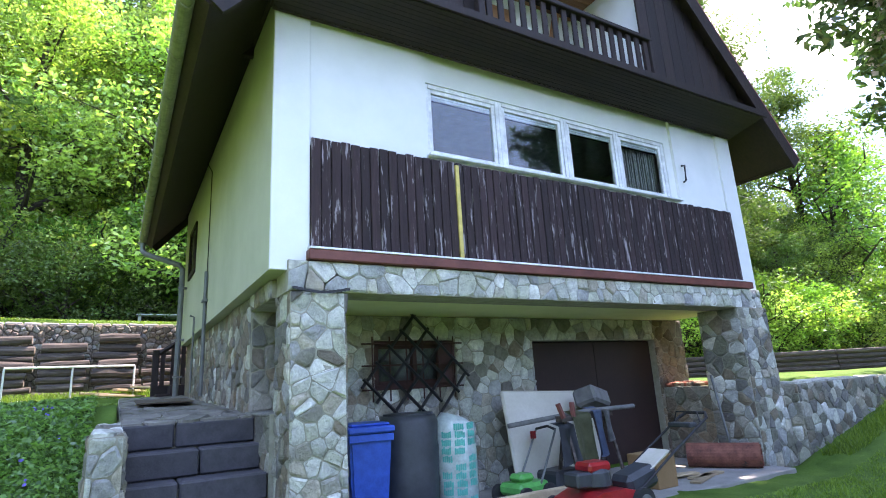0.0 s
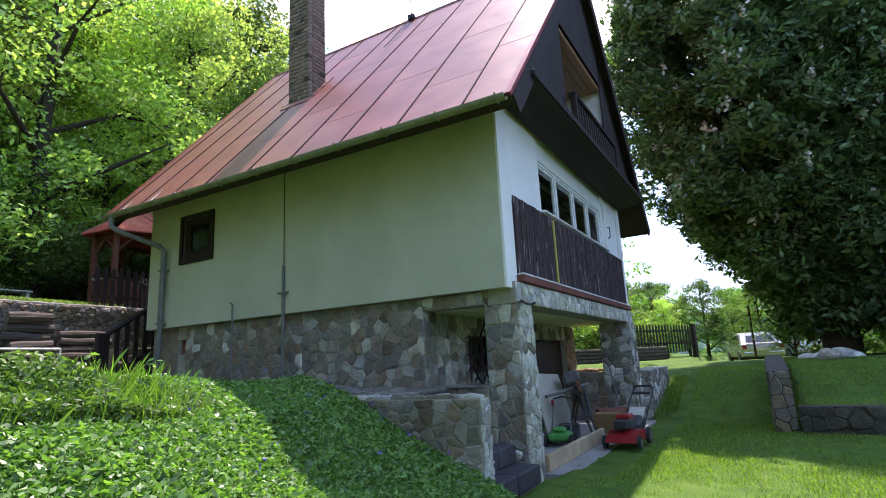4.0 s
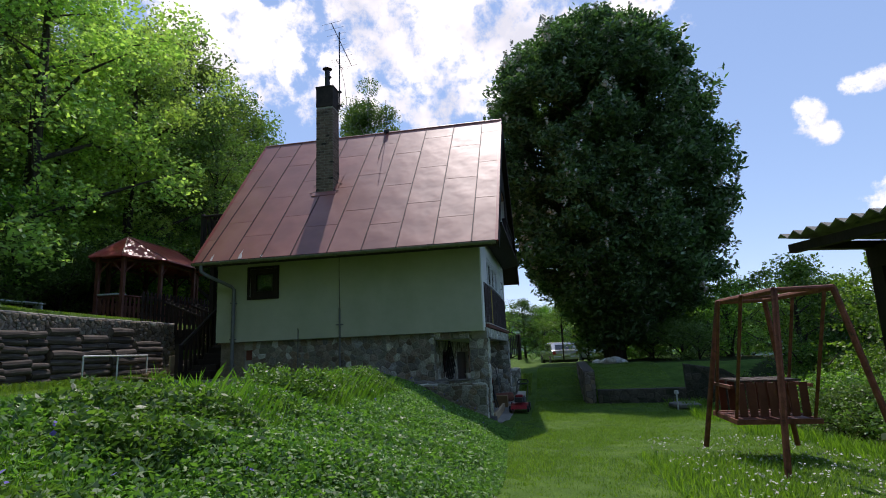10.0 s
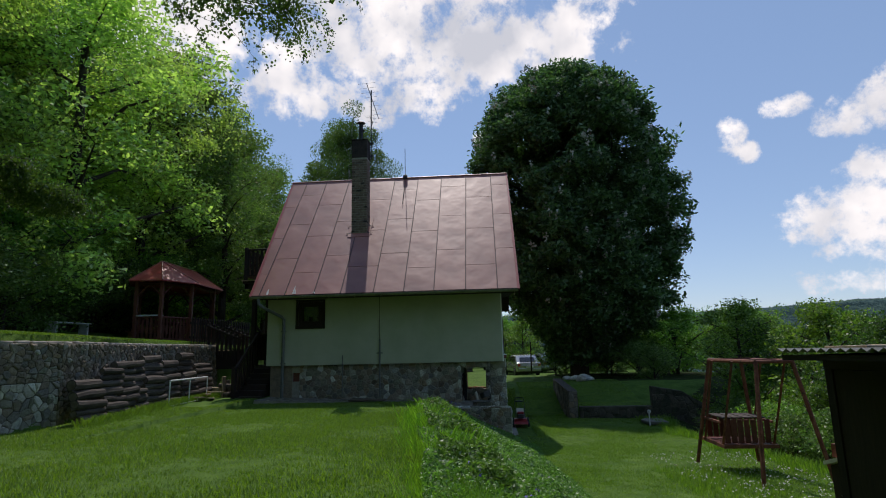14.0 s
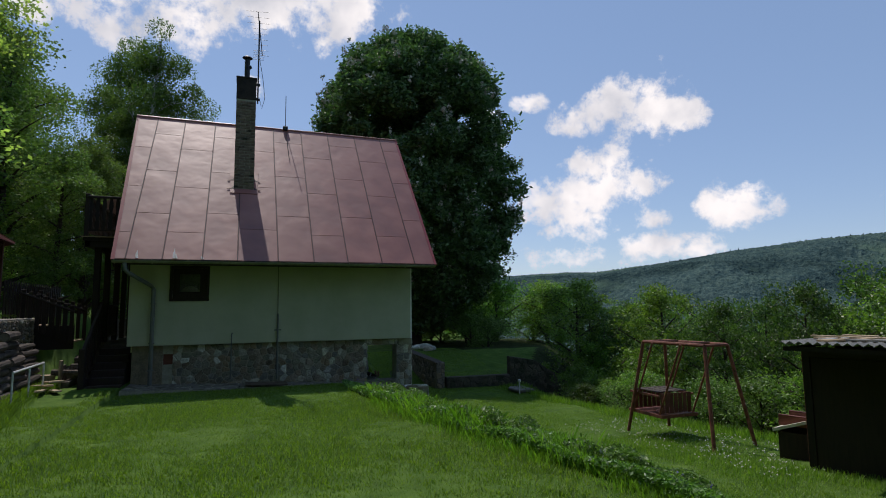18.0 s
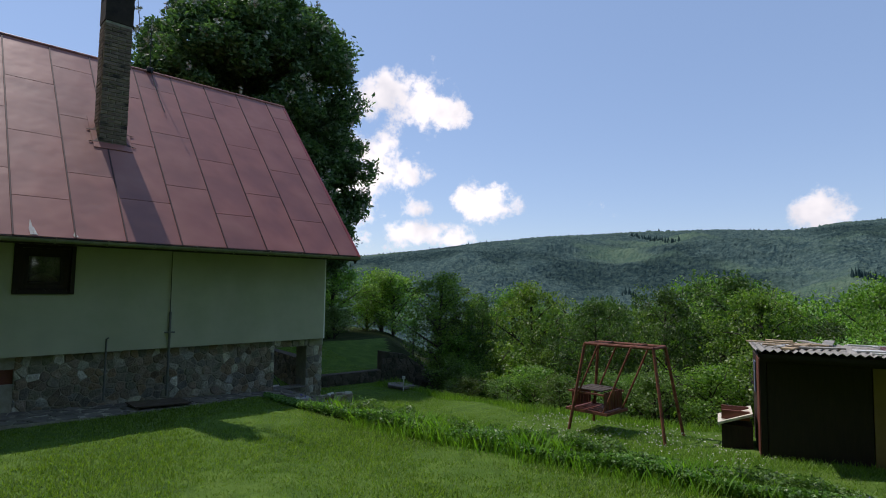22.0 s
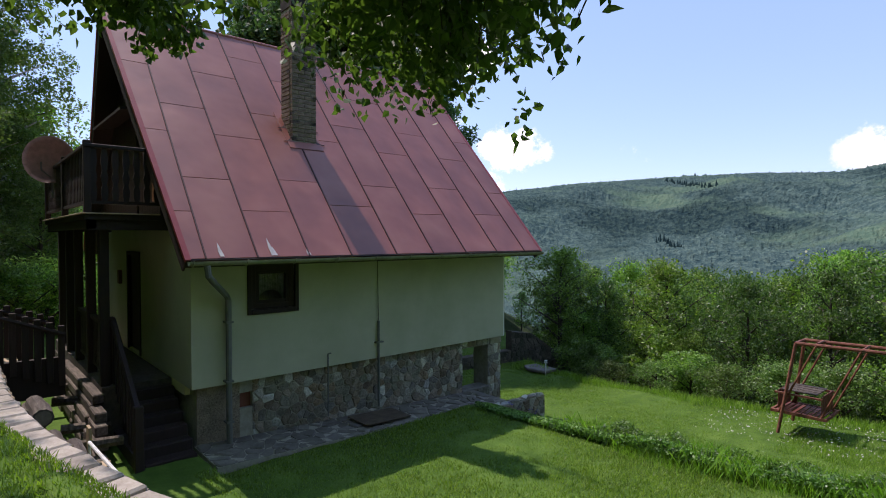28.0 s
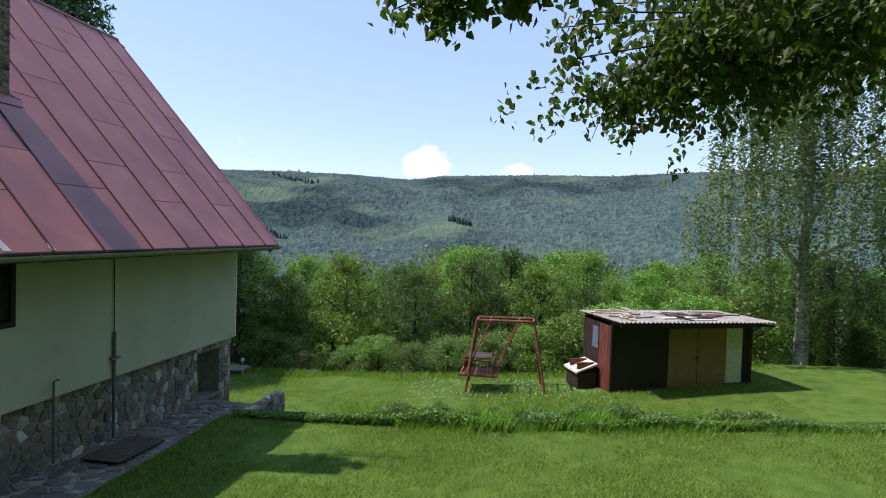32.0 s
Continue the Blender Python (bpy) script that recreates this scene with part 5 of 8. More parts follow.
for i in range(7):
    r = 0.47 * i / 6
    rings.append([bm.verts.new((r * math.cos(a), 0.10 * (r / 0.47) ** 2, 0.45 + r * math.sin(a))) for a in (2 * math.pi * k / 28 for k in range(28))] if i else [bm.verts.new((0, 0, 0.45))])
for i in range(6):
    for k in range(28):
        j = (k + 1) % 28
        bm.faces.new((rings[0][0], rings[1][k], rings[1][j]) if i == 0 else (rings[i][k], rings[i + 1][k], rings[i + 1][j], rings[i][j]))
bmesh.ops.solidify(bm, geom=bm.faces[:], thickness=0.012)
part("dish", bm, "dish_paint", e, smooth=True)
part("arm", bar([(0, 0.02, 0.1), (0, 0.42, 0.2), (0, 0.44, 0.36)], 0.016, 6), "grey_metal", e)
part("mast", bar([(0, -0.05, -0.3), (0, -0.05, 0.4)], 0.025, 8), "grey_metal", e)

porch = part("porch", boxes(((1.05, LEN + 0.01, 1.95), (6.6, 8.12, 2.2)), ((1.05, 8.02, 1.2), (6.6, 8.14, 1.95)), ((1.05, LEN + 0.01, 1.2), (1.15, 8.02, 1.95))), "dark_mortar", house, "dark paved porch behind the house")
bd = part("back_door", boxes(((3.2, LEN - 0.1, 2.25), (4.15, LEN - 0.05, 4.2)), bev=0.01), "dark_wood", house, "dark brown plank back door")
part("door_handle", bar([(4.05, LEN - 0.02, 3.2), (4.05, LEN + 0.02, 3.2), (3.94, LEN + 0.02, 3.2)], 0.012, 6), "grey_metal", bd)
part("door_frame", boxes(((3.12, LEN - 0.06, 2.22), (3.2, LEN + 0.02, 4.28)), ((4.15, LEN - 0.06, 2.22), (4.23, LEN + 0.02, 4.28)), ((3.2, LEN - 0.06, 4.2), (4.15, LEN + 0.02, 4.28))), "dark_wood", bd)
part("wall_lamp", boxes(((4.75, LEN, 3.55), (4.95, LEN + 0.06, 3.85)), bev=0.01), "red_wood", house, "small dark plaque")
for k in range(6):
    part("porch_step", boxes(((1.05 - (6 - k) * 0.235, LEN + 0.03, 1.2), (1.06 - (5 - k) * 0.235, 7.84, 1.34 + k * 0.155)), bev=0.012), "dark_wood", house, "dark worn wooden step")
part("string_wall", boxes(((-0.4, 7.85, 1.2), (1.05, 7.97, 1.5))), "dark_wood", house)
railing = part("stair_railing", bar([(1.3, 7.92, 3.24), (-0.35, 7.92, 2.1)], 0.05, 6), "dark_wood", house, "dark wooden stair railing")
for k in range(9):
    t = k / 8
    part("baluster", boxes(((1.18 - 1.45 * t, 7.9, 2.2 - 0.9 * t), (1.26 - 1.45 * t, 7.94, 3.16 - 1.0 * t))), "dark_wood", railing)
pr2 = part("porch_railing", boxes(((1.25, 7.98, 3.16), (3.7, 8.08, 3.23)), ((1.25, 8.0, 2.36), (3.7, 8.05, 2.42)), ((1.22, 7.9, 2.2), (1.34, 8.02, 3.28)), bev=0.006), "dark_wood", house)
for k in range(19):
    part("baluster", boxes(((1.38 + k * 0.122, 8.01, 2.42), (1.46 + k * 0.122, 8.04, 3.16))), "dark_wood", pr2)
part("newel", boxes(((-0.42, 7.86, 1.2), (-0.3, 7.98, 2.2)), bev=0.01), "dark_wood", house)

# stacked timbers that hold the bank beside the porch
crib = thing("timber_crib", (1.3, 8.3, 1.3), 0, "rough stacked timbers shoring up the bank beside the porch", "timber stack")
crng = random.Random(17)
for k in range(5):
    for a, b in ((-1.35 + 0.2 * k, -0.25), (-0.2, 1.0), (1.05, 2.2), (2.25, 3.3)):
        z, dy = 0.085 + k * 0.165, -0.03 * k + crng.uniform(-.03, .03)
        if b - a < 0.3 or (b < 0 and k > 3):
            continue
        bm = boxes(((a + crng.uniform(-.08, .02), dy - 0.08, z - 0.078), (b + crng.uniform(-.06, .05), dy + 0.085, z + 0.076)), bev=0.018)
        bm.transform(Matrix.Rotation(crng.uniform(-.025, .025), 4, "Y"))
        part("timber", bm, "crib_wood", crib)
for x in (-1.1, -0.2, 0.9, 2.0):
    part("cross_log", bar([(x, -0.3, 0.3 + 0.17 * (x > 0)), (x + 0.05, 0.35, 0.34 + 0.17 * (x > 0))], 0.075, 8), "crib_wood", crib)
for k in range(3):
    part("leaning_board", boxes(((-1.3 + 0.25 * k, 0.12, 0.0), (-1.1 + 0.25 * k, 0.16, 0.62 - 0.12 * k)), bev=0.005), "crib_wood" if k else "raw_wood", crib)

# ---- gutters and pipes


def gutter(y0, y1, x, z):
    bm = bmesh.new()
    prof = [(math.cos(a) * 0.065, math.sin(a) * 0.065) for a in (math.pi + math.pi * k / 8 for k in range(9))]
    prof += [(c * 0.88, s * 0.88) for c, s in prof[::-1]]
    a = [bm.verts.new((x + u, y0, z + v)) for u, v in prof]
    b = [bm.verts.new((x + u, y1, z + v)) for u, v in prof]
    for k in range(len(prof)):
        j = (k + 1) % len(prof)
        bm.faces.new((a[k], a[j], b[j], b[k]))
    bm.faces.new(a)
    bm.faces.new(b[::-1])
    return bm


g = part("gutter", gutter(-0.5, 7.35, -0.76, 4.22), "old_gutter", house, "old half-round gutter, greenish with lichen")
for k in range(11):
    bm = bmesh.new()
    y = -0.4 + k * 0.77
    tube(bm, [(-0.70, y, 4.22), (-0.73, y, 4.145), (-0.77, y, 4.145), (-0.83, y, 4.2), (-0.84, y, 4.235)], 0.01, 5)
    part("bracket", bm, "old_gutter", g)
dp = part("downpipe", bar([(-0.76, 7.1, 4.16), (-0.76, 7.08, 4.0), (-0.7, 7.0, 3.92), (-0.14, 6.62, 3.66), (-0.09, 6.56, 3.58), (-0.09, 6.56, 1.25)], 0.048, 10), "grey_metal", house, "grey sheet-metal downpipe")
for z in (3.2, 2.25, 1.6):
    part("clip", boxes(((-0.15, 6.5, z), (0.0, 6.62, z + 0.03))), "grey_metal", dp)
vp = part("conduit", bar([(-0.03, 3.63, 1.25), (-0.03, 3.63, 2.93)], 0.025, 8), "grey_metal", house, "thin grey conduit on the wall")
part("wire", bar([(-0.02, 3.63, 2.93), (-0.018, 3.64, 4.0), (-0.02, 3.63, 4.42), (-0.1, 3.6, 4.55)], 0.007, 5), "rubber", vp)
part("bracket", boxes(((-0.07, 3.54, 2.5), (-0.005, 3.72, 2.53))), "grey_metal", vp)
part("stub_pipe", bar([(-0.04, 4.75, 1.3), (-0.04, 4.75, 2.44), (-0.1, 4.73, 2.46)], 0.016, 6), "grey_metal", house)
bm = bmesh.new()
for k in range(14):
    a, b = 0.17 + k * 0.034, 0.17 + (k + 1) * 0.034
    box(bm, (a - 0.004, -0.125 - 0.004 * (k % 2), 2.03 - 0.03 * math.sin(k / 13 * math.pi)), (b + 0.006, -0.112, 2.05 - 0.03 * math.sin(k / 13 * math.pi)))
part("chain", bm, "black_metal", house, "rusty chain round the pillar head")
# ---------------------------------------------------------------- paths, steps and garden walls
rng = random.Random(9)
path = alone("side_path", plate([(-0.95, 1.0), (0.1, 1.0), (0.1, 7.05), (-0.95, 7.05)], 0.5, "z", -0.5), "mortar", "crazy-paved path of grey flagstones along the house", "path", "structure")
path.matrix_world = Matrix.Translation((0, 0.9, 1.0)) @ Matrix.Rotation(radians(2.3), 4, "X") @ Matrix.Translation((0, -0.9, 0.03))
stones(path, [(-0.95, 0.9), (0.1, 0.9), (0.1, 7.05), (-0.95, 7.05)], face((0, 0, 0), (1, 0, 0), (0, 1, 0)), 0.3, rng, ["slab"], 0.75, 0.012, 0.008, "flagstone")
st = thing("side_steps", (-0.42, 0.4, 0.0), 0, "flight of broad dark stone-block steps beside the pillar", "steps")
part("core", boxes(((-0.52, -0.55, -0.3), (0.5, 0.5, 0.12)), ((-0.52, -0.28, 0.1), (0.5, 0.5, 0.36)), ((-0.52, 0.02, 0.3), (0.5, 0.5, 0.55)), ((-0.52, 0.56, 0.5), (0.5, 0.66, 0.98))), "mortar", st)
for k in range(5):
    y, z = -0.62 + 0.28 * k, 0.0 + 0.205 * k
    cut = 0.05 if k % 2 else -0.12
    for a, b in ((-0.52, cut - 0.006), (cut + 0.006, 0.53)):
        part("step_block", boxes(((a, y, z), (b, y + 0.34, z + 0.2)), bev=0.014), "step", st)

rw = thing("retaining_wall", (-1.03, -0.14, -0.08), 0, "low mortared stone wall beside the steps", "wall")
part("core", boxes(((-0.1, 0.0, -0.2), (0.1, 2.3, 1.08))), "mortar", rw)
stones(rw.children[0], [(-0.1, 0.0), (0.1, 0.0), (0.1, 1.08), (-0.1, 1.08)], face((0, 0, 0), (1, 0, 0), (0, 0, 1)), 0.13, rng, ["pale_stone"], 1.0)
stones(rw.children[0], [(-2.3, -0.1), (0.0, -0.1), (0.0, 1.08), (-2.3, 1.08)], face((-0.1, 0, 0), (0, -1, 0), (0, 0, 1)), 0.15, rng, ["stone", "brown_stone"], 0.8)
stones(rw.children[0], [(0.0, -0.1), (1.1, -0.1), (1.1, 1.08), (0.0, 1.08)], face((0.1, 0, 0), (0, 1, 0), (0, 0, 1)), 0.15, rng, ["stone"], 0.8)
stones(rw.children[0], [(-0.1, 0.0), (0.1, 0.0), (0.1, 2.3), (-0.1, 2.3)], face((0, 0, 1.08), (1, 0, 0), (0, 1, 0)), 0.15, rng, ["pale_stone", "stone"], 1.2, 0.03)

# terrace floor and the timber edge
alone("terrace_floor", boxes(((0.6, -0.42, -0.25), (6.25, 1.3, 0.0)), bev=0.01), "concrete", "pale concrete terrace floor below the house", "floor", "structure")
alone("kerb_plank", boxes(((0.66, -0.13, 0.0), (3.3, -0.065, 0.2)), bev=0.01), "raw_wood", "long weathered plank on edge along the terrace", "plank")

# right-hand wall
w2 = thing("garden_wall", (6.9, -0.3, 0), 0, "tapering rubble-stone wall holding up the side lawn", "wall")
part("core", plate([(0.0, -0.3), (2.6, 0.5), (2.6, 1.0), (0.0, 0.97)], 0.3, "y", 0.02), "mortar", w2)
stones(w2.children[0], [(0.0, -0.3), (2.6, 0.5), (2.6, 1.0), (0.0, 0.97)], face((0, 0.02, 0), (1, 0, 0), (0, 0, 1)), 0.14, rng, ["stone", "pale_stone", "stone"], 1.05)
stones(w2.children[0], [(-0.32, -0.3), (-0.02, -0.3), (-0.02, 0.97), (-0.32, 0.97)], face((0, 0, 0), (0, -1, 0), (0, 0, 1)), 0.14, rng, ["stone", "pale_stone"], 1.0)
stones(w2.children[0], [(0.0, 0.02), (2.6, 0.02), (2.6, 0.32), (0.0, 0.32)], face((0, 0, 0.985), (1, 0, 0), (0, 1, 0)), 0.3, rng, ["pale_stone"], 0.9, 0.02)
for k in range(26):
    x, y = 6.25 + rng.random() * 0.2, 0.55 + rng.random() * 0.72
    o = alone("rubble_piece", boxes(((-0.07, -0.05, 0), (0.07, 0.05, 0.035 + 0.03 * rng.random())), bev=0.01), rng.choice(["tile_red", "brown_stone", "raw_wood", "tile_red"]), "broken piece of tile or stone on the low wall", "rubble", "", (x, y, 1.0 + rng.random() * 0.02), "rubble on the low wall")
    o.rotation_euler = (0, 0, rng.uniform(0, 3))

# bed wall by the chestnut
w3 = thing("bed_wall", (4.95, -2.85, 0), 0, "dark mossy stone wall edging the raised bed by the chestnut", "wall")
part("core", plate([(0.0, -0.2), (4.6, 0.4), (4.6, 1.15), (0.0, 0.95)], 0.32, "y", 0.0), "dark_mortar", w3)
stones(w3.children[0], [(0.0, -0.2), (4.6, 0.4), (4.6, 1.15), (0.0, 0.95)], face((0, 0.32, 0), (-1, 0, 0), (0, 0, 1)) @ Matrix.Scale(-1, 4, (1, 0, 0)), 0.22, rng, ["brown_stone"], 0.8)
stones(w3.children[0], [(-0.32, -0.2), (0.0, -0.2), (0.0, 0.95), (-0.32, 0.95)], face((0, 0, 0), (0, -1, 0), (0, 0, 1)), 0.2, rng, ["brown_stone"], 0.9)
w4 = thing("bed_side_wall", (4.95, -2.9, 0), 0, "dark sloping stone wall along the side of the raised bed", "wall")
part("core", plate([(0.0, -0.3), (0.0, 0.38), (-2.55, 0.40), (-2.55, -0.3)], 0.3, "x", -0.12), "dark_mortar", w4, "low kerb of dark stones before the bed")
part("core", plate([(-2.55, -0.4), (-2.55, 1.1), (-3.6, 0.92), (-5.6, -0.35), (-5.6, -2.2), (-3.6, -1.0)], 0.3, "x", -0.14), "dark_mortar", w4)
stones(w4.children[0], [(0.0, -0.3), (2.55, -0.3), (2.55, 0.40), (0.0, 0.38)], face((-0.12, 0, 0), (0, -1, 0), (0, 0, 1)), 0.24, rng, ["edging_stone"], 0.7)
stones(w4.children[1], [(2.55, -0.4), (3.6, -1.0), (5.6, -2.2), (5.6, -0.35), (3.6, 0.92), (2.55, 1.1)], face((-0.14, 0, 0), (0, -1, 0), (0, 0, 1)), 0.22, rng, ["edging_stone"], 0.7)
w4.rotation_euler = (0, 0, radians(-6))
for k in range(12):
    s = rng.uniform(0.12, 0.32)
    bm = bmesh.new()
    bmesh.ops.create_icosphere(bm, subdivisions=2, radius=s)
    for v in bm.verts:
        v.co *= 1 + 0.35 * noise.noise(v.co * 2.5 / s * 0.4 + Vector((k * 3, 0, 0)))
        v.co.z *= 0.7
    x, y = 9.8 + rng.random() * 2.6, -3.4 - rng.random() * 1.2
    alone("boulder", bm, "pale_stone", "grey boulder under the chestnut", "rock", "", (x, y, float(ground_z(x, y)) + s * 0.3), "boulders")

# terrace wall behind the house with stacked logs before it
WT = 2.86
bw = thing("terrace_wall", (0, 0, 0), 0, "dry-laid brown stone wall below the upper garden", "wall")
for k, ((xa, ya), (xb, yb_)) in enumerate(zip(TERRACE_WALL, TERRACE_WALL[1:])):
    d = Vector((xb - xa, yb_ - ya, 0))
    ln, u = d.length, d.normalized()
    fm = face((xa, ya, 0), u, (0, 0, 1))
    bm = boxes(((-0.02, 1.0, -0.5), (ln + 0.02, WT - 0.03, 0.0)))
    bm.transform(fm)
    core = part("core", bm, "dark_mortar", bw)
    low = 1.2 if xa > -7 else 2.15
    if low > 2:
        stones(core, [(0, 1.2), (ln, 1.2), (ln, low), (0, low)], fm, 0.155, rng, ["pale_stone", "stone", "stone"], 0.7, 0.03)
    stones(core, [(0, low), (ln, low), (ln, WT), (0, WT)], fm, 0.165, rng, ["brown_stone", "brown_stone", "brown_stone", "stone"], 0.42, 0.03)
    n = int(ln / 0.3)
    for q in range(n):
        o = part("coping_stone", boxes(((-0.145, -0.1, 0), (0.145, 0.16, 0.07)), bev=0.02), "coping", bw)
        t = (q + 0.5) / n
        o.location = (xa + d.x * t - u.y * 0.1, ya + d.y * t + u.x * 0.1, WT - 0.03)
        o.rotation_euler = (rng.uniform(-.06, .06), rng.uniform(-.05, .05), math.atan2(u.y, u.x) + rng.uniform(-.12, .12))


def wall_y(x):
    return float(np.interp(x, [p[0] for p in TERRACE_WALL], [p[1] for p in TERRACE_WALL]))


def log_stack(x0, x1, top, y=8.72, r=0.088):
    e = thing("log_stack", ((x0 + x1) / 2, y, 1.3), rng.uniform(-3, 3), "stack of weathered horizontal logs holding the bank", "log stack", "log stacks along the terrace wall")
    half = (x1 - x0) / 2
    z = 0.0
    while z < top - 1.3 - r:
        q = r * rng.uniform(0.7, 1.2)
        a, b = -half - rng.uniform(-.03, .1), half + rng.uniform(-.03, .1)
        yy = z * 0.2 + rng.uniform(-.04, .04)
        tilt = rng.uniform(-.035, .035)
        bm = bmesh.new()
        pts = [(a + (b - a) * t, yy + rng.uniform(-.012, .012), z + q + tilt * (t - 0.5) + rng.uniform(-.012, .012)) for t in (0, .33, .66, 1)]
        tube(bm, pts, [q, q * 1.04, q * 0.96, q * rng.uniform(0.82, 0.97)], 10)
        part("log", bm, "log", e, smooth=False)
        for end, d in ((a, -1), (b, 1)):
            p = pts[0] if d < 0 else pts[-1]
            part("log_end", bar([(p[0], p[1], p[2]), (p[0] + d * 0.006, p[1], p[2])], q * 0.8, 10), "log_end", e, "pale sawn log end")
        z += q * 1.92


for x0, x1, top in ((-6.3, -5.56, 2.12), (-5.36, -4.76, 2.4), (-4.6, -4.06, 2.46), (-3.9, -3.5, 2.5), (-3.25, -2.5, 2.58), (-2.3, -1.58, 2.36), (-1.36, -0.66, 2.6), (-0.48, 0.36, 2.36)):
    log_stack(x0, x1, top, wall_y((x0 + x1) / 2) - 0.48)
rail = thing("pipe_rail", (-1.75, 8.5, 1.27), 3, "low white-painted pipe rail in front of the logs", "rail")
part("top_bar", bar([(-1.05, 0, 0.68), (1.05, 0, 0.68)], 0.022, 8), "white_pipe", rail)
part("bottom_bar", bar([(-1.05, 0, 0.06), (1.05, 0, 0.06)], 0.022, 8), "white_pipe", rail)
for x in (-1.05, 0.0, 1.05):
    part("upright", bar([(x, 0, -0.1), (x, 0, 0.68)], 0.018, 8), "white_pipe", rail)
for k, (x, y, rz, ln) in enumerate(((-0.9, 8.3, 25, 0.9), (-1.2, 8.45, 10, 0.8), (-0.75, 8.55, 40, 0.7), (-0.5, 8.4, -20, 0.5))):
    o = alone("plank", boxes(((-ln / 2, -0.07, 0), (ln / 2, 0.07, 0.04)), bev=0.006), "raw_wood", "loose pale plank lying behind the house", "plank", "", (x, y, 1.34 + 0.05 * k), "loose planks")
    o.rotation_euler = (0, radians(4), radians(rz))
o = alone("bucket", bar([(0, 0, 0), (0, 0, 0.02), (0, 0, 0.26)], [0.11, 0.12, 0.15], 16), "raw_wood", "small pale tub standing behind the steps", "tub", "", (0.25, 8.72, 1.33))

# footbridge with picket fence from the porch to the upper garden
fb = thing("footbridge", (1.6, 8.55, 2.2), 0, "short dark footbridge with wooden steps and a picket fence", "footbridge")
for k in range(4):
    part("tread", boxes(((-0.1, 0.05 + k * 0.24, 0.05 + 0.14 * k), (1.0, 0.27 + k * 0.24, 0.1 + 0.14 * k)), bev=0.006), "raw_wood", fb)
part("beam", boxes(((-0.16, 0.0, -0.1), (-0.08, 1.1, 0.5))), "dark_wood", fb)
for s, x in ((0, -0.2), (1, 1.05)):
    part("rail", bar([(x, 0, 0.85), (x, 1.2, 1.35)], 0.04, 6), "dark_wood", fb)
    for k in range(8):
        part("picket", boxes(((x - 0.02, k * 0.15, 0.05 + 0.06 * k), (x + 0.02, k * 0.15 + 0.09, 1.0 + 0.06 * k)), bev=0.008), "dark_wood", fb)
pf = thing("picket_fence", (-0.6, 9.75, 2.9), 0, "dark brown picket fence on the upper garden", "fence")
part("rail", boxes(((1.0, 0.0, 0.2), (5.4, 0.04, 0.27)), ((1.0, 0.0, 0.65), (5.4, 0.04, 0.72))), "dark_wood", pf)
for k in range(26):
    o = part("picket", plate([(0.0, 0.0), (0.1, 0.0), (0.1, 0.82), (0.05, 0.9), (0.0, 0.82)], 0.02, "y", -0.02), "dark_wood", pf)
    o.location.x = 1.02 + k * 0.168

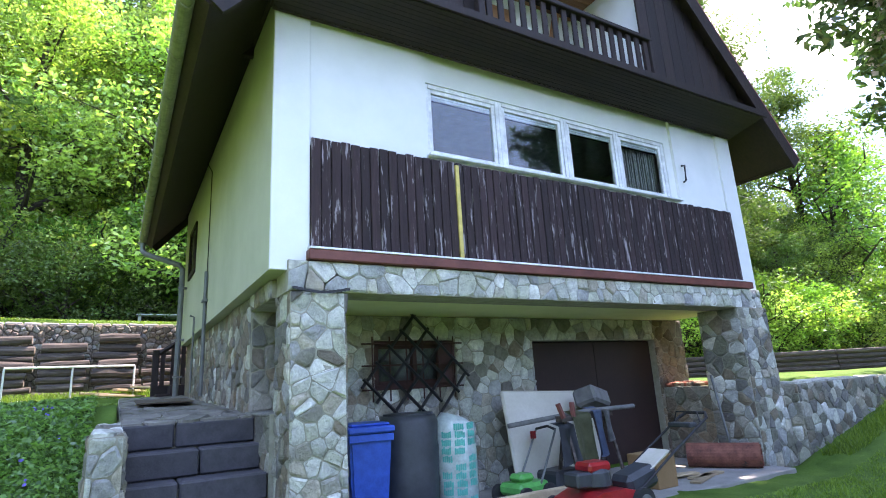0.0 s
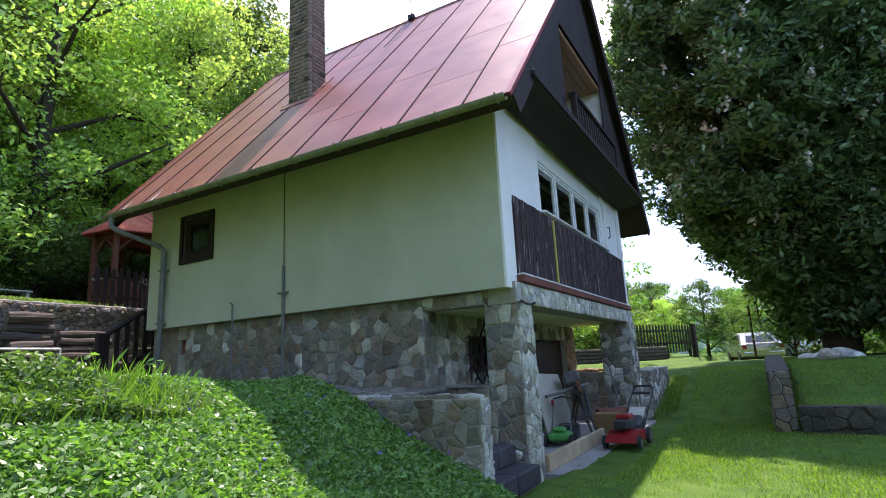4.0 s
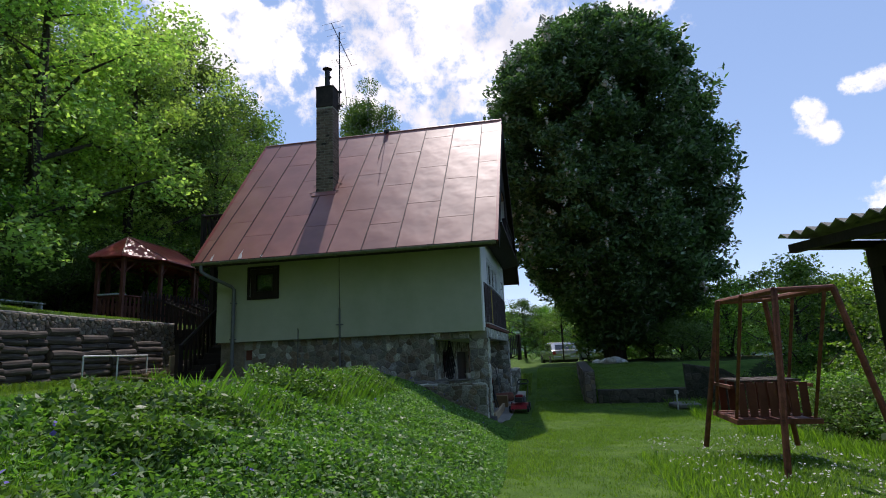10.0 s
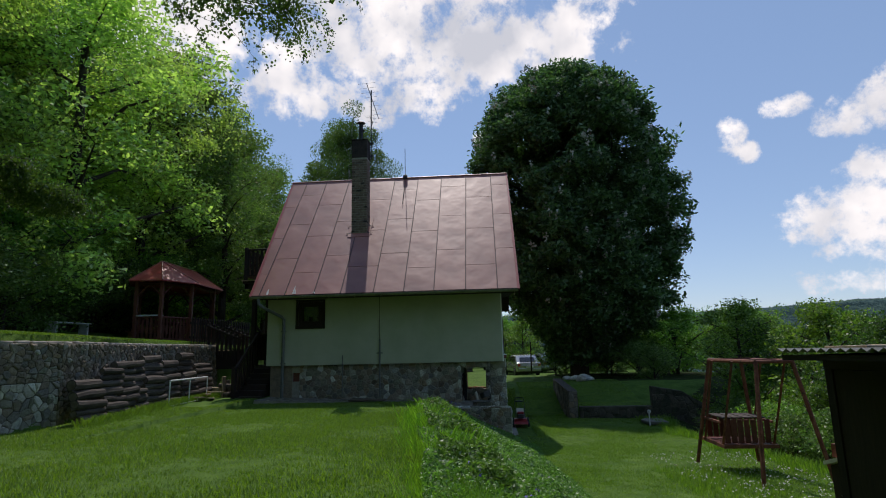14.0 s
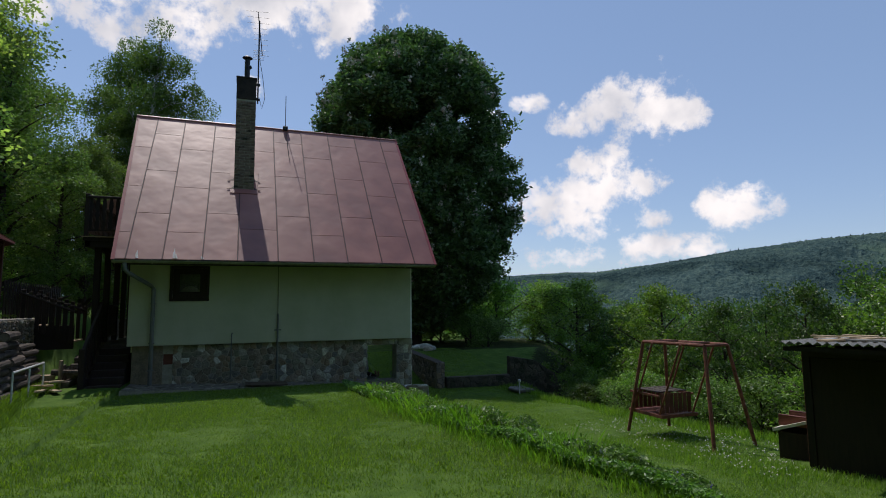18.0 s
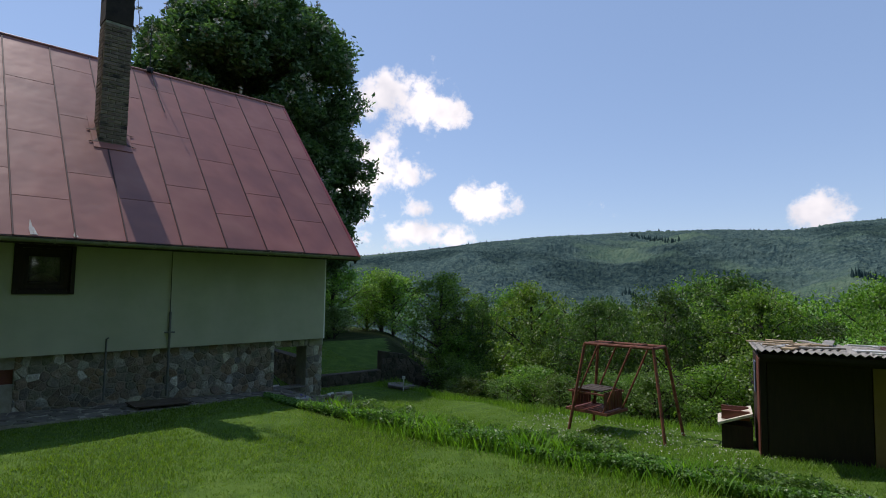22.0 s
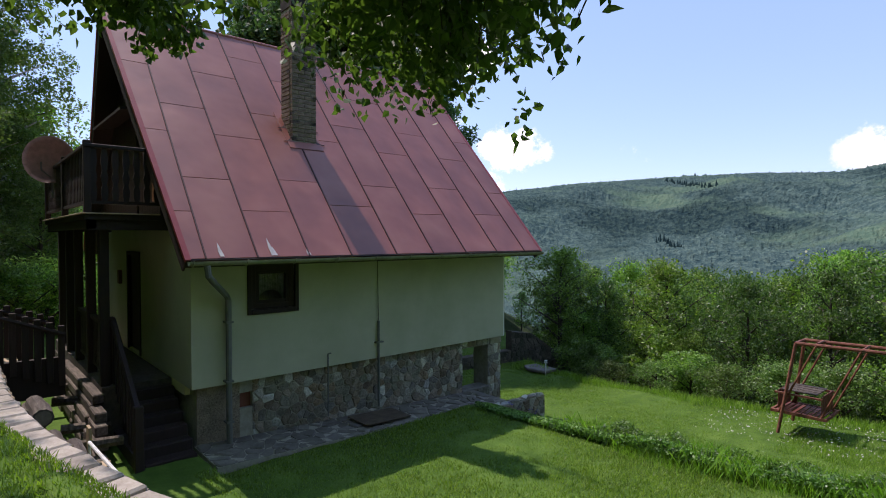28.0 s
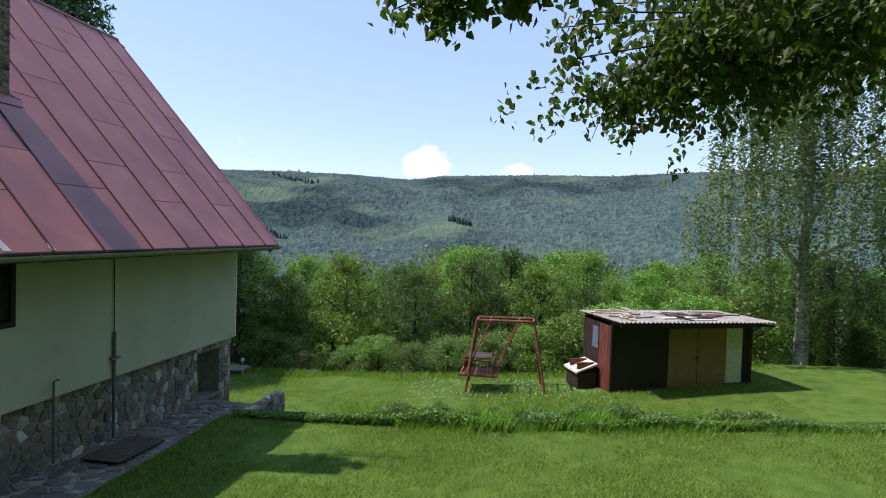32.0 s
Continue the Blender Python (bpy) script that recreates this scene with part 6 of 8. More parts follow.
# ---------------------------------------------------------------- gazebo


def gazebo():
    g = thing("gazebo", (4.0, 12.3, 3.0), 5, "long red-brown garden pavilion with a hipped red sheet roof", "gazebo")
    eave, peak, half, over = 2.17, 2.98, 1.45, 0.3
    plan = [(-2.45, 0.6), (-2.45, -0.55), (-1.15, -1.25), (1.15, -1.25), (2.45, -0.55), (2.45, 0.6), (1.15, 1.25), (-1.15, 1.25)]
    posts = [Vector((x * (1 - over / 2.45), y * (1 - over / 1.25), 0)) for x, y in plan]
    corner = [Vector((x, y, eave)) for x, y in plan]
    apex = [Vector((-half, 0, peak)), Vector((half, 0, peak))]
    n = len(plan)
    part("floor", plate([(p.x * 1.05, p.y * 1.05) for p in posts], 0.22, "z", -0.16), "concrete", g)
    part("ridge_cap", bar(apex, 0.03, 6), "roof", g)
    for k in range(n):
        p, q = corner[k], corner[(k + 1) % n]
        tops = [apex[0] if v.x < 0 else apex[1] for v in (p, q)]
        ring = [p, q, tops[1]] + ([tops[0]] if tops[0] is not tops[1] else [])
        bm = bmesh.new()
        up = [bm.verts.new(v) for v in ring]
        dn = [bm.verts.new(v - Vector((0, 0, 0.035))) for v in ring]
        bm.faces.new(up)
        bm.faces.new(dn[::-1])
        for i in range(len(ring)):
            j = (i + 1) % len(ring)
            bm.faces.new((up[i], dn[i], dn[j], up[j]))
        bmesh.ops.recalc_face_normals(bm, faces=bm.faces)
        part("roof_panel", bm, "roof_gazebo", g, "weathered red sheet roof panel")
        part("hip_cap", bar([tops[0] + Vector((0, 0, 0.012)), p + Vector((0, 0, 0.012))], 0.02, 5), "roof", g)
        a, b = posts[k], posts[(k + 1) % n]
        d = (b - a).normalized()
        z1 = Vector((0, 0, 1))
        part("post", boxes(((-0.06, -0.06, 0.05), (0.06, 0.06, eave + 0.05)), bev=0.01), "red_wood", g).location = a
        part("brace", bar([a + z1 * 1.62, a + d * 0.42 + z1 * 2.05], 0.035, 4), "red_wood", g)
        part("brace", bar([b + z1 * 1.62, b - d * 0.42 + z1 * 2.05], 0.035, 4), "red_wood", g)
        part("plate_beam", bar([a + z1 * 2.08, b + z1 * 2.08], 0.055, 4), "red_wood", g)
        if k == 4:
            continue
        part("rail", bar([a + z1 * 0.9, b + z1 * 0.9], 0.04, 4), "red_wood", g)
        part("rail", bar([a + z1 * 0.14, b + z1 * 0.14], 0.03, 4), "red_wood", g)
        count = max(4, round((b - a).length / 0.135))
        for j in range(1, count):
            c, w = a.lerp(b, j / count), 0.052
            prof = [(0.14, w), (0.32, w * 0.55), (0.5, w * 1.15), (0.68, w * 0.55), (0.88, w)]
            bm = plate([(ww, z) for z, ww in prof] + [(-ww, z) for z, ww in prof[::-1]], 0.022, "y", -0.011)
            bm.transform(Matrix.Translation(c) @ Matrix.Rotation(math.atan2(d.y, d.x), 4, "Z"))
            part("baluster", bm, "red_wood", g)
    part("bench", boxes(((-1.9, 0.55, 0.42), (1.2, 0.9, 0.46)), ((-1.8, 0.6, 0.05), (-1.7, 0.85, 0.42)), ((1.0, 0.6, 0.05), (1.1, 0.85, 0.42))), "red_wood", g)
    part("table", boxes(((-0.8, -0.35, 0.72), (0.8, 0.35, 0.77)), ((-0.06, -0.06, 0.05), (0.06, 0.06, 0.72))), "red_wood", g)
    part("sill_board", boxes(((-2.2, -0.45, 0.94), (-1.98, 0.5, 0.99)), bev=0.008), "white_pipe", g, "pale board laid along the western rail")


MAT["roof_gazebo"] = material("faded_red_sheet", [(0.34, 0.040, 0.034), (0.42, 0.062, 0.052), (0.48, 0.15, 0.13)], rough=0.36, scale=2.5, fine=18, bump=0.3, bump_dist=0.02)
gazebo()
alone("garden_bench", boxes(((-0.75, -0.2, 0.42), (0.75, 0.2, 0.46)), ((-0.7, -0.15, 0), (-0.62, 0.15, 0.42)), ((0.62, -0.15, 0), (0.7, 0.15, 0.42)), bev=0.01), "white_pipe", "pale bench beside the gazebo", "bench", "", (0.1, 13.6, 3.22))

# ---------------------------------------------------------------- shed


def shed():
    s = thing("garden_shed", (-8.68, -3.98, 0.42), 180 + 19.5, "small dark timber shed with a corrugated roof patched with boards", "shed")
    Wd, D, H0, H1 = 4.3, 1.7, 1.95, 1.9
    # local x runs along the front away from the near corner, y into the shed
    part("floor", boxes(((0, 0, -0.1), (Wd, D, 0.02))), "dark_wood", s)
    def wall(name, a, b, mat="dark_wood", label=""):
        return part(name, boxes((a, b)), mat, s, label)
    wall("wall", (0.0, D - 0.04, 0), (Wd, D, H1))
    lw = wall("wall", (0.0, 0, 0), (0.035, D, H0 - 0.1))
    for k in range(10):
        part("board", boxes(((-0.02, 0.02 + k * 0.17, 0.02), (0.0, 0.18 + k * 0.17, H0 - 0.12)), bev=0.004), "red_wood" if k < 4 else "dark_wood", lw)
    rwl = wall("wall", (Wd - 0.035, 0, 0), (Wd, D, H0 - 0.1))
    for k in range(10):
        part("board", boxes(((Wd, 0.02 + k * 0.17, 0.02), (Wd + 0.02, 0.18 + k * 0.17, H0 - 0.12)), bev=0.004), "dark_wood", rwl)
    wall("post", (0.0, -0.02, 0), (0.1, 0.1, H0))
    wall("post", (Wd - 0.1, -0.02, 0), (Wd, 0.1, H0))
    wall("front_beam", (0.0, -0.03, H0 - 0.16), (Wd, 0.06, H0), "dark_wood")
    dl = wall("dark_door", (0.11, 0.0, 0.03), (1.68, 0.05, H0 - 0.17), "dark_wood", "black-stained double door leaf")
    dr = wall("brown_door", (1.70, -0.01, 0.06), (3.46, 0.04, H0 - 0.17), "hardboard", "plain brown hardboard sliding door")
    part("seam", boxes(((2.58, -0.016, 0.08), (2.592, -0.01, H0 - 0.19))), "dark_wood", dr)
    part("handle", boxes(((2.52, -0.035, 0.95), (2.62, -0.01, 1.0)), bev=0.004), "black_metal", dr)
    wall("pale_panel", (3.48, -0.012, 0.25), (3.98, 0.03, H0 - 0.1), "pale_panel", "cream board panel")
    wall("plinth_board", (3.4, -0.03, 0.0), (4.1, 0.02, 0.25), "dark_wood")
    wall("wall", (4.0, 0.0, 0.0), (Wd - 0.1, 0.05, H0 - 0.1))
    part("blue_sheet", boxes(((-0.045, 0.7, 1.1), (-0.022, 1.05, 1.7))), "blue_cloth", s, "faded blue sheet nailed to the side")
    # roof
    ro = part("roof", bmesh.new(), "tar_paper", s, "grey corrugated sheets")
    bm = bmesh.new()
    n = 150
    x0, x1, y0, y1, z0, z1 = -0.1, Wd + 0.22, -0.66, D + 0.2, H0 + 0.1, H0 + 0.06
    up, dn = [], []
    for i in range(n + 1):
        x = x0 + (x1 - x0) * i / n
        w = 0.022 * math.sin(i * math.pi / 2.0)
        up.append((bm.verts.new((x, y0, z0 + w)), bm.verts.new((x, y1, z1 + w))))
        dn.append((bm.verts.new((x, y0, z0 + w - 0.008)), bm.verts.new((x, y1, z1 + w - 0.008))))
    for i in range(n):
        bm.faces.new((up[i][0], up[i + 1][0], up[i + 1][1], up[i][1]))
        bm.faces.new((dn[i][0], dn[i][1], dn[i + 1][1], dn[i + 1][0]))
        bm.faces.new((up[i][0], dn[i][0], dn[i + 1][0], up[i + 1][0]))
    ro.data = mesh_of(bm, "shed_roof")
    ro.data.materials.append(MAT["tar_paper"])
    for x in (0.0, 1.05, 2.1, 3.15, 4.2):
        part("rafter", boxes(((x, -0.56, H0 - 0.02), (x + 0.08, D, H0 + 0.035))), "dark_wood", s)
    part("fascia", boxes(((-0.06, -0.62, H0 - 0.03), (Wd + 0.16, -0.562, H0 + 0.035))), "dark_wood", s)
    rr = random.Random(2)
    for k in range(22):
        L, wdt = rr.uniform(0.4, 1.5), rr.uniform(0.06, 0.2)
        o = alone("roof_board", boxes(((-L / 2, -wdt / 2, 0), (L / 2, wdt / 2, 0.03)), bev=0.005), rr.choice(["raw_wood", "white_pipe", "red_wood", "log", "tar_paper"]), "loose board weighing down the shed roof", "board", "", (0, 0, 0), "boards on the shed roof")
        m = Matrix.Translation((-8.68, -3.98, 0.42)) @ Matrix.Rotation(radians(199.5), 4, "Z") @ Matrix.Translation((rr.uniform(0.3, 4.0), rr.uniform(-0.4, 1.6), 0)) @ Matrix.Rotation(rr.uniform(-0.5, 0.5) + rr.choice([0, 0, 1.57]), 4, "Z")
        m.translation.z = 0.42 + 2.06
        o.matrix_world = m
    lt = thing("lean_to_lid", (-8.3, -4.75, 0.45), 199, "low sloping lid with red slats beside the shed", "cold frame")
    part("lid", plate([(0.0, 0.62), (0.0, 0.67), (-0.62, 0.44), (-0.62, 0.39)], 0.9, "y", -0.3), "pale_panel", lt)
    for q in (-0.2, 0.3):
        part("slat", boxes(((-0.55, q, 0.5), (-0.05, q + 0.06, 0.68))), "red_wood", lt)
    part("body", boxes(((-0.55, -0.25, -0.15), (0.0, 0.55, 0.4))), "dark_wood", lt)


shed()

# ---------------------------------------------------------------- swing


def swing():
    s = thing("garden_swing", (-5.75, -4.2, 0.3), 0, "rusty red tubular garden swing with a slatted double seat", "swing")
    P = {"fl": (0.95, 0.62), "fr": (-1.2, 0.4), "bl": (1.0, -0.55), "br": (-1.1, -0.75)}
    T = {"fl": (0.72, 0.3), "fr": (-0.85, 0.14), "bl": (0.72, -0.3), "br": (-0.85, -0.45)}
    top = 1.95
    for k in P:
        part("leg", bar([(*P[k], 0.0), (*T[k], top)], 0.035, 8), "rust", s)
    part("top_beam", bar([(*T["fl"], top), (*T["fr"], top)], 0.036, 8), "rust", s)
    part("top_beam", bar([(*T["bl"], top), (*T["br"], top)], 0.036, 8), "rust", s)
    for a, b in (("fl", "bl"), ("fr", "br")):
        part("cross_tie", bar([(*T[a], top), (*T[b], top)], 0.03, 8), "rust", s)
    part("cross_tie", bar([(0.35, 0.26, top + 0.02), (0.35, -0.34, top + 0.02)], 0.025, 6), "rust", s)
    part("cross_tie", bar([(-0.45, 0.18, top + 0.02), (-0.45, -0.41, top + 0.02)], 0.025, 6), "rust", s)
    z0 = 0.42
    for y in (0.4, -0.5):
        part("hanger", bar([(0.32, y, top), (1.0, y + 0.02, z0)], 0.022, 6), "rust", s)
        part("hanger", bar([(-0.45, y - 0.04, top), (0.22, y, z0)], 0.022, 6), "rust", s)
    part("seat_frame", boxes(((0.1, 0.38, z0 - 0.03), (1.16, 0.43, z0 + 0.03)), ((0.1, -0.54, z0 - 0.03), (1.16, -0.49, z0 + 0.03)), ((0.1, -0.49, z0 - 0.03), (0.14, 0.38, z0 + 0.03)), ((1.12, -0.49, z0 - 0.03), (1.16, 0.38, z0 + 0.03))), "rust", s)
    for k in range(9):
        part("floor_slat", boxes(((0.2 + k * 0.1, -0.48, z0), (0.28 + k * 0.1, 0.37, z0 + 0.018))), "red_wood", s)
    for x in (0.2, 1.02):
        for j in range(7):
            part("back_slat", boxes(((x, -0.46 + j * 0.12, z0 + 0.05), (x + 0.02, -0.37 + j * 0.12, z0 + 0.46))), "red_wood", s)
    for y in (0.4, -0.52):
        part("side_rail", boxes(((0.18, y, z0 + 0.4), (1.08, y + 0.04, z0 + 0.44))), "rust", s)
    for j in range(4):
        part("table_slat", boxes(((0.3, -0.44 + j * 0.2, z0 + 0.47), (0.98, -0.27 + j * 0.2, z0 + 0.49))), "log", s)


swing()
for x, y in ((2.9, -5.0),):
    e = alone("stone_slab", plate([(-0.5, -0.3), (0.45, -0.35), (0.6, 0.1), (0.2, 0.4), (-0.45, 0.3)], 0.1, "z", 0, bev=0.02), "slab", "flat pale stone slab lying on the lawn", "slab", "", (x, y, 0.03))
    e2 = alone("garden_lamp", bar([(0, 0, 0), (0, 0, 0.4), (0, 0, 0.42), (0, 0, 0.5)], [0.02, 0.02, 0.06, 0.05], 10), "white_pipe", "small white-topped garden stake", "stake", "", (2.4, -4.7, 0.0))

# ---------------------------------------------------------------- cars, fence and logs at the drive


def car(loc, rz, label):
    c = thing("parked_car", loc, rz, label, "car", "parked cars")
    prof = [(-2.1, 0.35), (-2.12, 0.7), (-1.98, 0.92), (-1.75, 0.97), (-1.3, 1.4), (-0.2, 1.45), (0.35, 1.38), (0.95, 0.98), (1.8, 0.86), (2.08, 0.7), (2.1, 0.35)]
    bm = bmesh.new()
    rings = []
    for y, f in ((-0.84, 0.0), (-0.8, 0.05), (-0.62, 0.09), (0.62, 0.09), (0.8, 0.05), (0.84, 0.0)):
        rings.append([bm.verts.new((x * (1 - 0.03 * (abs(y) > .8)), y * (1 - 0.13 * max(0, (z - 0.9)) / 0.55), z - (0.09 - f) * (z > 0.9) * 0.8)) for x, z in prof])
    for a, b in zip(rings, rings[1:]):
        for k in range(len(prof) - 1):
            bm.faces.new((a[k], a[k + 1], b[k + 1], b[k]))
    bm.faces.new(rings[0][::-1])
    bm.faces.new(rings[-1])
    bmesh.ops.recalc_face_normals(bm, faces=bm.faces)
    part("body", bm, "car_paint", c)
    part("rear_window", plate([(-0.58, 0.0), (0.58, 0.0), (0.5, 0.42), (-0.5, 0.42)], 0.01, "z", 0), "glass_dark", c)
    w = c.children[-1]
    w.matrix_basis = Matrix.Translation((-1.745, 0, 0.985)) @ Matrix(((0, 0.73, -0.69, 0), (1, 0, 0, 0), (0, 0.69, 0.73, 0), (0, 0, 0, 1)))
    w.location.x -= 0.012
    for s in (-1, 1):
        part("side_window", plate([(-1.35, 1.0), (0.75, 1.0), (0.3, 1.3), (-1.1, 1.32)], 0.01, "y", s * 0.80 - 0.005), "glass_dark", c)
        part("tail_light", boxes(((-2.125, s * 0.72 - 0.09, 0.68), (-2.09, s * 0.72 + 0.09, 0.86)), bev=0.01), "red_plastic", c)
        for x in (-1.3, 1.3):
            wh = part("wheel", bar([(x, s * 0.72, 0.3), (x, s * 0.86, 0.3)], 0.31, 20), "rubber", c)
            part("rim", bar([(x, s * 0.85, 0.3), (x, s * 0.875, 0.3)], 0.19, 16), "grey_metal", wh)
    part("bumper", boxes(((-2.17, -0.8, 0.36), (-2.08, 0.8, 0.56)), bev=0.03), "car_paint", c)
    part("plate_bar", boxes(((-2.185, -0.26, 0.6), (-2.125, 0.26, 0.71))), "white_pipe", c)
    part("underside", boxes(((-2.0, -0.7, 0.2), (2.0, 0.7, 0.4))), "rubber", c)


MAT["glass_dark"] = plain("tinted_glass", (0.02, 0.025, 0.03), 0.05, bump=0.0, coat=0.5)
car((24.3, -2.0, 0.62), 12, "silver hatchback parked at the end of the drive")
car((27.8, -3.9, 0.64), 18, "second silver car parked behind the first")

df = thing("drive_fence", (20.3, 2.9, 0.98), -26, "dark picket fence on a low bank by the drive", "fence")
part("rail", boxes(((0, 0, 0.75), (5.2, 0.05, 0.83)), ((0, 0, 1.35), (5.2, 0.05, 1.43))), "dark_wood", df)
for k in range(22):
    o = part("picket", plate([(0, 0.35), (0.11, 0.35), (0.11, 1.62), (0.055, 1.72), (0, 1.62)], 0.025, "y", -0.025), "dark_wood", df)
    o.location.x = 0.02 + k * 0.24
part("gate_post", boxes(((5.2, -0.1, 0), (5.42, 0.12, 1.75)), bev=0.02), "dark_wood", df)
lb = thing("log_edging", (13.0, 6.6, 1.02), -29.8, "long stacked-log edging along the side lawn", "log edging")
for k in range(4):
    for j in range(4):
        part("log", bar([(j * 2.58, 0.02 * k, 0.08 + k * 0.15), (j * 2.58 + 2.54, 0.02 * k + rng.uniform(-.02, .02), 0.08 + k * 0.15)], 0.085 * rng.uniform(0.9, 1.1), 9), "log", lb)
ll = thing("log_wall", (9.5, 9.3, 1.05), -2, "tall wall of stacked dark logs along the side lawn", "log wall")
for k in range(10):
    for j in range(6):
        part("log", bar([(j * 2.6, 0.02 * k, 0.08 + k * 0.16), (j * 2.6 + 2.55, 0.02 * k, 0.08 + k * 0.16 + rng.uniform(-.02, .02))], 0.085 * rng.uniform(0.9, 1.1), 8), "log", ll)
part("backing", boxes(((-0.2, 0.25, 0), (15.8, 0.5, 1.6))), "soil", ll)
bp = thing("garden_post", (17.5, -2.2, 1.0), 0, "thin dark garden post by the drive", "post")
part("pole", bar([(0, 0, 0), (0, 0, 1.9)], 0.04, 7), "dark_wood", bp)

# ---------------------------------------------------------------- clutter on the terrace


def trellis():
    t = thing("trellis", (1.98, 1.2, 1.4), 0, "black diamond trellis with red bars hung over the cellar window", "trellis")
    left, top, right = Vector((-0.66, 0, -0.12)), Vector((-0.06, 0, 0.6)), Vector((0.61, 0, -0.06))
    up, dn = top - left, right - top
    for k in range(5):
        a = left + dn * (k / 4)
        s0, s1 = (-0.08, 1.05) if k < 3 else (0.12 + 0.12 * (k - 3), 1.04)
        part("slat", bar([a + up * s0, a + up * s1], 0.019, 4), "black_metal", t)
        b = left + up * (k / 4)
        s0, s1 = (-0.06, 0.72 + 0.1 * k) if k < 3 else (-0.05, 1.05)
        o = part("slat", bar([b + dn * s0, b + dn * s1], 0.019, 4), "black_metal", t)
        o.location.y = -0.03
    for k in range(6):
        part("bar", bar([(-0.55 + k * 0.21, 0.06, -0.33), (-0.55 + k * 0.21, 0.06, 0.38)], 0.009, 5), "dark_red", t)
    for z in (-0.2, 0.06, 0.3):
        part("bar", bar([(-0.68, 0.06, z), (0.62, 0.06, z)], 0.009, 5), "dark_red", t)
    part("shutter", boxes(((0.3, 0.1, -0.16), (0.5, 0.15, 0.3)), bev=0.006), "dark_red", t, "dark red-brown wooden shutter")
    # grey sheet added behind the glass to give the pane its reflected grey
    part("blind", boxes(((-0.5, 0.28, -0.2), (0.52, 0.3, 0.34))), "grey_cloth", t, "grey sheet added for the reflection in the pane")


trellis()


def bin_(loc):
    b = thing("wheelie_bin", loc, -6, "blue plastic wheeled bin with its lid shut", "bin")
    bm = bmesh.new()
    lo = [bm.verts.new((x * 0.19, y * 0.2, 0.05)) for x, y in ((-1, -1), (1, -1), (1, 1), (-1, 1))]
    hi = [bm.verts.new((x * 0.24, y * 0.26, 0.84)) for x, y in ((-1, -1), (1, -1), (1, 1), (-1, 1))]
    bm.faces.new(lo[::-1])
    bm.faces.new(hi)
    for k in range(4):
        bm.faces.new((lo[k], lo[(k + 1) % 4], hi[(k + 1) % 4], hi[k]))
    bmesh.ops.bevel(bm, geom=bm.edges[:], offset=0.025, segments=2, affect="EDGES")
    part("body", bm, "blue_plastic", b)
    part("lid", boxes(((-0.26, -0.3, 0.84), (0.26, 0.28, 0.9)), ((-0.22, -0.25, 0.9), (0.22, 0.24, 0.93)), bev=0.015), "blue_plastic", b)
    part("handle", bar([(-0.2, 0.32, 0.86), (0.2, 0.32, 0.86)], 0.016, 8), "blue_plastic", b)
    part("rib", boxes(((-0.25, -0.285, 0.76), (0.25, -0.255, 0.83)), bev=0.008), "blue_plastic", b)
    for s in (-1, 1):
        part("wheel", bar([(s * 0.2, 0.2, 0.1), (s * 0.25, 0.2, 0.1)], 0.1, 16), "rubber", b)


bin_((1.1, 0.72, 0.0))
bpy.data.objects["wheelie_bin"].scale = (0.86, 0.86, 0.97)
b = thing("rain_barrel", (1.64, 0.86, 0.0), 0, "dark grey plastic barrel", "barrel")
part("body", bar([(0, 0, 0), (0, 0, 0.04), (0, 0, 0.3), (0, 0, 0.34), (0, 0, 0.62), (0, 0, 0.66), (0, 0, 0.86), (0, 0, 0.93)], [0.27, 0.29, 0.305, 0.295, 0.305, 0.295, 0.305, 0.28], 28), "dark_plastic", b, smooth=True)
part("lid", bar([(0, 0, 0.93), (0, 0, 0.95)], 0.26, 28), "dark_plastic", b)
r = thing("wrapped_roll", (2.14, 0.78, 0.0), 0, "roll of insulation in clear film with teal print", "insulation roll")
part("roll", bar([(0, 0, 0), (0, 0, 0.03), (0, 0, 0.4), (0, 0, 0.82), (0.02, 0, 0.87)], [0.2, 0.225, 0.23, 0.225, 0.17], 26), "clear_wrap", r, smooth=True)
for j in range(3):
    for k in range(10):
        if (k + 4 * j) % 5 == 4:
            continue
        bm = bmesh.new()
        for i in range(5):
            a0 = -2.75 + j * 0.62 + i * 0.095 + 0.02 * (k % 3)
            a1, z0 = a0 + 0.08, 0.05 + k * 0.078 + 0.01 * rng.random()
            z1 = z0 + rng.uniform(0.05, 0.068)
            vs = [bm.verts.new((0.233 * math.cos(q), 0.233 * math.sin(q), z)) for q, z in ((a0, z0), (a1, z0 + 0.006), (a1, z1 + 0.006), (a0, z1))]
            bm.faces.new(vs)
        part("print_bar", bm, "teal_wrap", r)
mt = thing("leaning_panel", (3.47, 0.62, 0.0), 0, "big cream panel leaning against the garage door", "panel")
bm = boxes(((-0.66, -0.03, 0.0), (0.66, 0.03, 1.07)), bev=0.02)
bm.transform(Matrix.Rotation(radians(-15), 4, "X") @ Matrix.Rotation(radians(3), 4, "Y"))
part("panel", bm, "cream_panel", mt)
mt.location.z = 0.045


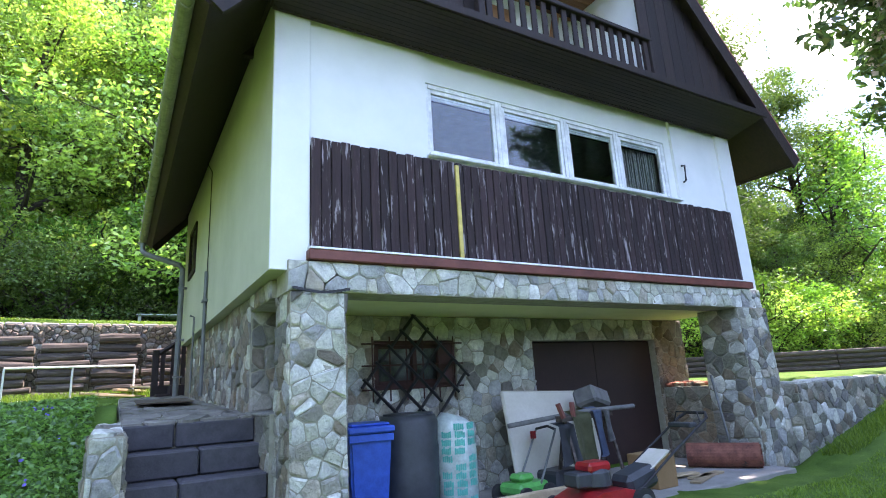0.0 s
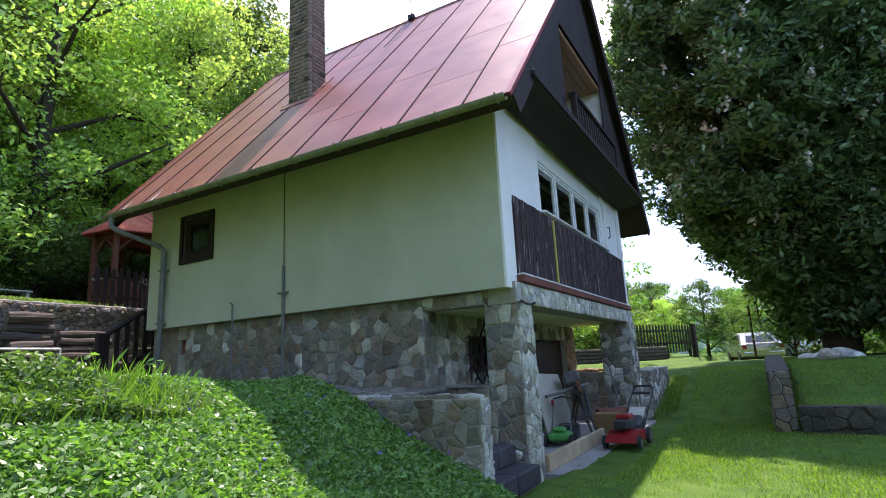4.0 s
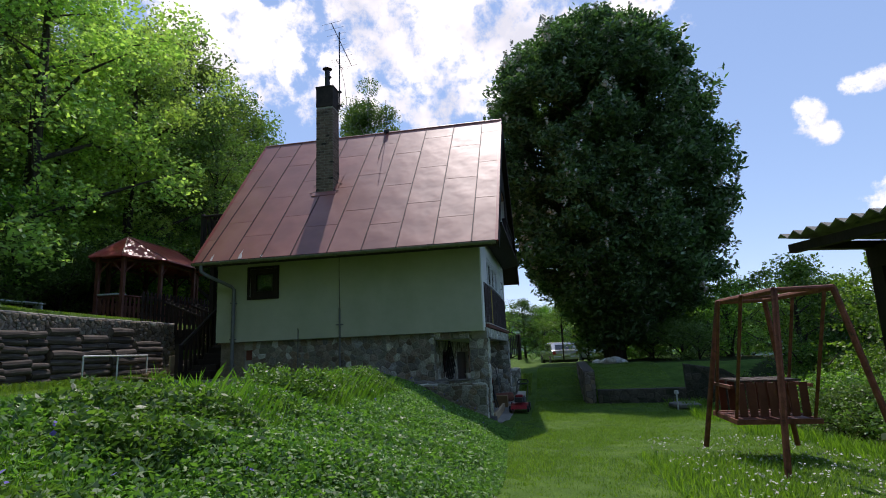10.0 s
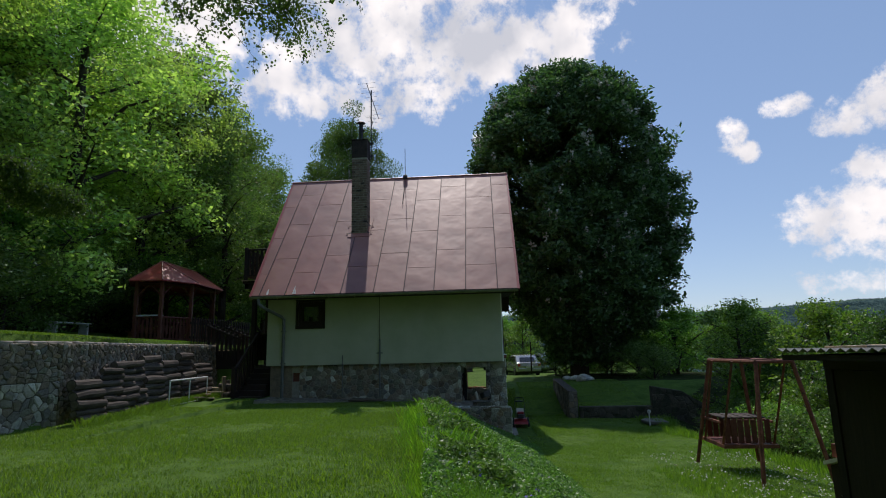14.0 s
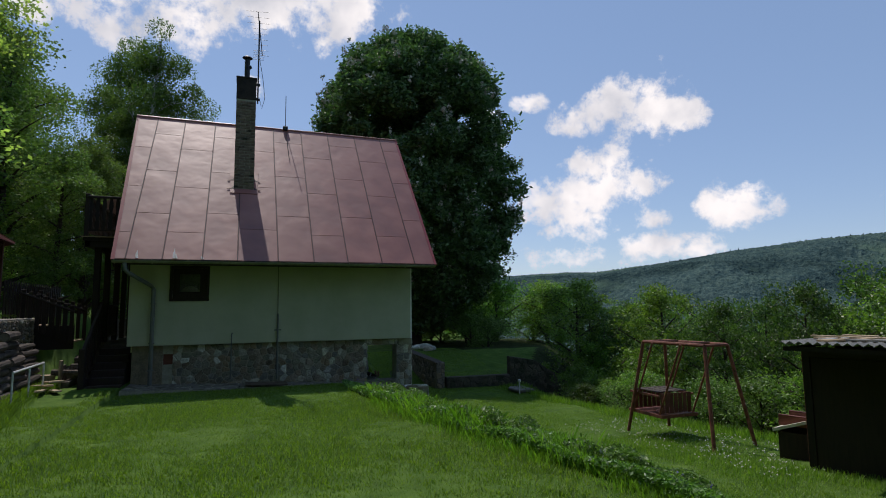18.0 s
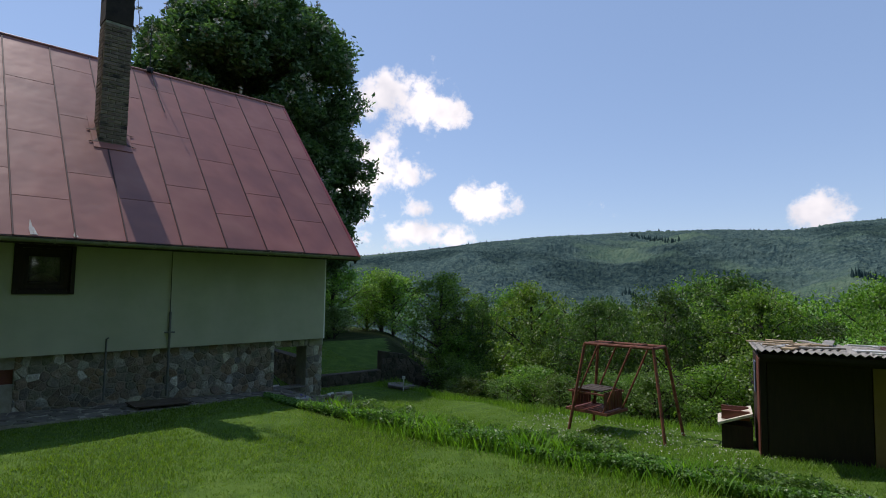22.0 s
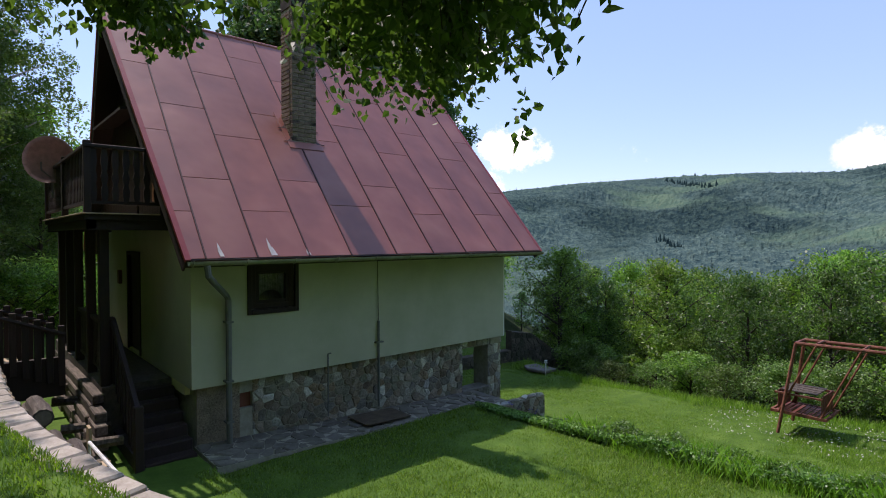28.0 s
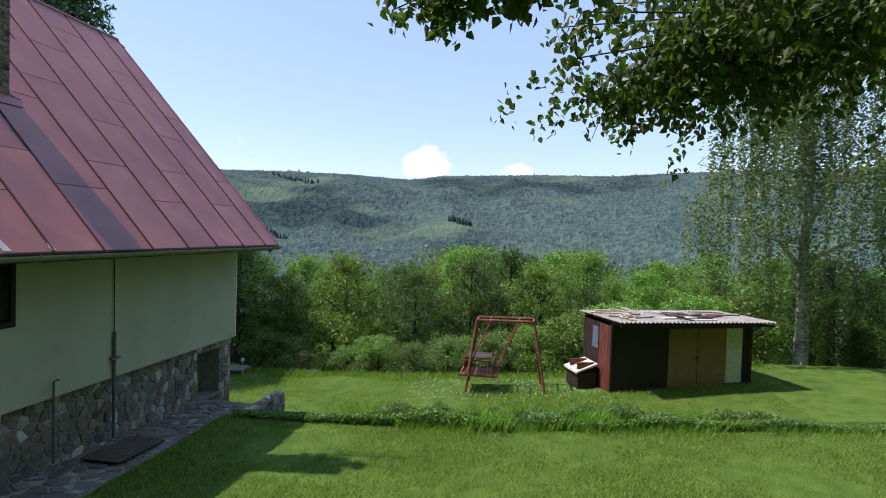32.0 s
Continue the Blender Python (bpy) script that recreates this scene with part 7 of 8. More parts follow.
def mower(loc, rz):
    m = thing("lawn_mower", loc, rz, "red petrol lawn mower with black handlebar and grass bag", "lawn mower")
    bm = bmesh.new()
    prof = [(-0.42, 0.12), (-0.36, 0.26), (-0.15, 0.32), (0.18, 0.32), (0.38, 0.24), (0.46, 0.12)]
    ring = [[bm.verts.new((x, y * (1.0 if z > 0.2 else 1.08), z * (1 if abs(y) < .2 else 0.82))) for x, z in prof] for y in (-0.26, -0.2, 0.2, 0.26)]
    for a, b in zip(ring, ring[1:]):
        for k in range(5):
            bm.faces.new((a[k], b[k], b[k + 1], a[k + 1]))
    bm.faces.new(ring[0])
    bm.faces.new(ring[-1][::-1])
    bm.faces.new([r[0] for r in ring] )
    bmesh.ops.recalc_face_normals(bm, faces=bm.faces)
    part("deck", bm, "red_plastic", m, "glossy red deck")
    part("engine", bar([(0.05, 0, 0.3), (0.05, 0, 0.42), (0.05, 0, 0.47)], [0.18, 0.17, 0.12], 18), "dark_plastic", m)
    part("engine_cowl", boxes(((-0.1, -0.13, 0.42), (0.2, 0.13, 0.52)), bev=0.03), "red_plastic", m)
    part("air_box", boxes(((0.16, -0.12, 0.3), (0.36, 0.12, 0.44)), bev=0.02), "dark_plastic", m)
    for x, r in ((-0.32, 0.13), (0.36, 0.1)):
        for s in (-1, 1):
            w = part("wheel", bar([(x, s * 0.27, r), (x, s * 0.33, r)], r, 18), "rubber", m)
            part("hub", bar([(x, s * 0.325, r), (x, s * 0.34, r)], r * 0.55, 14), "grey_metal", w)
    for s in (-1, 1):
        part("handle_bar", bar([(-0.36, s * 0.2, 0.2), (-0.9, s * 0.2, 0.5), (-1.55, s * 0.2, 0.83)], 0.014, 7), "black_metal", m)
    part("grip", bar([(-1.55, -0.2, 0.83), (-1.62, -0.14, 0.88), (-1.62, 0.14, 0.88), (-1.55, 0.2, 0.83)], 0.018, 8), "rubber", m)
    part("lever", bar([(-1.45, -0.19, 0.79), (-1.46, -0.15, 0.9), (-1.46, 0.15, 0.9), (-1.45, 0.19, 0.79)], 0.009, 6), "black_metal", m)
    part("panel", boxes(((-1.42, -0.17, 0.74), (-1.3, 0.17, 0.79)), bev=0.01), "dark_plastic", m)
    bm = boxes(((-0.78, -0.16, 0.04), (-0.34, 0.16, 0.26)), bev=0.05)
    bm.transform(Matrix.Rotation(radians(14), 4, "Y"))
    part("grass_bag", bm, "dark_plastic", m)
    bm = boxes(((-1.05, -0.15, -0.012), (-0.6, 0.15, 0.012)), bev=0.006)
    bm.transform(Matrix.Translation((0, 0, 0.06)) @ Matrix.Rotation(radians(27), 4, "Y"))
    part("bag_flap", bm, "cream_panel", m, "pale sheet lying on the bag")


mower((2.78, -0.6, 0.02), 178)
bpy.data.objects["lawn_mower"].scale = (0.88, 0.82, 0.88)


def trimmer(loc):
    t = thing("electric_mower", loc, 188, "small green electric mower with an orange-tipped steel handle", "lawn mower")
    part("hood", boxes(((-0.24, -0.17, 0.08), (0.2, 0.17, 0.2)), ((-0.1, -0.1, 0.2), (0.12, 0.1, 0.28)), bev=0.035), "green_plastic", t)
    for x in (-0.18, 0.16):
        for s in (-1, 1):
            part("wheel", bar([(x, s * 0.18, 0.09), (x, s * 0.22, 0.09)], 0.09, 14), "rubber", t)
    for s in (-1, 1):
        part("handle_tube", bar([(-0.1, s * 0.15, 0.16), (-0.42, s * 0.14, 0.68)], 0.012, 7), "grey_metal", t)
    part("crossbar", bar([(-0.42, -0.14, 0.68), (-0.45, 0, 0.71), (-0.42, 0.14, 0.68)], 0.014, 7), "rubber", t)
    part("clamp", boxes(((-0.4, -0.17, 0.58), (-0.35, -0.13, 0.66))), "red_plastic", t)
    part("crate", boxes(((-0.75, -0.12, 0.0), (-0.32, 0.2, 0.26)), bev=0.03), "dark_plastic", t)


trimmer((2.72, 0.42, 0.0))


def clothes():
    s = thing("saw_horse", (3.5, 0.3, 0.0), 12, "wooden sawhorse draped with work clothes and pipes", "sawhorse")
    part("beam", boxes(((-0.4, -0.04, 0.76), (0.6, 0.04, 0.82))), "log", s)
    for x in (-0.3, 0.52):
        for d in (-1, 1):
            part("leg", bar([(x, 0, 0.78), (x + 0.06 * d, d * 0.22, 0.0)], 0.022, 5), "log", s)
    part("prop", bar([(-0.38, -0.05, 0.8), (-0.42, -0.02, 0.95)], 0.03, 5), "red_wood", s)
    part("prop", bar([(-0.2, -0.05, 0.8), (-0.17, -0.02, 0.95)], 0.03, 5), "red_wood", s)
    p = alone("plastic_pipe", bar([(2.72, 0.6, 0.74), (3.6, 0.32, 0.84), (4.5, 0.42, 0.84)], 0.026, 12), "grey_cloth", "long grey plastic pipe lying over the sawhorse", "pipe")
    def drape(name, x0, x1, ztop, zlow, mat, label, bulge):
        bm = bmesh.new()
        nu, nv = 12, 12
        g = [[None] * (nv + 1) for _ in range(nu + 1)]
        for i in range(nu + 1):
            for j in range(nv + 1):
                u, v = i / nu, j / nv
                ang = v * 1.0
                y = -0.06 - 0.03 * math.sin(u * 9 + bulge) * v - 0.05 * v
                z = ztop - (ztop - zlow) * v + 0.02 * math.sin(u * 7 + bulge) * v
                xx = x0 + (x1 - x0) * u + 0.03 * (0.5 - u) * math.sin(v * 3.1)
                if j == 0:
                    y = 0.05
                g[i][j] = bm.verts.new((xx, y, z))
        for i in range(nu):
            for j in range(nv):
                bm.faces.new((g[i][j], g[i + 1][j], g[i + 1][j + 1], g[i][j + 1]))
        bmesh.ops.solidify(bm, geom=bm.faces[:], thickness=0.014)
        o = alone(name, bm, mat, label, "clothing", "", (3.5, 0.3, 0.0), "", True)
        o.rotation_euler = (0, 0, radians(12))
    drape("work_vest", -0.24, 0.12, 0.86, 0.26, "olive_cloth", "olive green work vest hanging over the sawhorse", 0.4)
    drape("work_trousers", 0.15, 0.34, 0.88, 0.36, "blue_cloth", "faded blue work trousers hanging over the sawhorse", 1.9)
    drape("rag", 0.36, 0.5, 0.86, 0.5, "grey_cloth", "grey rag hanging over the sawhorse", 3.0)
    drape("jacket", -0.5, -0.22, 0.76, 0.34, "dark_plastic", "black jacket hanging over the sawhorse", 5.0)
    box_ = alone("tool_case", boxes(((-0.22, -0.14, 0), (0.22, 0.14, 0.2)), bev=0.03), "grey_cloth", "grey case lying across the sawhorse", "case", "", (3.95, 0.52, 0.87))
    box_.rotation_euler = (radians(-18), radians(12), radians(20))


clothes()
lr = thing("lawn_roller", (5.8, 0.22, 0.0), -58, "heavy rusty lawn roller with a long handle", "lawn roller")
part("drum", bar([(-0.42, 0, 0.15), (0.4, 0, 0.15)], 0.15, 24), "rust", lr)
part("end_ring", bar([(0.4, 0, 0.15), (0.43, 0, 0.15)], 0.15, 24), "rust", lr)
for k in range(4):
    a = k * math.pi / 4
    part("spoke", bar([(0.435, -0.13 * math.cos(a), 0.15 - 0.13 * math.sin(a)), (0.435, 0.13 * math.cos(a), 0.15 + 0.13 * math.sin(a))], 0.012, 5), "rust", lr)
part("handle", bar([(0.1, 0.15, 0.25), (0.0, 0.25, 1.15)], 0.016, 7), "grey_metal", lr)
for k, (x, y, rz) in enumerate(((4.9, -0.1, 20), (5.1, 0.0, 5), (4.75, 0.15, -12))):
    o = alone("board_offcut", boxes(((-0.3, -0.06, 0), (0.3, 0.06, 0.025)), bev=0.004), "raw_wood", "wooden offcut lying on the terrace floor", "board", "", (x, y, 0.003 + 0.026 * (k == 2)), "offcuts on the terrace")
    o.rotation_euler = (0, 0, radians(rz))
crate = alone("cardboard_box", boxes(((-0.16, -0.2, 0), (0.16, 0.2, 0.34)), bev=0.008), "hardboard", "brown cardboard box beside the mower", "box", "", (4.25, 0.05, 0.0))
mat_ = alone("door_mat", boxes(((-0.32, -0.5, 0), (0.32, 0.5, 0.02)), bev=0.004), "soil", "dark brown mat on the flagstone path", "mat", "", (-0.45, 3.9, 1.2))
mat_.rotation_euler = (radians(2.3), 0, 0)
# ---------------------------------------------------------------- trees


def grow(height, spread, clear, rng, limbs=9, lean=0.0):
    """A trunk with limbs and twigs: bars to draw, and the twig ends that carry leaves."""
    bars, ends = [], []
    base_r = height * 0.017 + 0.03
    trunk = [Vector((0, 0, -0.3))]
    for k in range(1, 6):
        f = k / 5
        trunk.append(Vector((lean * f * f * height + rng.uniform(-.02, .02) * height * f, rng.uniform(-.02, .02) * height * f, height * 0.92 * f)))
    bars.append((trunk, [base_r * (1 - 0.85 * k / 5) + 0.015 for k in range(6)]))
    for i in range(limbs):
        f = clear + (0.97 - clear) * (i + rng.uniform(0, .8)) / limbs
        k = min(int(f * 5), 4)
        p = trunk[k].lerp(trunk[k + 1], f * 5 - k)
        a = i * 2.4 + rng.uniform(-.5, .5)
        width = spread * (math.sin(math.pi * min(1, (f - clear) / (1 - clear) * 0.8 + 0.22)) ** 0.7)
        rise = rng.uniform(0.15, 0.6) * width + 0.3
        q = p + Vector((math.cos(a) * width, math.sin(a) * width, rise))
        m = p.lerp(q, 0.5) + Vector((0, 0, rng.uniform(0.0, 0.15) * width))
        r = base_r * (1 - f) * 0.5 + 0.02
        bars.append(([p, m, q], [r, r * 0.6, 0.012]))
        for j in range(7):
            t = 0.35 + 0.65 * j / 6
            s = (p.lerp(m, t * 2) if t < 0.5 else m.lerp(q, t * 2 - 1))
            e = s + Vector((rng.uniform(-1, 1), rng.uniform(-1, 1), rng.uniform(-.5, .8))) * width * 0.38
            ends.append(e)
            if j % 3 == 0:
                bars.append(([s, e], [0.02, 0.006]))
    ends.append(trunk[-1] + Vector((0, 0, height * 0.04)))
    return bars, ends


def tree_meshes(name, seed, height, spread, clear, leaves, size, mat, limbs=9, clump=0.75, bark="bark", droop=0.0, strands=0):
    rng, nr = random.Random(seed), np.random.default_rng(seed)
    bars, ends = grow(height, spread, clear, rng, limbs)
    bm = bmesh.new()
    for pts, r in bars:
        tube(bm, pts, r, 7 if r[0] > 0.06 else 4, False)
    trunk = mesh_of(bm, name + "_trunk")
    trunk.materials.append(MAT[bark])
    ends = np.array([tuple(e) for e in ends])
    weight = nr.uniform(0.3, 1.0, len(ends))
    pick = nr.choice(len(ends), leaves, p=weight / weight.sum())
    off = nr.normal(size=(leaves, 3))
    off /= np.linalg.norm(off, axis=1)[:, None]
    off *= nr.uniform(0.25, 1, leaves)[:, None] ** 0.5 * clump * (0.6 + 0.8 * nr.uniform(size=len(ends))[pick])[:, None]
    off[:, 2] *= 0.65
    pos = ends[pick] + off
    if strands:
        which = nr.choice(len(ends), strands)
        extra = []
        for w in which:
            start = ends[w] + nr.normal(0, clump * 0.5, 3)
            ln = nr.uniform(0.8, 2.4) * droop
            n = int(ln / (size * 0.32)) + 1
            tt = np.linspace(0, 1, n)[:, None]
            extra.append(start + np.array([nr.normal(0, .1), nr.normal(0, .1), -ln]) * tt + nr.normal(0, size * 0.45, (n, 3)))
        pos = np.concatenate([pos, *extra])
    crown = leaf_cards(pos, size, nr, mat, name + "_crown", droop=0.3 if droop else 0.1)
    return trunk, crown


def plant(kind, meshes, x, y, rz, s, label, category="tree", group="", sink=0.0, z=None, sz=1.0):
    zz = float(ground_z(x, y)) if z is None else z
    e = thing(kind, (x, y, zz - sink), rz, label, category, group)
    e.scale = (s, s, s * sz)
    t, c = meshes
    part("trunk", t, None, e)
    part("crown", c, None, e)
    return e


KINDS = [tree_meshes("beech", 11, 15, 4.0, 0.06, 24000, 0.175, "leaf_forest", 18, 1.1),
         tree_meshes("hornbeam", 12, 13, 3.7, 0.04, 24000, 0.165, "leaf_fresh", 18, 1.05),
         tree_meshes("ash", 13, 17, 3.8, 0.08, 22000, 0.185, "leaf_dark", 18, 1.1),
         tree_meshes("hazel", 14, 6, 2.3, 0.05, 15000, 0.115, "leaf_scrub", 19, 0.55),
         tree_meshes("plum", 15, 6.5, 2.2, 0.16, 11000, 0.115, "leaf_scrub", 18, 0.5),
         tree_meshes("alder", 16, 7, 2.6, 0.1, 14000, 0.125, "leaf_scrub_dark", 17, 0.6)]
LABELS = ["tall leafy beech on the wooded slope", "fresh light-green hornbeam at the wood's edge", "dark tall ash in the wood", "light-green hazel bush below the lawn", "leafy young plum tree below the lawn", "dark green alder below the lawn"]
NAMES = ["beech_tree", "hornbeam_tree", "ash_tree", "hazel_bush", "plum_tree", "alder_tree"]
BIRCH = tree_meshes("birch", 21, 17, 3.2, 0.08, 46000, 0.125, "leaf_birch", 17, 1.0, "birch_bark", 1.2, 260)


def scatter():
    rng = random.Random(31)
    # wooded slope behind the garden
    rows = [(14.3, -15, 46, 2.5), (18.5, -18, 50, 3.6), (23.5, -20, 56, 4.2), (30, -24, 64, 6.0)]
    for i, (y, x0, x1, gap) in enumerate(rows):
        x = x0
        while x < x1:
            yy = y + rng.uniform(-1.5, 1.5) + (2.0 if -2 < x < 7 and i == 0 else 0) + (2.6 if -14 < x <= -2 and i == 0 else 0)
            if i == 0:
                k = rng.choice([1, 1, 0]) if x < 8 else rng.choice([2, 0, 2])
            else:
                k = rng.choice([0, 1, 2, 0, 2])
            if x > 8:
                yy += min(6, (x - 8) * 0.35)
            s = rng.uniform(0.72, 1.05) * (1.0 if i < 2 else 1.15)
            plant(NAMES[k], KINDS[k], x, yy, rng.uniform(0, 360), s, LABELS[k], "tree", "trees of the wooded slope", 0.1, None, rng.uniform(0.9, 1.15))
            x += gap * rng.uniform(0.75, 1.25)
    # scrub along the edge of the lower lawn: the tops keep to one height as the ground falls
    tall = [0, 0, 0, 6.0, 6.5, 7.0]
    for y, gap, lo, hi in ((-8.3, 4.5, 0.8, 2.0), (-9.8, 2.3, 1.6, 4.2), (-12.2, 2.2, 2.2, 4.5), (-15.2, 2.6, 2.2, 4.3), (-19.5, 3.2, 2.0, 4.2), (-26, 4.0, 1.5, 4.2)):
        x = -34 if y < -12 else -26
        while x < (4.6 if y > -9 else 9.5):
            yy = y + rng.uniform(-0.7, 0.7) - max(0, -7 - x) * 0.16
            k = rng.choice([3, 4, 5, 5, 4])
            top = rng.uniform(lo, hi) - (0.8 if x > 6 else 0)
            s, slim = max(0.3, (top - float(ground_z(x, yy))) / tall[k]), rng.uniform(1.1, 1.5)
            plant(NAMES[k], KINDS[k], x, yy, rng.uniform(0, 360), s / slim, LABELS[k], "tree", "scrub below the lawn", 0.1, None, slim)
            x += gap * rng.uniform(0.7, 1.3)
    plant(NAMES[4], KINDS[4], 4.9, -8.9, 80, 0.82, "young plum tree standing clear at the lawn's edge", "tree", "scrub below the lawn", 0.1)
    # east end beyond the parked cars
    for i in range(34):
        x, y = rng.uniform(27, 48), rng.uniform(-16, 14)
        k = rng.choice([2, 5, 4, 3])
        tall_k = 17 if k == 2 else tall[k]
        # low along the drive, taller towards the wood
        top = (4.2 + 0.12 * (x - 27)) * rng.uniform(0.75, 1.1) if y < 0.3 * x - 2 else rng.uniform(8, 12)
        s = top / tall_k
        plant(NAMES[k], KINDS[k], x, y, rng.uniform(0, 360), s, LABELS[k].replace("below the lawn", "beyond the drive"), "tree", "trees beyond the drive", 0.1)


scatter()
# trees added out of view to dim the sky light on the west side
wr = random.Random(83)
for k in range(15):
    q = (2, 0, 2)[k % 3]
    plant(NAMES[q], KINDS[q], -21.5 - wr.uniform(0, 4), -5 + k * 1.6, wr.uniform(0, 360), wr.uniform(0.9, 1.25), "unseen leafy tree added to block sky light from the west", "tree", "trees west of the garden", 0.1)
for k, (x, y, s) in enumerate(((9.6, 11.2, 0.42), (11.8, 10.8, 0.5), (14.2, 11.4, 0.55), (16.8, 11.0, 0.5), (8.2, 12.6, 0.6))):
    plant(NAMES[2], KINDS[2], x, y, 77 * k, s, "low dark leafy tree behind the log wall", "tree", "trees behind the log wall", 0.1)
for k, (x, y, s) in enumerate(((15.6, 7.6, 0.34), (18.2, 7.4, 0.38), (20.6, 6.9, 0.36), (23, 7.6, 0.42))):
    plant(NAMES[2], KINDS[2], x, y, 60 * k, s, "low dark tree beneath the birches", "tree", "trees beneath the birches", 0.1)
for k, (x, y, s) in enumerate(((27, 5.2, 0.33), (30, 2.6, 0.3), (31, 8.5, 0.75), (24.5, 7.4, 0.5), (26.4, 8.3, 0.85))):
    plant(NAMES[2 - k % 2], KINDS[2 - k % 2], x, y, 50 * k, s, "leafy green tree beyond the drive", "tree", "trees beyond the drive", 0.1)
for x, y, s, rz, slim in ((19.6, 9.2, 0.72, 200, 1.05), (19.0, 10.6, 0.8, 310, 1.0), (20.6, 9.7, 0.94, 20, 1.21), (25.5, 11.8, 1.0, 140, 1.15)):
    plant("birch_tree", BIRCH, x, y, rz, s, "tall slender birch with hanging twigs behind the house", "tree", "birches", 0.1, None, slim)


def chestnut():
    nr, rng = np.random.default_rng(77), random.Random(77)
    height = 17.8
    bars, ends = grow(height, 4.4, 0.17, rng, 34)
    bm = bmesh.new()
    for pts, r in bars:
        tube(bm, pts, [q * 1.5 for q in r], 8 if r[0] > 0.1 else 4, False)
    trunk = mesh_of(bm, "chestnut_trunk")
    trunk.materials.append(MAT["bark"])
    # clumps of foliage over an egg-shaped crown with lobes, and more inside it
    n = 880
    h = nr.uniform(0.05, 1.0, n)
    ang = nr.uniform(0, 2 * np.pi, n)
    prof = np.interp(h, [0.0, 0.1, 0.19, 0.27, 0.37, 0.55, 0.7, 0.83, 0.93, 1.0], [0.08, 0.20, 0.54, 0.78, 0.86, 0.92, 0.95, 0.79, 0.54, 0.20])
    # the side towards the valley hangs lower
    wide = np.interp(h, [0.0, 0.1, 0.19, 0.27, 0.37, 0.55], [0.2, 0.5, 0.86, 0.93, 0.96, 0.95])
    south = np.clip(-1.3 * np.sin(ang + radians(35)), 0, 1) * (h < 0.55)
    prof = prof + np.clip(wide - prof, 0, 1) * south
    lobe = 1 + 0.05 * np.sin(3 * ang + 5 * h) + 0.07 * np.sin(5 * ang - 11 * h + 1) + 0.06 * np.sin(9 * ang + 17 * h)
    rad = 5.25 * prof * lobe * np.where(nr.uniform(0, 1, n) < 0.64, nr.uniform(0.84, 1.03, n), nr.uniform(0.15, 0.8, n))
    centre = np.stack([rad * np.cos(ang), rad * np.sin(ang), 0.4 + h * (height - 0.65)], 1)
    pos = []
    for c in centre:
        k = rng.randint(60, 90)
        o = nr.normal(size=(k, 3))
        o /= np.linalg.norm(o, axis=1)[:, None]
        pos.append(c + o * (nr.uniform(0.25, 1, (k, 1)) ** 0.5) * (0.95, 0.95, 0.62) * rng.uniform(0.65, 1.2))
    pos = np.concatenate(pos)
    pos = pos[pos[:, 2] > 0.25]
    # each leaf: five fingers round one stalk
    fan = np.repeat(pos, 5, 0) + nr.normal(0, 0.12, (len(pos) * 5, 3))
    crown = leaf_cards(fan, 0.25, nr, "leaf_chestnut", "chestnut_crown", droop=0.35, aspect=0.42)
    e = thing("chestnut_tree", (14.8, -4.6, float(ground_z(14.8, -4.6)) - 0.1), 35, "huge dark horse chestnut with white blossom candles", "tree")
    part("trunk", trunk, None, e)
    part("crown", crown, None, e)
    edge = np.flatnonzero(np.hypot(centre[:, 0], centre[:, 1]) > 4.3 * prof)
    pick = nr.choice(edge, 560)
    swing = ang[pick] + nr.normal(0, 0.5, 560)
    outer = centre[pick] + np.stack([np.cos(swing), np.sin(swing), nr.uniform(-0.3, 0.4, 560)], 1) * nr.uniform(0.55, 0.85, (560, 1))
    q = np.repeat(outer, 14, 0) + nr.normal(0, 1, (560 * 14, 3)) * (0.05, 0.05, 0.11) + (0, 0, 0.35)
    part("blossom", leaf_cards(q, 0.125, nr, "blossom", "chestnut_blossom", aspect=0.9), None, e, "white upright blossom candles")


chestnut()
# ---------------------------------------------------------------- low growth


def bank_edges(x):
    yt = ramp(x, [-30, -16, -13, -11.6, -10, -9.2, -8.2, -7.3, -5.5, -2.7, -1], [-5.5, 0.05, 0.72, 0.95, 1.1, 1.2, 1.4, 1.55, 1.8, 2.05, 2.05])
    yb = ramp(x, [-30, -13, -10, -7, -3.7, -2, -0.97], [-8.5, -1.6, -0.9, -0.88, -0.65, -0.68, -0.6])
    return yt, yb


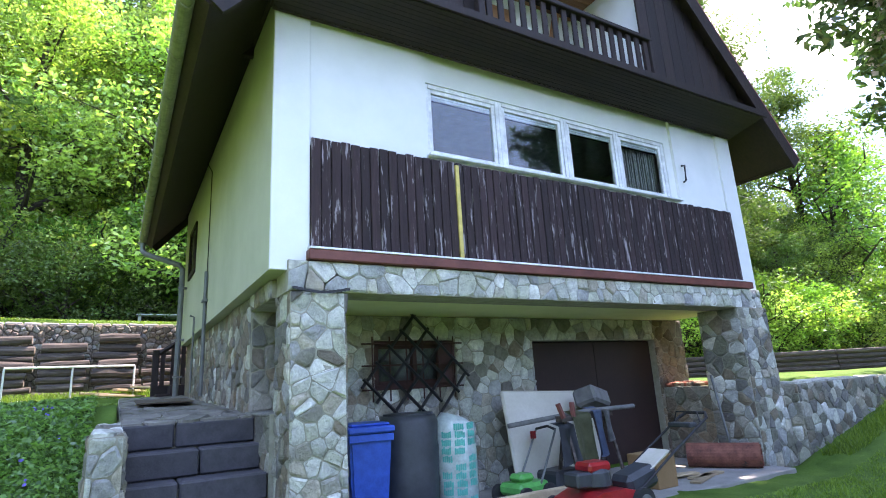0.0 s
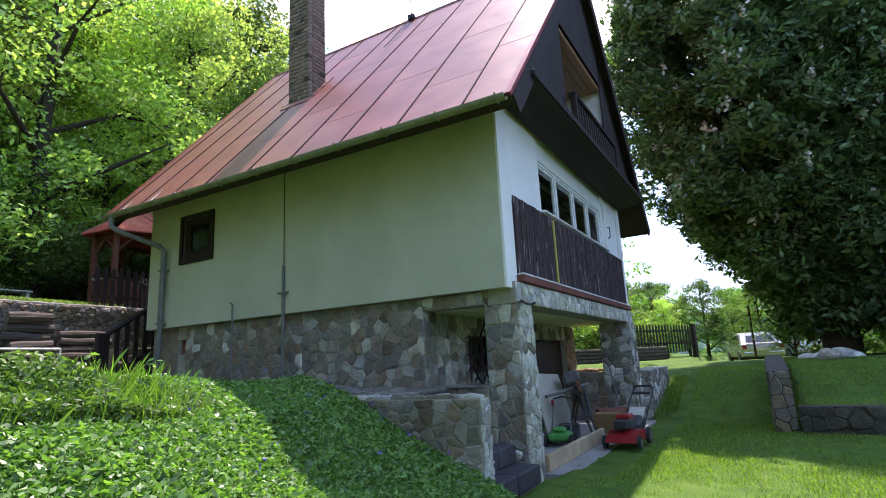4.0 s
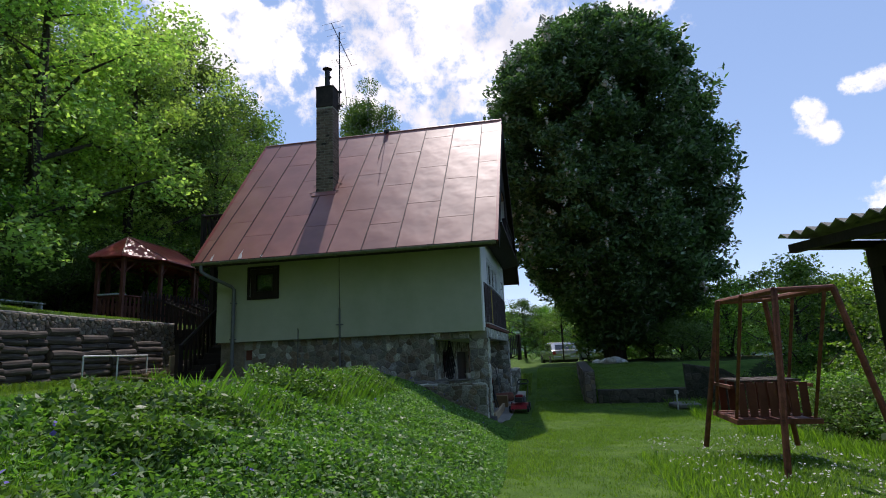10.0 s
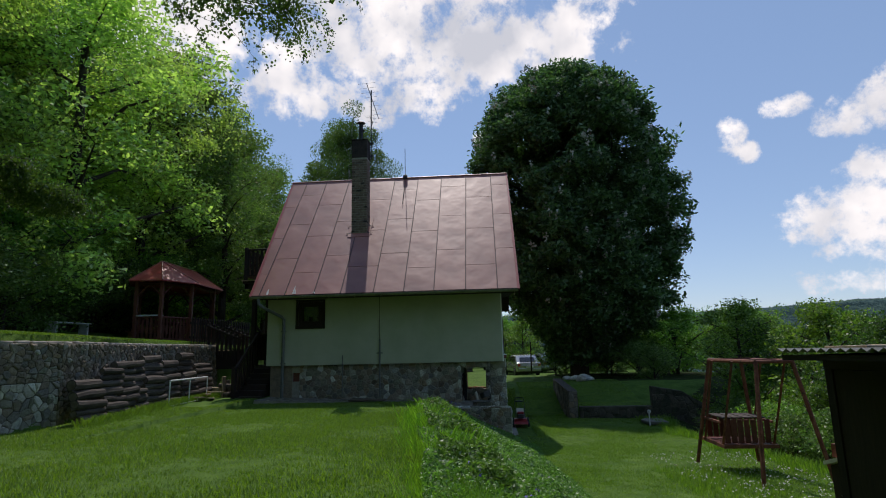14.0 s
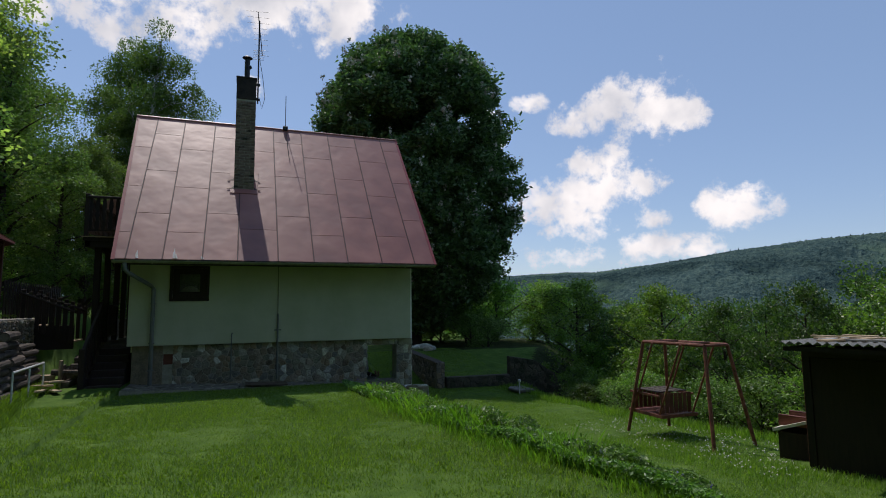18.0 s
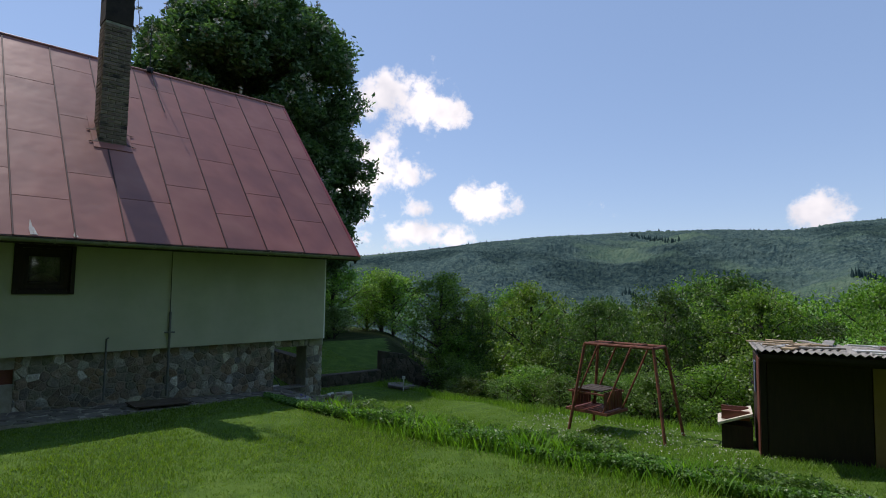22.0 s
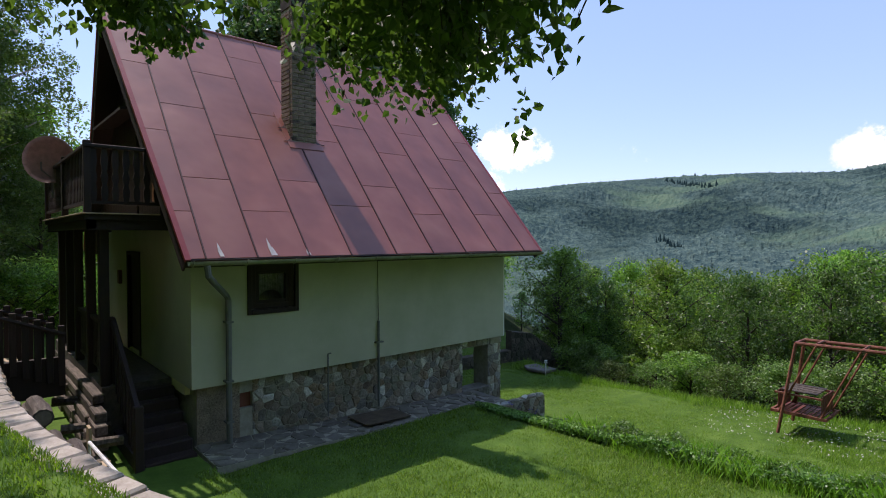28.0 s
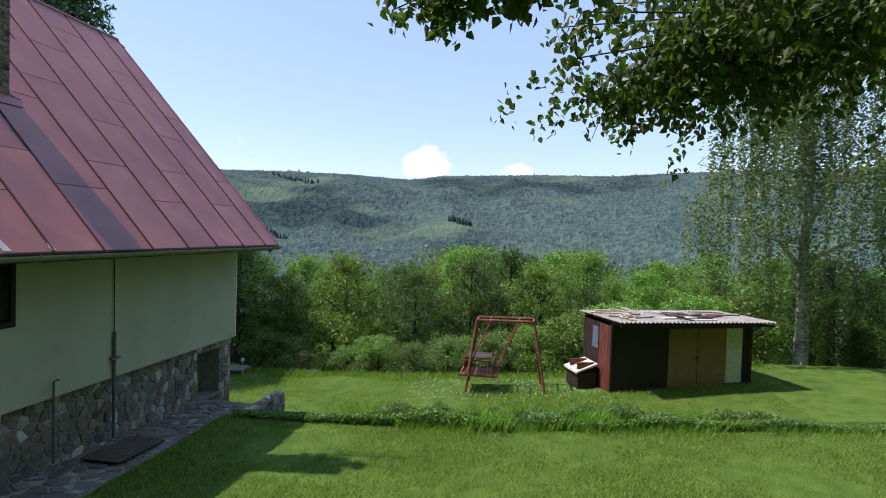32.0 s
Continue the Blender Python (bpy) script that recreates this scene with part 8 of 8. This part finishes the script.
def ground_cover():
    nr = np.random.default_rng(51)
    n = 380000
    x = -1.16 - 15.5 * nr.uniform(0, 1, n) ** 0.9
    yt, yb = bank_edges(x)
    y = yb - 0.1 + (yt + 0.2 - yb) * nr.uniform(0, 1, n)
    mound = 0.5 + 0.5 * np.sin(x * 2.1 + np.sin(y * 2.7)) * np.sin(y * 3.1 + 0.8 * x)
    edge = np.minimum(np.clip((y - yb + 0.1) / 0.4, 0.15, 1), np.clip((yt + 0.3 - y) / 0.25, 0.35, 1))
    size = np.interp(x, [-13, -9, -6], [0.036, 0.044, 0.05])[:, None]
    z = ground_z(x, y) + edge * (0.03 + (0.14 + 0.18 * mound) * np.interp(x, [-14, -12, -10.5, -7, -4, -2], [0.2, 0.45, 0.85, 1.0, 0.75, 0.35]) * nr.uniform(0, 1, n) ** 0.6)
    me = leaf_cards(np.stack([x, y, z], 1), size, nr, "leaf_cover", "ground_cover", aspect=0.5, up=0.8, spread=0.5)
    alone("ground_cover", me, None, "dense glossy green periwinkle covering the bank", "ground cover", "stuff")
    m = 60
    x = nr.uniform(-12, -1.3, m)
    yt, yb = bank_edges(x)
    y = yb + (yt - yb) * nr.uniform(0.1, 0.95, m)
    z = ground_z(x, y) + 0.22
    me = leaf_cards(np.repeat(np.stack([x, y, z], 1), 4, 0) + nr.normal(0, 0.012, (m * 4, 3)), 0.024, nr, "violet_flower", "flowers", aspect=0.9)
    alone("periwinkle_flowers", me, None, "scattered small violet flowers among the leaves", "flowers", "stuff")


MAT["violet_flower"] = plain("violet_petal", (0.16, 0.13, 0.45), 0.8)


def blades(name, x, y, h, w, lean, label, mat="blade", seed=0, lift=0.0):
    nr = np.random.default_rng(seed)
    n = len(x)
    a = nr.uniform(0, 2 * np.pi, n)
    d = np.stack([np.cos(a), np.sin(a), np.zeros(n)], 1)
    s = np.stack([-np.sin(a), np.cos(a), np.zeros(n)], 1)
    base = np.stack([x, y, ground_z(x, y) - 0.01 + lift], 1)
    hh = h[:, None]
    tip = base + d * hh * (lean * nr.uniform(0.2, 1.3, n))[:, None] + np.array([0, 0, 1.0]) * hh
    mid = base + d * hh * (lean * 0.3) + np.array([0, 0, 0.55]) * hh
    v = np.stack([base - s * w * 0.5, base + s * w * 0.5, mid * 0.35 + tip * 0.65 + s * w * 0.3, tip], 1).reshape(-1, 3)
    alone(name, quads(v, n, mat, name), None, label, "grass", "stuff")


def grasses():
    nr = np.random.default_rng(61)
    n = 260000
    x = nr.uniform(-16.5, -1.0, n)
    yt, yb = bank_edges(x)
    y = yt + 0.1 + (9.1 - yt) * nr.uniform(0, 1, n) ** 1.1
    keep = ~((x > -1.0) & (y > 0.5)) & (np.where(y > 7.4, x < -3.0, True))
    x, y = x[keep], y[keep]
    blades("lawn_blades", x, y, nr.uniform(0.02, 0.055, len(x)), 0.011, 0.8, "short mown lawn grass on the upper level", "blade", 1)
    n = 190000
    x = nr.uniform(-13, 12, n)
    yt, yb = bank_edges(np.minimum(x, -0.97))
    y = np.where(x < 0.5, yb, -0.9) - 0.05 - nr.uniform(0, 1, n) ** 1.2 * 4.5
    blades("lawn_blades", x, y, nr.uniform(0.02, 0.05, n), 0.010, 0.8, "short mown lawn grass on the lower level", "blade", 2)
    n = 45000
    x = nr.uniform(-9.5, 1.2, n)
    y = np.interp(x, [p[0] for p in TERRACE_WALL], [p[1] for p in TERRACE_WALL]) + 0.25 + nr.uniform(0, 1, n) ** 1.4 * 2.4
    blades("terrace_grass", x, y, nr.uniform(0.02, 0.055, n), 0.010, 0.8, "bright grass above the terrace wall", "blade", 3)
    n = 46000
    x = nr.uniform(-12.5, -4.2, n)
    yt, yb = bank_edges(x)
    clump = np.sin(x * 1.7) * 0.5 + np.sin(x * 4.3 + 1) * 0.3
    y = yt - 0.25 + nr.normal(0, 0.22, n) - 0.25 * np.clip(clump, 0, 1)
    h = nr.uniform(0.10, 0.27, n) * (0.6 + 0.75 * np.clip(clump + 0.2, 0, 1) * np.interp(x, [-9, -7], [0.5, 1.0]))
    blades("tall_grass", x, y, h, 0.006, 0.5, "long unmown grass along the top of the bank", "blade", 4)
    n = 16000
    x = nr.uniform(-14, 4, n)
    y = np.interp(x, [-14, -10, -7, -4, -1, 4], [-7.6, -6.7, -5.3, -5.1, -4.85, -4.8]) - nr.uniform(0, 1.2, n) + 0.15 * np.sin(2 * x)
    blades("rough_grass", x, y, nr.uniform(0.06, 0.25, n), 0.012, 0.5, "rough grass and weeds at the lawn's far edge", "blade", 5)
    n = 9000
    a = nr.uniform(0, 1, n)
    x = np.where(a < .5, nr.uniform(-9.2, -5, n), nr.uniform(-13.5, -8, n))
    y = np.where(a < .5, nr.uniform(-4.0, -2.6, n), -4.0 - 0.34 * (-8.6 - x) + nr.uniform(0.05, 0.7, n))
    blades("rough_grass", x, y, nr.uniform(0.03, 0.13, n), 0.010, 0.6, "rough grass round the swing and the shed", "blade", 6)
    n = 7000
    x = nr.uniform(-6.6, 0.2, n)
    y = np.interp(x, [p[0] for p in TERRACE_WALL], [p[1] for p in TERRACE_WALL]) - 0.75 + nr.normal(0, 0.12, n)
    blades("wall_weeds", x, y, nr.uniform(0.04, 0.2, n), 0.006, 0.7, "weeds at the foot of the stacked logs", "blade", 7)
    n = 2600
    x = nr.uniform(6.9, 9.6, n)
    y = -0.4 - nr.uniform(0, 0.35, n)
    blades("wall_weeds", x, y, nr.uniform(0.03, 0.12, n), 0.010, 0.6, "grass at the foot of the stone wall", "blade", 8)


def daisies():
    nr = np.random.default_rng(15)
    n = 520
    x, y = nr.uniform(-9.0, -3.2, n), nr.uniform(-5.2, -2.9, n)
    z = ground_z(x, y) + 0.07
    p = np.repeat(np.stack([x, y, z], 1), 3, 0) + nr.normal(0, 0.008, (n * 3, 3))
    alone("daisies", leaf_cards(p, 0.024, nr, "daisy", "daisies", aspect=0.9, up=2.0), None, "tiny white clover flowers in the lawn by the swing", "flowers", "stuff")


MAT["daisy"] = plain("white_petal", (0.6, 0.6, 0.55), 0.8)
daisies()
ground_cover()
grasses()


def weeds():
    nr = np.random.default_rng(5)
    pts, x_, y_, h_ = [], [], [], []
    for k in range(9):
        x = -3.2 - k * 0.5 + nr.normal(0, .1)
        yt, yb = bank_edges(x)
        y = float(yt) - 0.2 + nr.normal(0, .15)
        z, h = float(ground_z(x, y)), nr.uniform(0.3, 0.5)
        for t in nr.uniform(0.1, 1.0, 22):
            pts.append((x + nr.normal(0, .05), y + nr.normal(0, .05), z + h * t))
        for q in range(3):
            x_.append(x + nr.normal(0, .02)), y_.append(y + nr.normal(0, .02)), h_.append(h)
    alone("weeds", leaf_cards(np.array(pts), 0.06, nr, "leaf_cover", "weeds", aspect=0.4, up=0.6), None, "tall leafy weeds on the bank", "weeds", "stuff")
    blades("weed_stalks", np.array(x_), np.array(y_), np.array(h_), 0.012, 0.1, "thin weed stalks on the bank", "blade", 9)


def bank_grass():
    nr = np.random.default_rng(6)
    x = np.clip(nr.normal(-7.0, 1.6, 4200), -10.5, -3.0)
    yt, yb = bank_edges(x)
    y = yt - 0.25 + nr.normal(0, 0.22, len(x))
    h = nr.uniform(0.10, 0.36, len(x)) * (0.7 + 0.3 * np.sin(x * 3.1))
    blades("tall_grass", x, y, h + 0.08, 0.006, 0.6, "tall rough grass along the top of the bank", "blade", 10)


def bank_weeds():
    """Nettles and long grass that stand along the upper edge of the bank."""
    nr = np.random.default_rng(8)
    n = 90000
    x = nr.uniform(-13.5, -2.9, n)
    yt, yb = bank_edges(x)
    y = yt - 0.05 - 0.75 * nr.uniform(0, 1, n) ** 0.8
    patch = 0.7 + 0.3 * np.sin(x * 2.3 + 1.2 * np.sin(x * 5.1)) + 0.2 * np.sin(y * 9 + x * 6)
    high = np.interp(x, [-13.5, -11.5, -10, -8, -4, -2.9], [0.05, 0.14, 0.30, 0.38, 0.34, 0.16]) * patch
    z = ground_z(x, y) + 0.05 + high * nr.uniform(0, 1, n) ** 0.75
    alone("bank_weeds", leaf_cards(np.stack([x, y, z], 1), 0.05, nr, "leaf_cover", "bank_weeds", aspect=0.42, up=0.7), None, "thick leafy weeds along the top of the bank", "weeds", "stuff")
    n = 9000
    x = nr.uniform(-12.5, -3.2, n)
    yt, yb = bank_edges(x)
    y = yt - 0.1 - 0.7 * nr.uniform(0, 1, n)
    h = np.interp(x, [-12.5, -11, -9.5, -7, -3.2], [0.10, 0.15, 0.26, 0.36, 0.28]) * nr.uniform(0.35, 1.2, n)
    blades("long_grass", x, y, h, 0.006, 0.55, "long upright grass among the weeds on the bank", "blade", 12)


weeds()
bank_grass()
bank_weeds()

# shrubs at the wood's edge and along the lower lawn
SHRUB = [tree_meshes("shrub", 41, 2.6, 1.5, 0.02, 7500, 0.1, "leaf_scrub", 12, 0.5), tree_meshes("shrub", 42, 2.2, 1.5, 0.02, 7500, 0.095, "leaf_fresh", 12, 0.5), tree_meshes("shrub", 43, 2.4, 1.5, 0.02, 7000, 0.1, "leaf_dark", 12, 0.5)]


def shrubs():
    rng = random.Random(71)
    for k in range(26):
        x = -16 + k * 1.35 + rng.uniform(-.4, .4)
        if 0.4 < x < 5.8:
            continue
        y = 15.3 + rng.uniform(-.7, .7) + (max(0, x - 8) * 0.3)
        plant("shrub", SHRUB[k % 2], x, y, rng.uniform(0, 360), rng.uniform(0.9, 1.5), "leafy green shrub at the edge of the wood", "shrub", "shrubs at the wood's edge", 0.1)
    for k in range(34):
        x = -16 + k * 0.62 + rng.uniform(-.25, .25)
        y = 14.0 + rng.uniform(-.5, .5) + (0.9 if x > -1 else 0) + max(0, -x - 9) * 0.25
        if -0.2 < x < 5:
            y = 15.0 + rng.uniform(-.3, .5)
        plant("shrub", SHRUB[2], x, y, rng.uniform(0, 360), rng.uniform(0.6, 1.0), "dark leafy undergrowth bush at the edge of the wood", "shrub", "undergrowth at the wood's edge", 0.1)
    for x, y, s, k in ((-2.6, -6.5, 0.5, 2), (-1.4, -6.9, 0.6, 0), (0.4, -8.6, 1.0, 0), (1.0, -8.9, 1.05, 0), (1.9, -7.6, 0.62, 0), (2.8, -7.8, 0.66, 2), (3.6, -8.2, 0.7, 0), (-0.3, -6.9, 0.5, 2), (1.2, -6.6, 0.42, 2), (-3.8, -7.0, 0.62, 2), (-5.2, -7.1, 0.66, 2), (-6.6, -7.3, 0.7, 0),
                       (-8.0, -7.6, 0.8, 0), (-9.4, -8.0, 0.85, 0), (-10.8, -8.4, 0.8, 2), (-12.2, -8.8, 0.9, 0), (-13.8, -9.2, 0.9, 0)):
        plant("shrub", SHRUB[k], x, y, rng.uniform(0, 360), s, "rounded leafy bush just below the lawn's far edge", "shrub", "bushes at the lawn's far edge", 0.05)
    for x, y, s in ((15.2, -6.4, 0.75), (16.4, -5.2, 0.7), (15.6, -3.4, 0.6), (17.4, -6.6, 0.9), (12.6, -7.2, 0.7), (14.2, -7.6, 0.85), (10.8, -7.4, 0.6), (18.6, -4.4, 0.7)):
        plant("shrub", SHRUB[2], x, y, rng.uniform(0, 360), s, "dark shrub in the shade of the chestnut", "shrub", "shrubs beneath the chestnut", 0.1)
    for k in range(11):
        x, y = 14.0 + k * 0.95, 8.1 - k * 0.5
        plant("shrub", SHRUB[k % 2], x, y + rng.uniform(-.3, .3), rng.uniform(0, 360), rng.uniform(0.75, 1.2), "fresh green bush above the log edging", "shrub", "bushes above the log edging", 0.1)
    for k in range(12):
        x, y = rng.uniform(12, 30), rng.uniform(-14, -7)
        plant("shrub", SHRUB[0], x, y, rng.uniform(0, 360), rng.uniform(0.8, 1.4), "dark shrub beneath the chestnut", "shrub", "shrubs beneath the chestnut", 0.1)


shrubs()
# weeping birch beyond the shed, and the birch that overhangs the upper garden
MAT["leaf_weeping"] = leaf_material("weeping_birch_leaf", (0.045, 0.072, 0.032), (0.105, 0.150, 0.062), (1.1, 1.3, 0.6))
WEEP = tree_meshes("weeping_birch", 91, 13, 3.6, 0.3, 5000, 0.12, "leaf_weeping", 16, 0.7, "birch_bark", 1.9, 540)
plant("weeping_birch", WEEP, -16.1, -10.0, 40, 1.0, "weeping birch with long hanging twigs beyond the shed", "tree", "birches", 0.1)


# darker copy of the birch leaf, the shade on the near leaves in its colour
MAT["leaf_overhang"] = leaf_material("shaded_birch_leaf", (0.026, 0.052, 0.015), (0.062, 0.108, 0.028), (1.2, 1.5, 0.55))


def ovate_leaves(c, size, nr, mat, name):
    """Broad pointed leaves of two folded halves, hanging by their stalks."""
    n = len(c)
    d = nr.normal(size=(n, 3)) * (0.6, 0.6, 0.4) - (0, 0, 0.75)
    d /= np.linalg.norm(d, axis=1)[:, None]
    side = np.cross(d, nr.normal(size=(n, 3)))
    side /= np.linalg.norm(side, axis=1)[:, None] + 1e-9
    fold = np.cross(side, d)
    s = size * nr.uniform(0.7, 1.3, n)[:, None]
    a, b = c - d * s * 0.5, c + d * s * 0.55 - fold * s * 0.1
    half = []
    for q in (1, -1):
        w = c - d * s * 0.18 + side * s * 0.40 * q + fold * s * 0.08
        e = c + d * s * 0.16 + side * s * 0.27 * q + fold * s * 0.04
        half.append(np.stack([a, w, e, b] if q > 0 else [a, b, e, w], 1))
    return quads(np.stack(half, 1).reshape(-1, 3), n * 2, mat, name)


def overhang():
    nr, rng = np.random.default_rng(97), random.Random(97)
    tx, ty = -12.6, 11.2
    gz = float(ground_z(tx, ty))
    e = thing("overhanging_birch", (tx, ty, gz), 0, "birch whose leafy branch ends hang over the upper garden", "tree")
    bm = bar([(0, 0, -0.3), (0.05, 0.02, 3), (-0.05, 0.1, 7), (0.1, 0.2, 12)], [0.24, 0.19, 0.13, 0.03], 10)
    part("trunk", bm, "birch_bark", e)
    O = Vector((tx, ty, gz))
    # branch ends: tip, spread, twigs, hang
    ends = [((-7.1, 8.4, 5.52), 0.56, 80, 0.2), ((-7.5, 8.85, 5.58), 0.5, 60, 0.2), ((-6.88, 8.12, 5.42), 0.3, 30, 0.2), ((-7.9, 9.05, 5.55), 0.45, 50, 0.2), ((-7.65, 8.35, 5.54), 0.42, 40, 0.2),
            ((-6.0, 9.1, 5.68), 0.36, 34, 0.08), ((-6.3, 9.2, 5.6), 0.3, 24, 0.08), ((-10.4, 3.6, 7.1), 0.8, 60, 0.3), ((-9.4, 3.0, 7.4), 0.7, 50, 0.3), ((-11.5, 5, 7.8), 0.9, 70, 0.3), ((-7.95, 8.4, 5.82), 0.25, 30, 0.22), ((-8.15, 8.2, 5.78), 0.25, 34, 0.25)]
    allpos = []
    bm = bmesh.new()
    for tip, spread, n, hang in ends:
        tip = Vector(tip) - O
        root = Vector((0, 0.1, tip.z - 0.6 if tip.z < 7 else 5.0))
        mid = root.lerp(tip, 0.5) + Vector((0, 0, 0.75))
        tube(bm, [root, root.lerp(mid, .5) + Vector((0, 0, .12)), mid, mid.lerp(tip, .5) + Vector((0, 0, .1)), tip], [0.03, 0.022, 0.014, 0.008, 0.004], 6, False)
        for k in range(n):
            s = mid.lerp(tip, rng.uniform(0.55, 1.0))
            d = Vector((rng.gauss(0, 1), rng.gauss(0, 1), rng.gauss(0.05, 0.5)))
            q = tip + d * spread * 0.52
            s = s.lerp(q, 0.45)
            h = q + Vector((rng.gauss(0, .06), rng.gauss(0, .06), -hang * rng.uniform(0.2, 1.2)))
            if k % 3 == 0:
                tube(bm, [s, q, h], [0.005, 0.0035, 0.002], 4, False)
            for j in range(40):
                t = rng.random()
                p = s.lerp(q, 0.3 + t) if t < 0.55 else q.lerp(h, (t - 0.55) / 0.45)
                allpos.append(tuple(p + Vector((rng.gauss(0, .038), rng.gauss(0, .038), rng.gauss(0, .034)))))
    part("branch", bm, "bark", e, "thin dark twigs")
    pos = np.array(allpos)
    part("leaves", ovate_leaves(pos, 0.043, nr, "leaf_overhang", "overhang_leaves"), None, e, "small pointed green leaves")
    up = np.array([(rng.gauss(0, 1.6), rng.gauss(0, 1.6), rng.uniform(7, 12.5)) for _ in range(5000)])
    part("crown", leaf_cards(up, 0.12, nr, "leaf_birch", "overhang_crown", droop=0.4), None, e)


overhang()
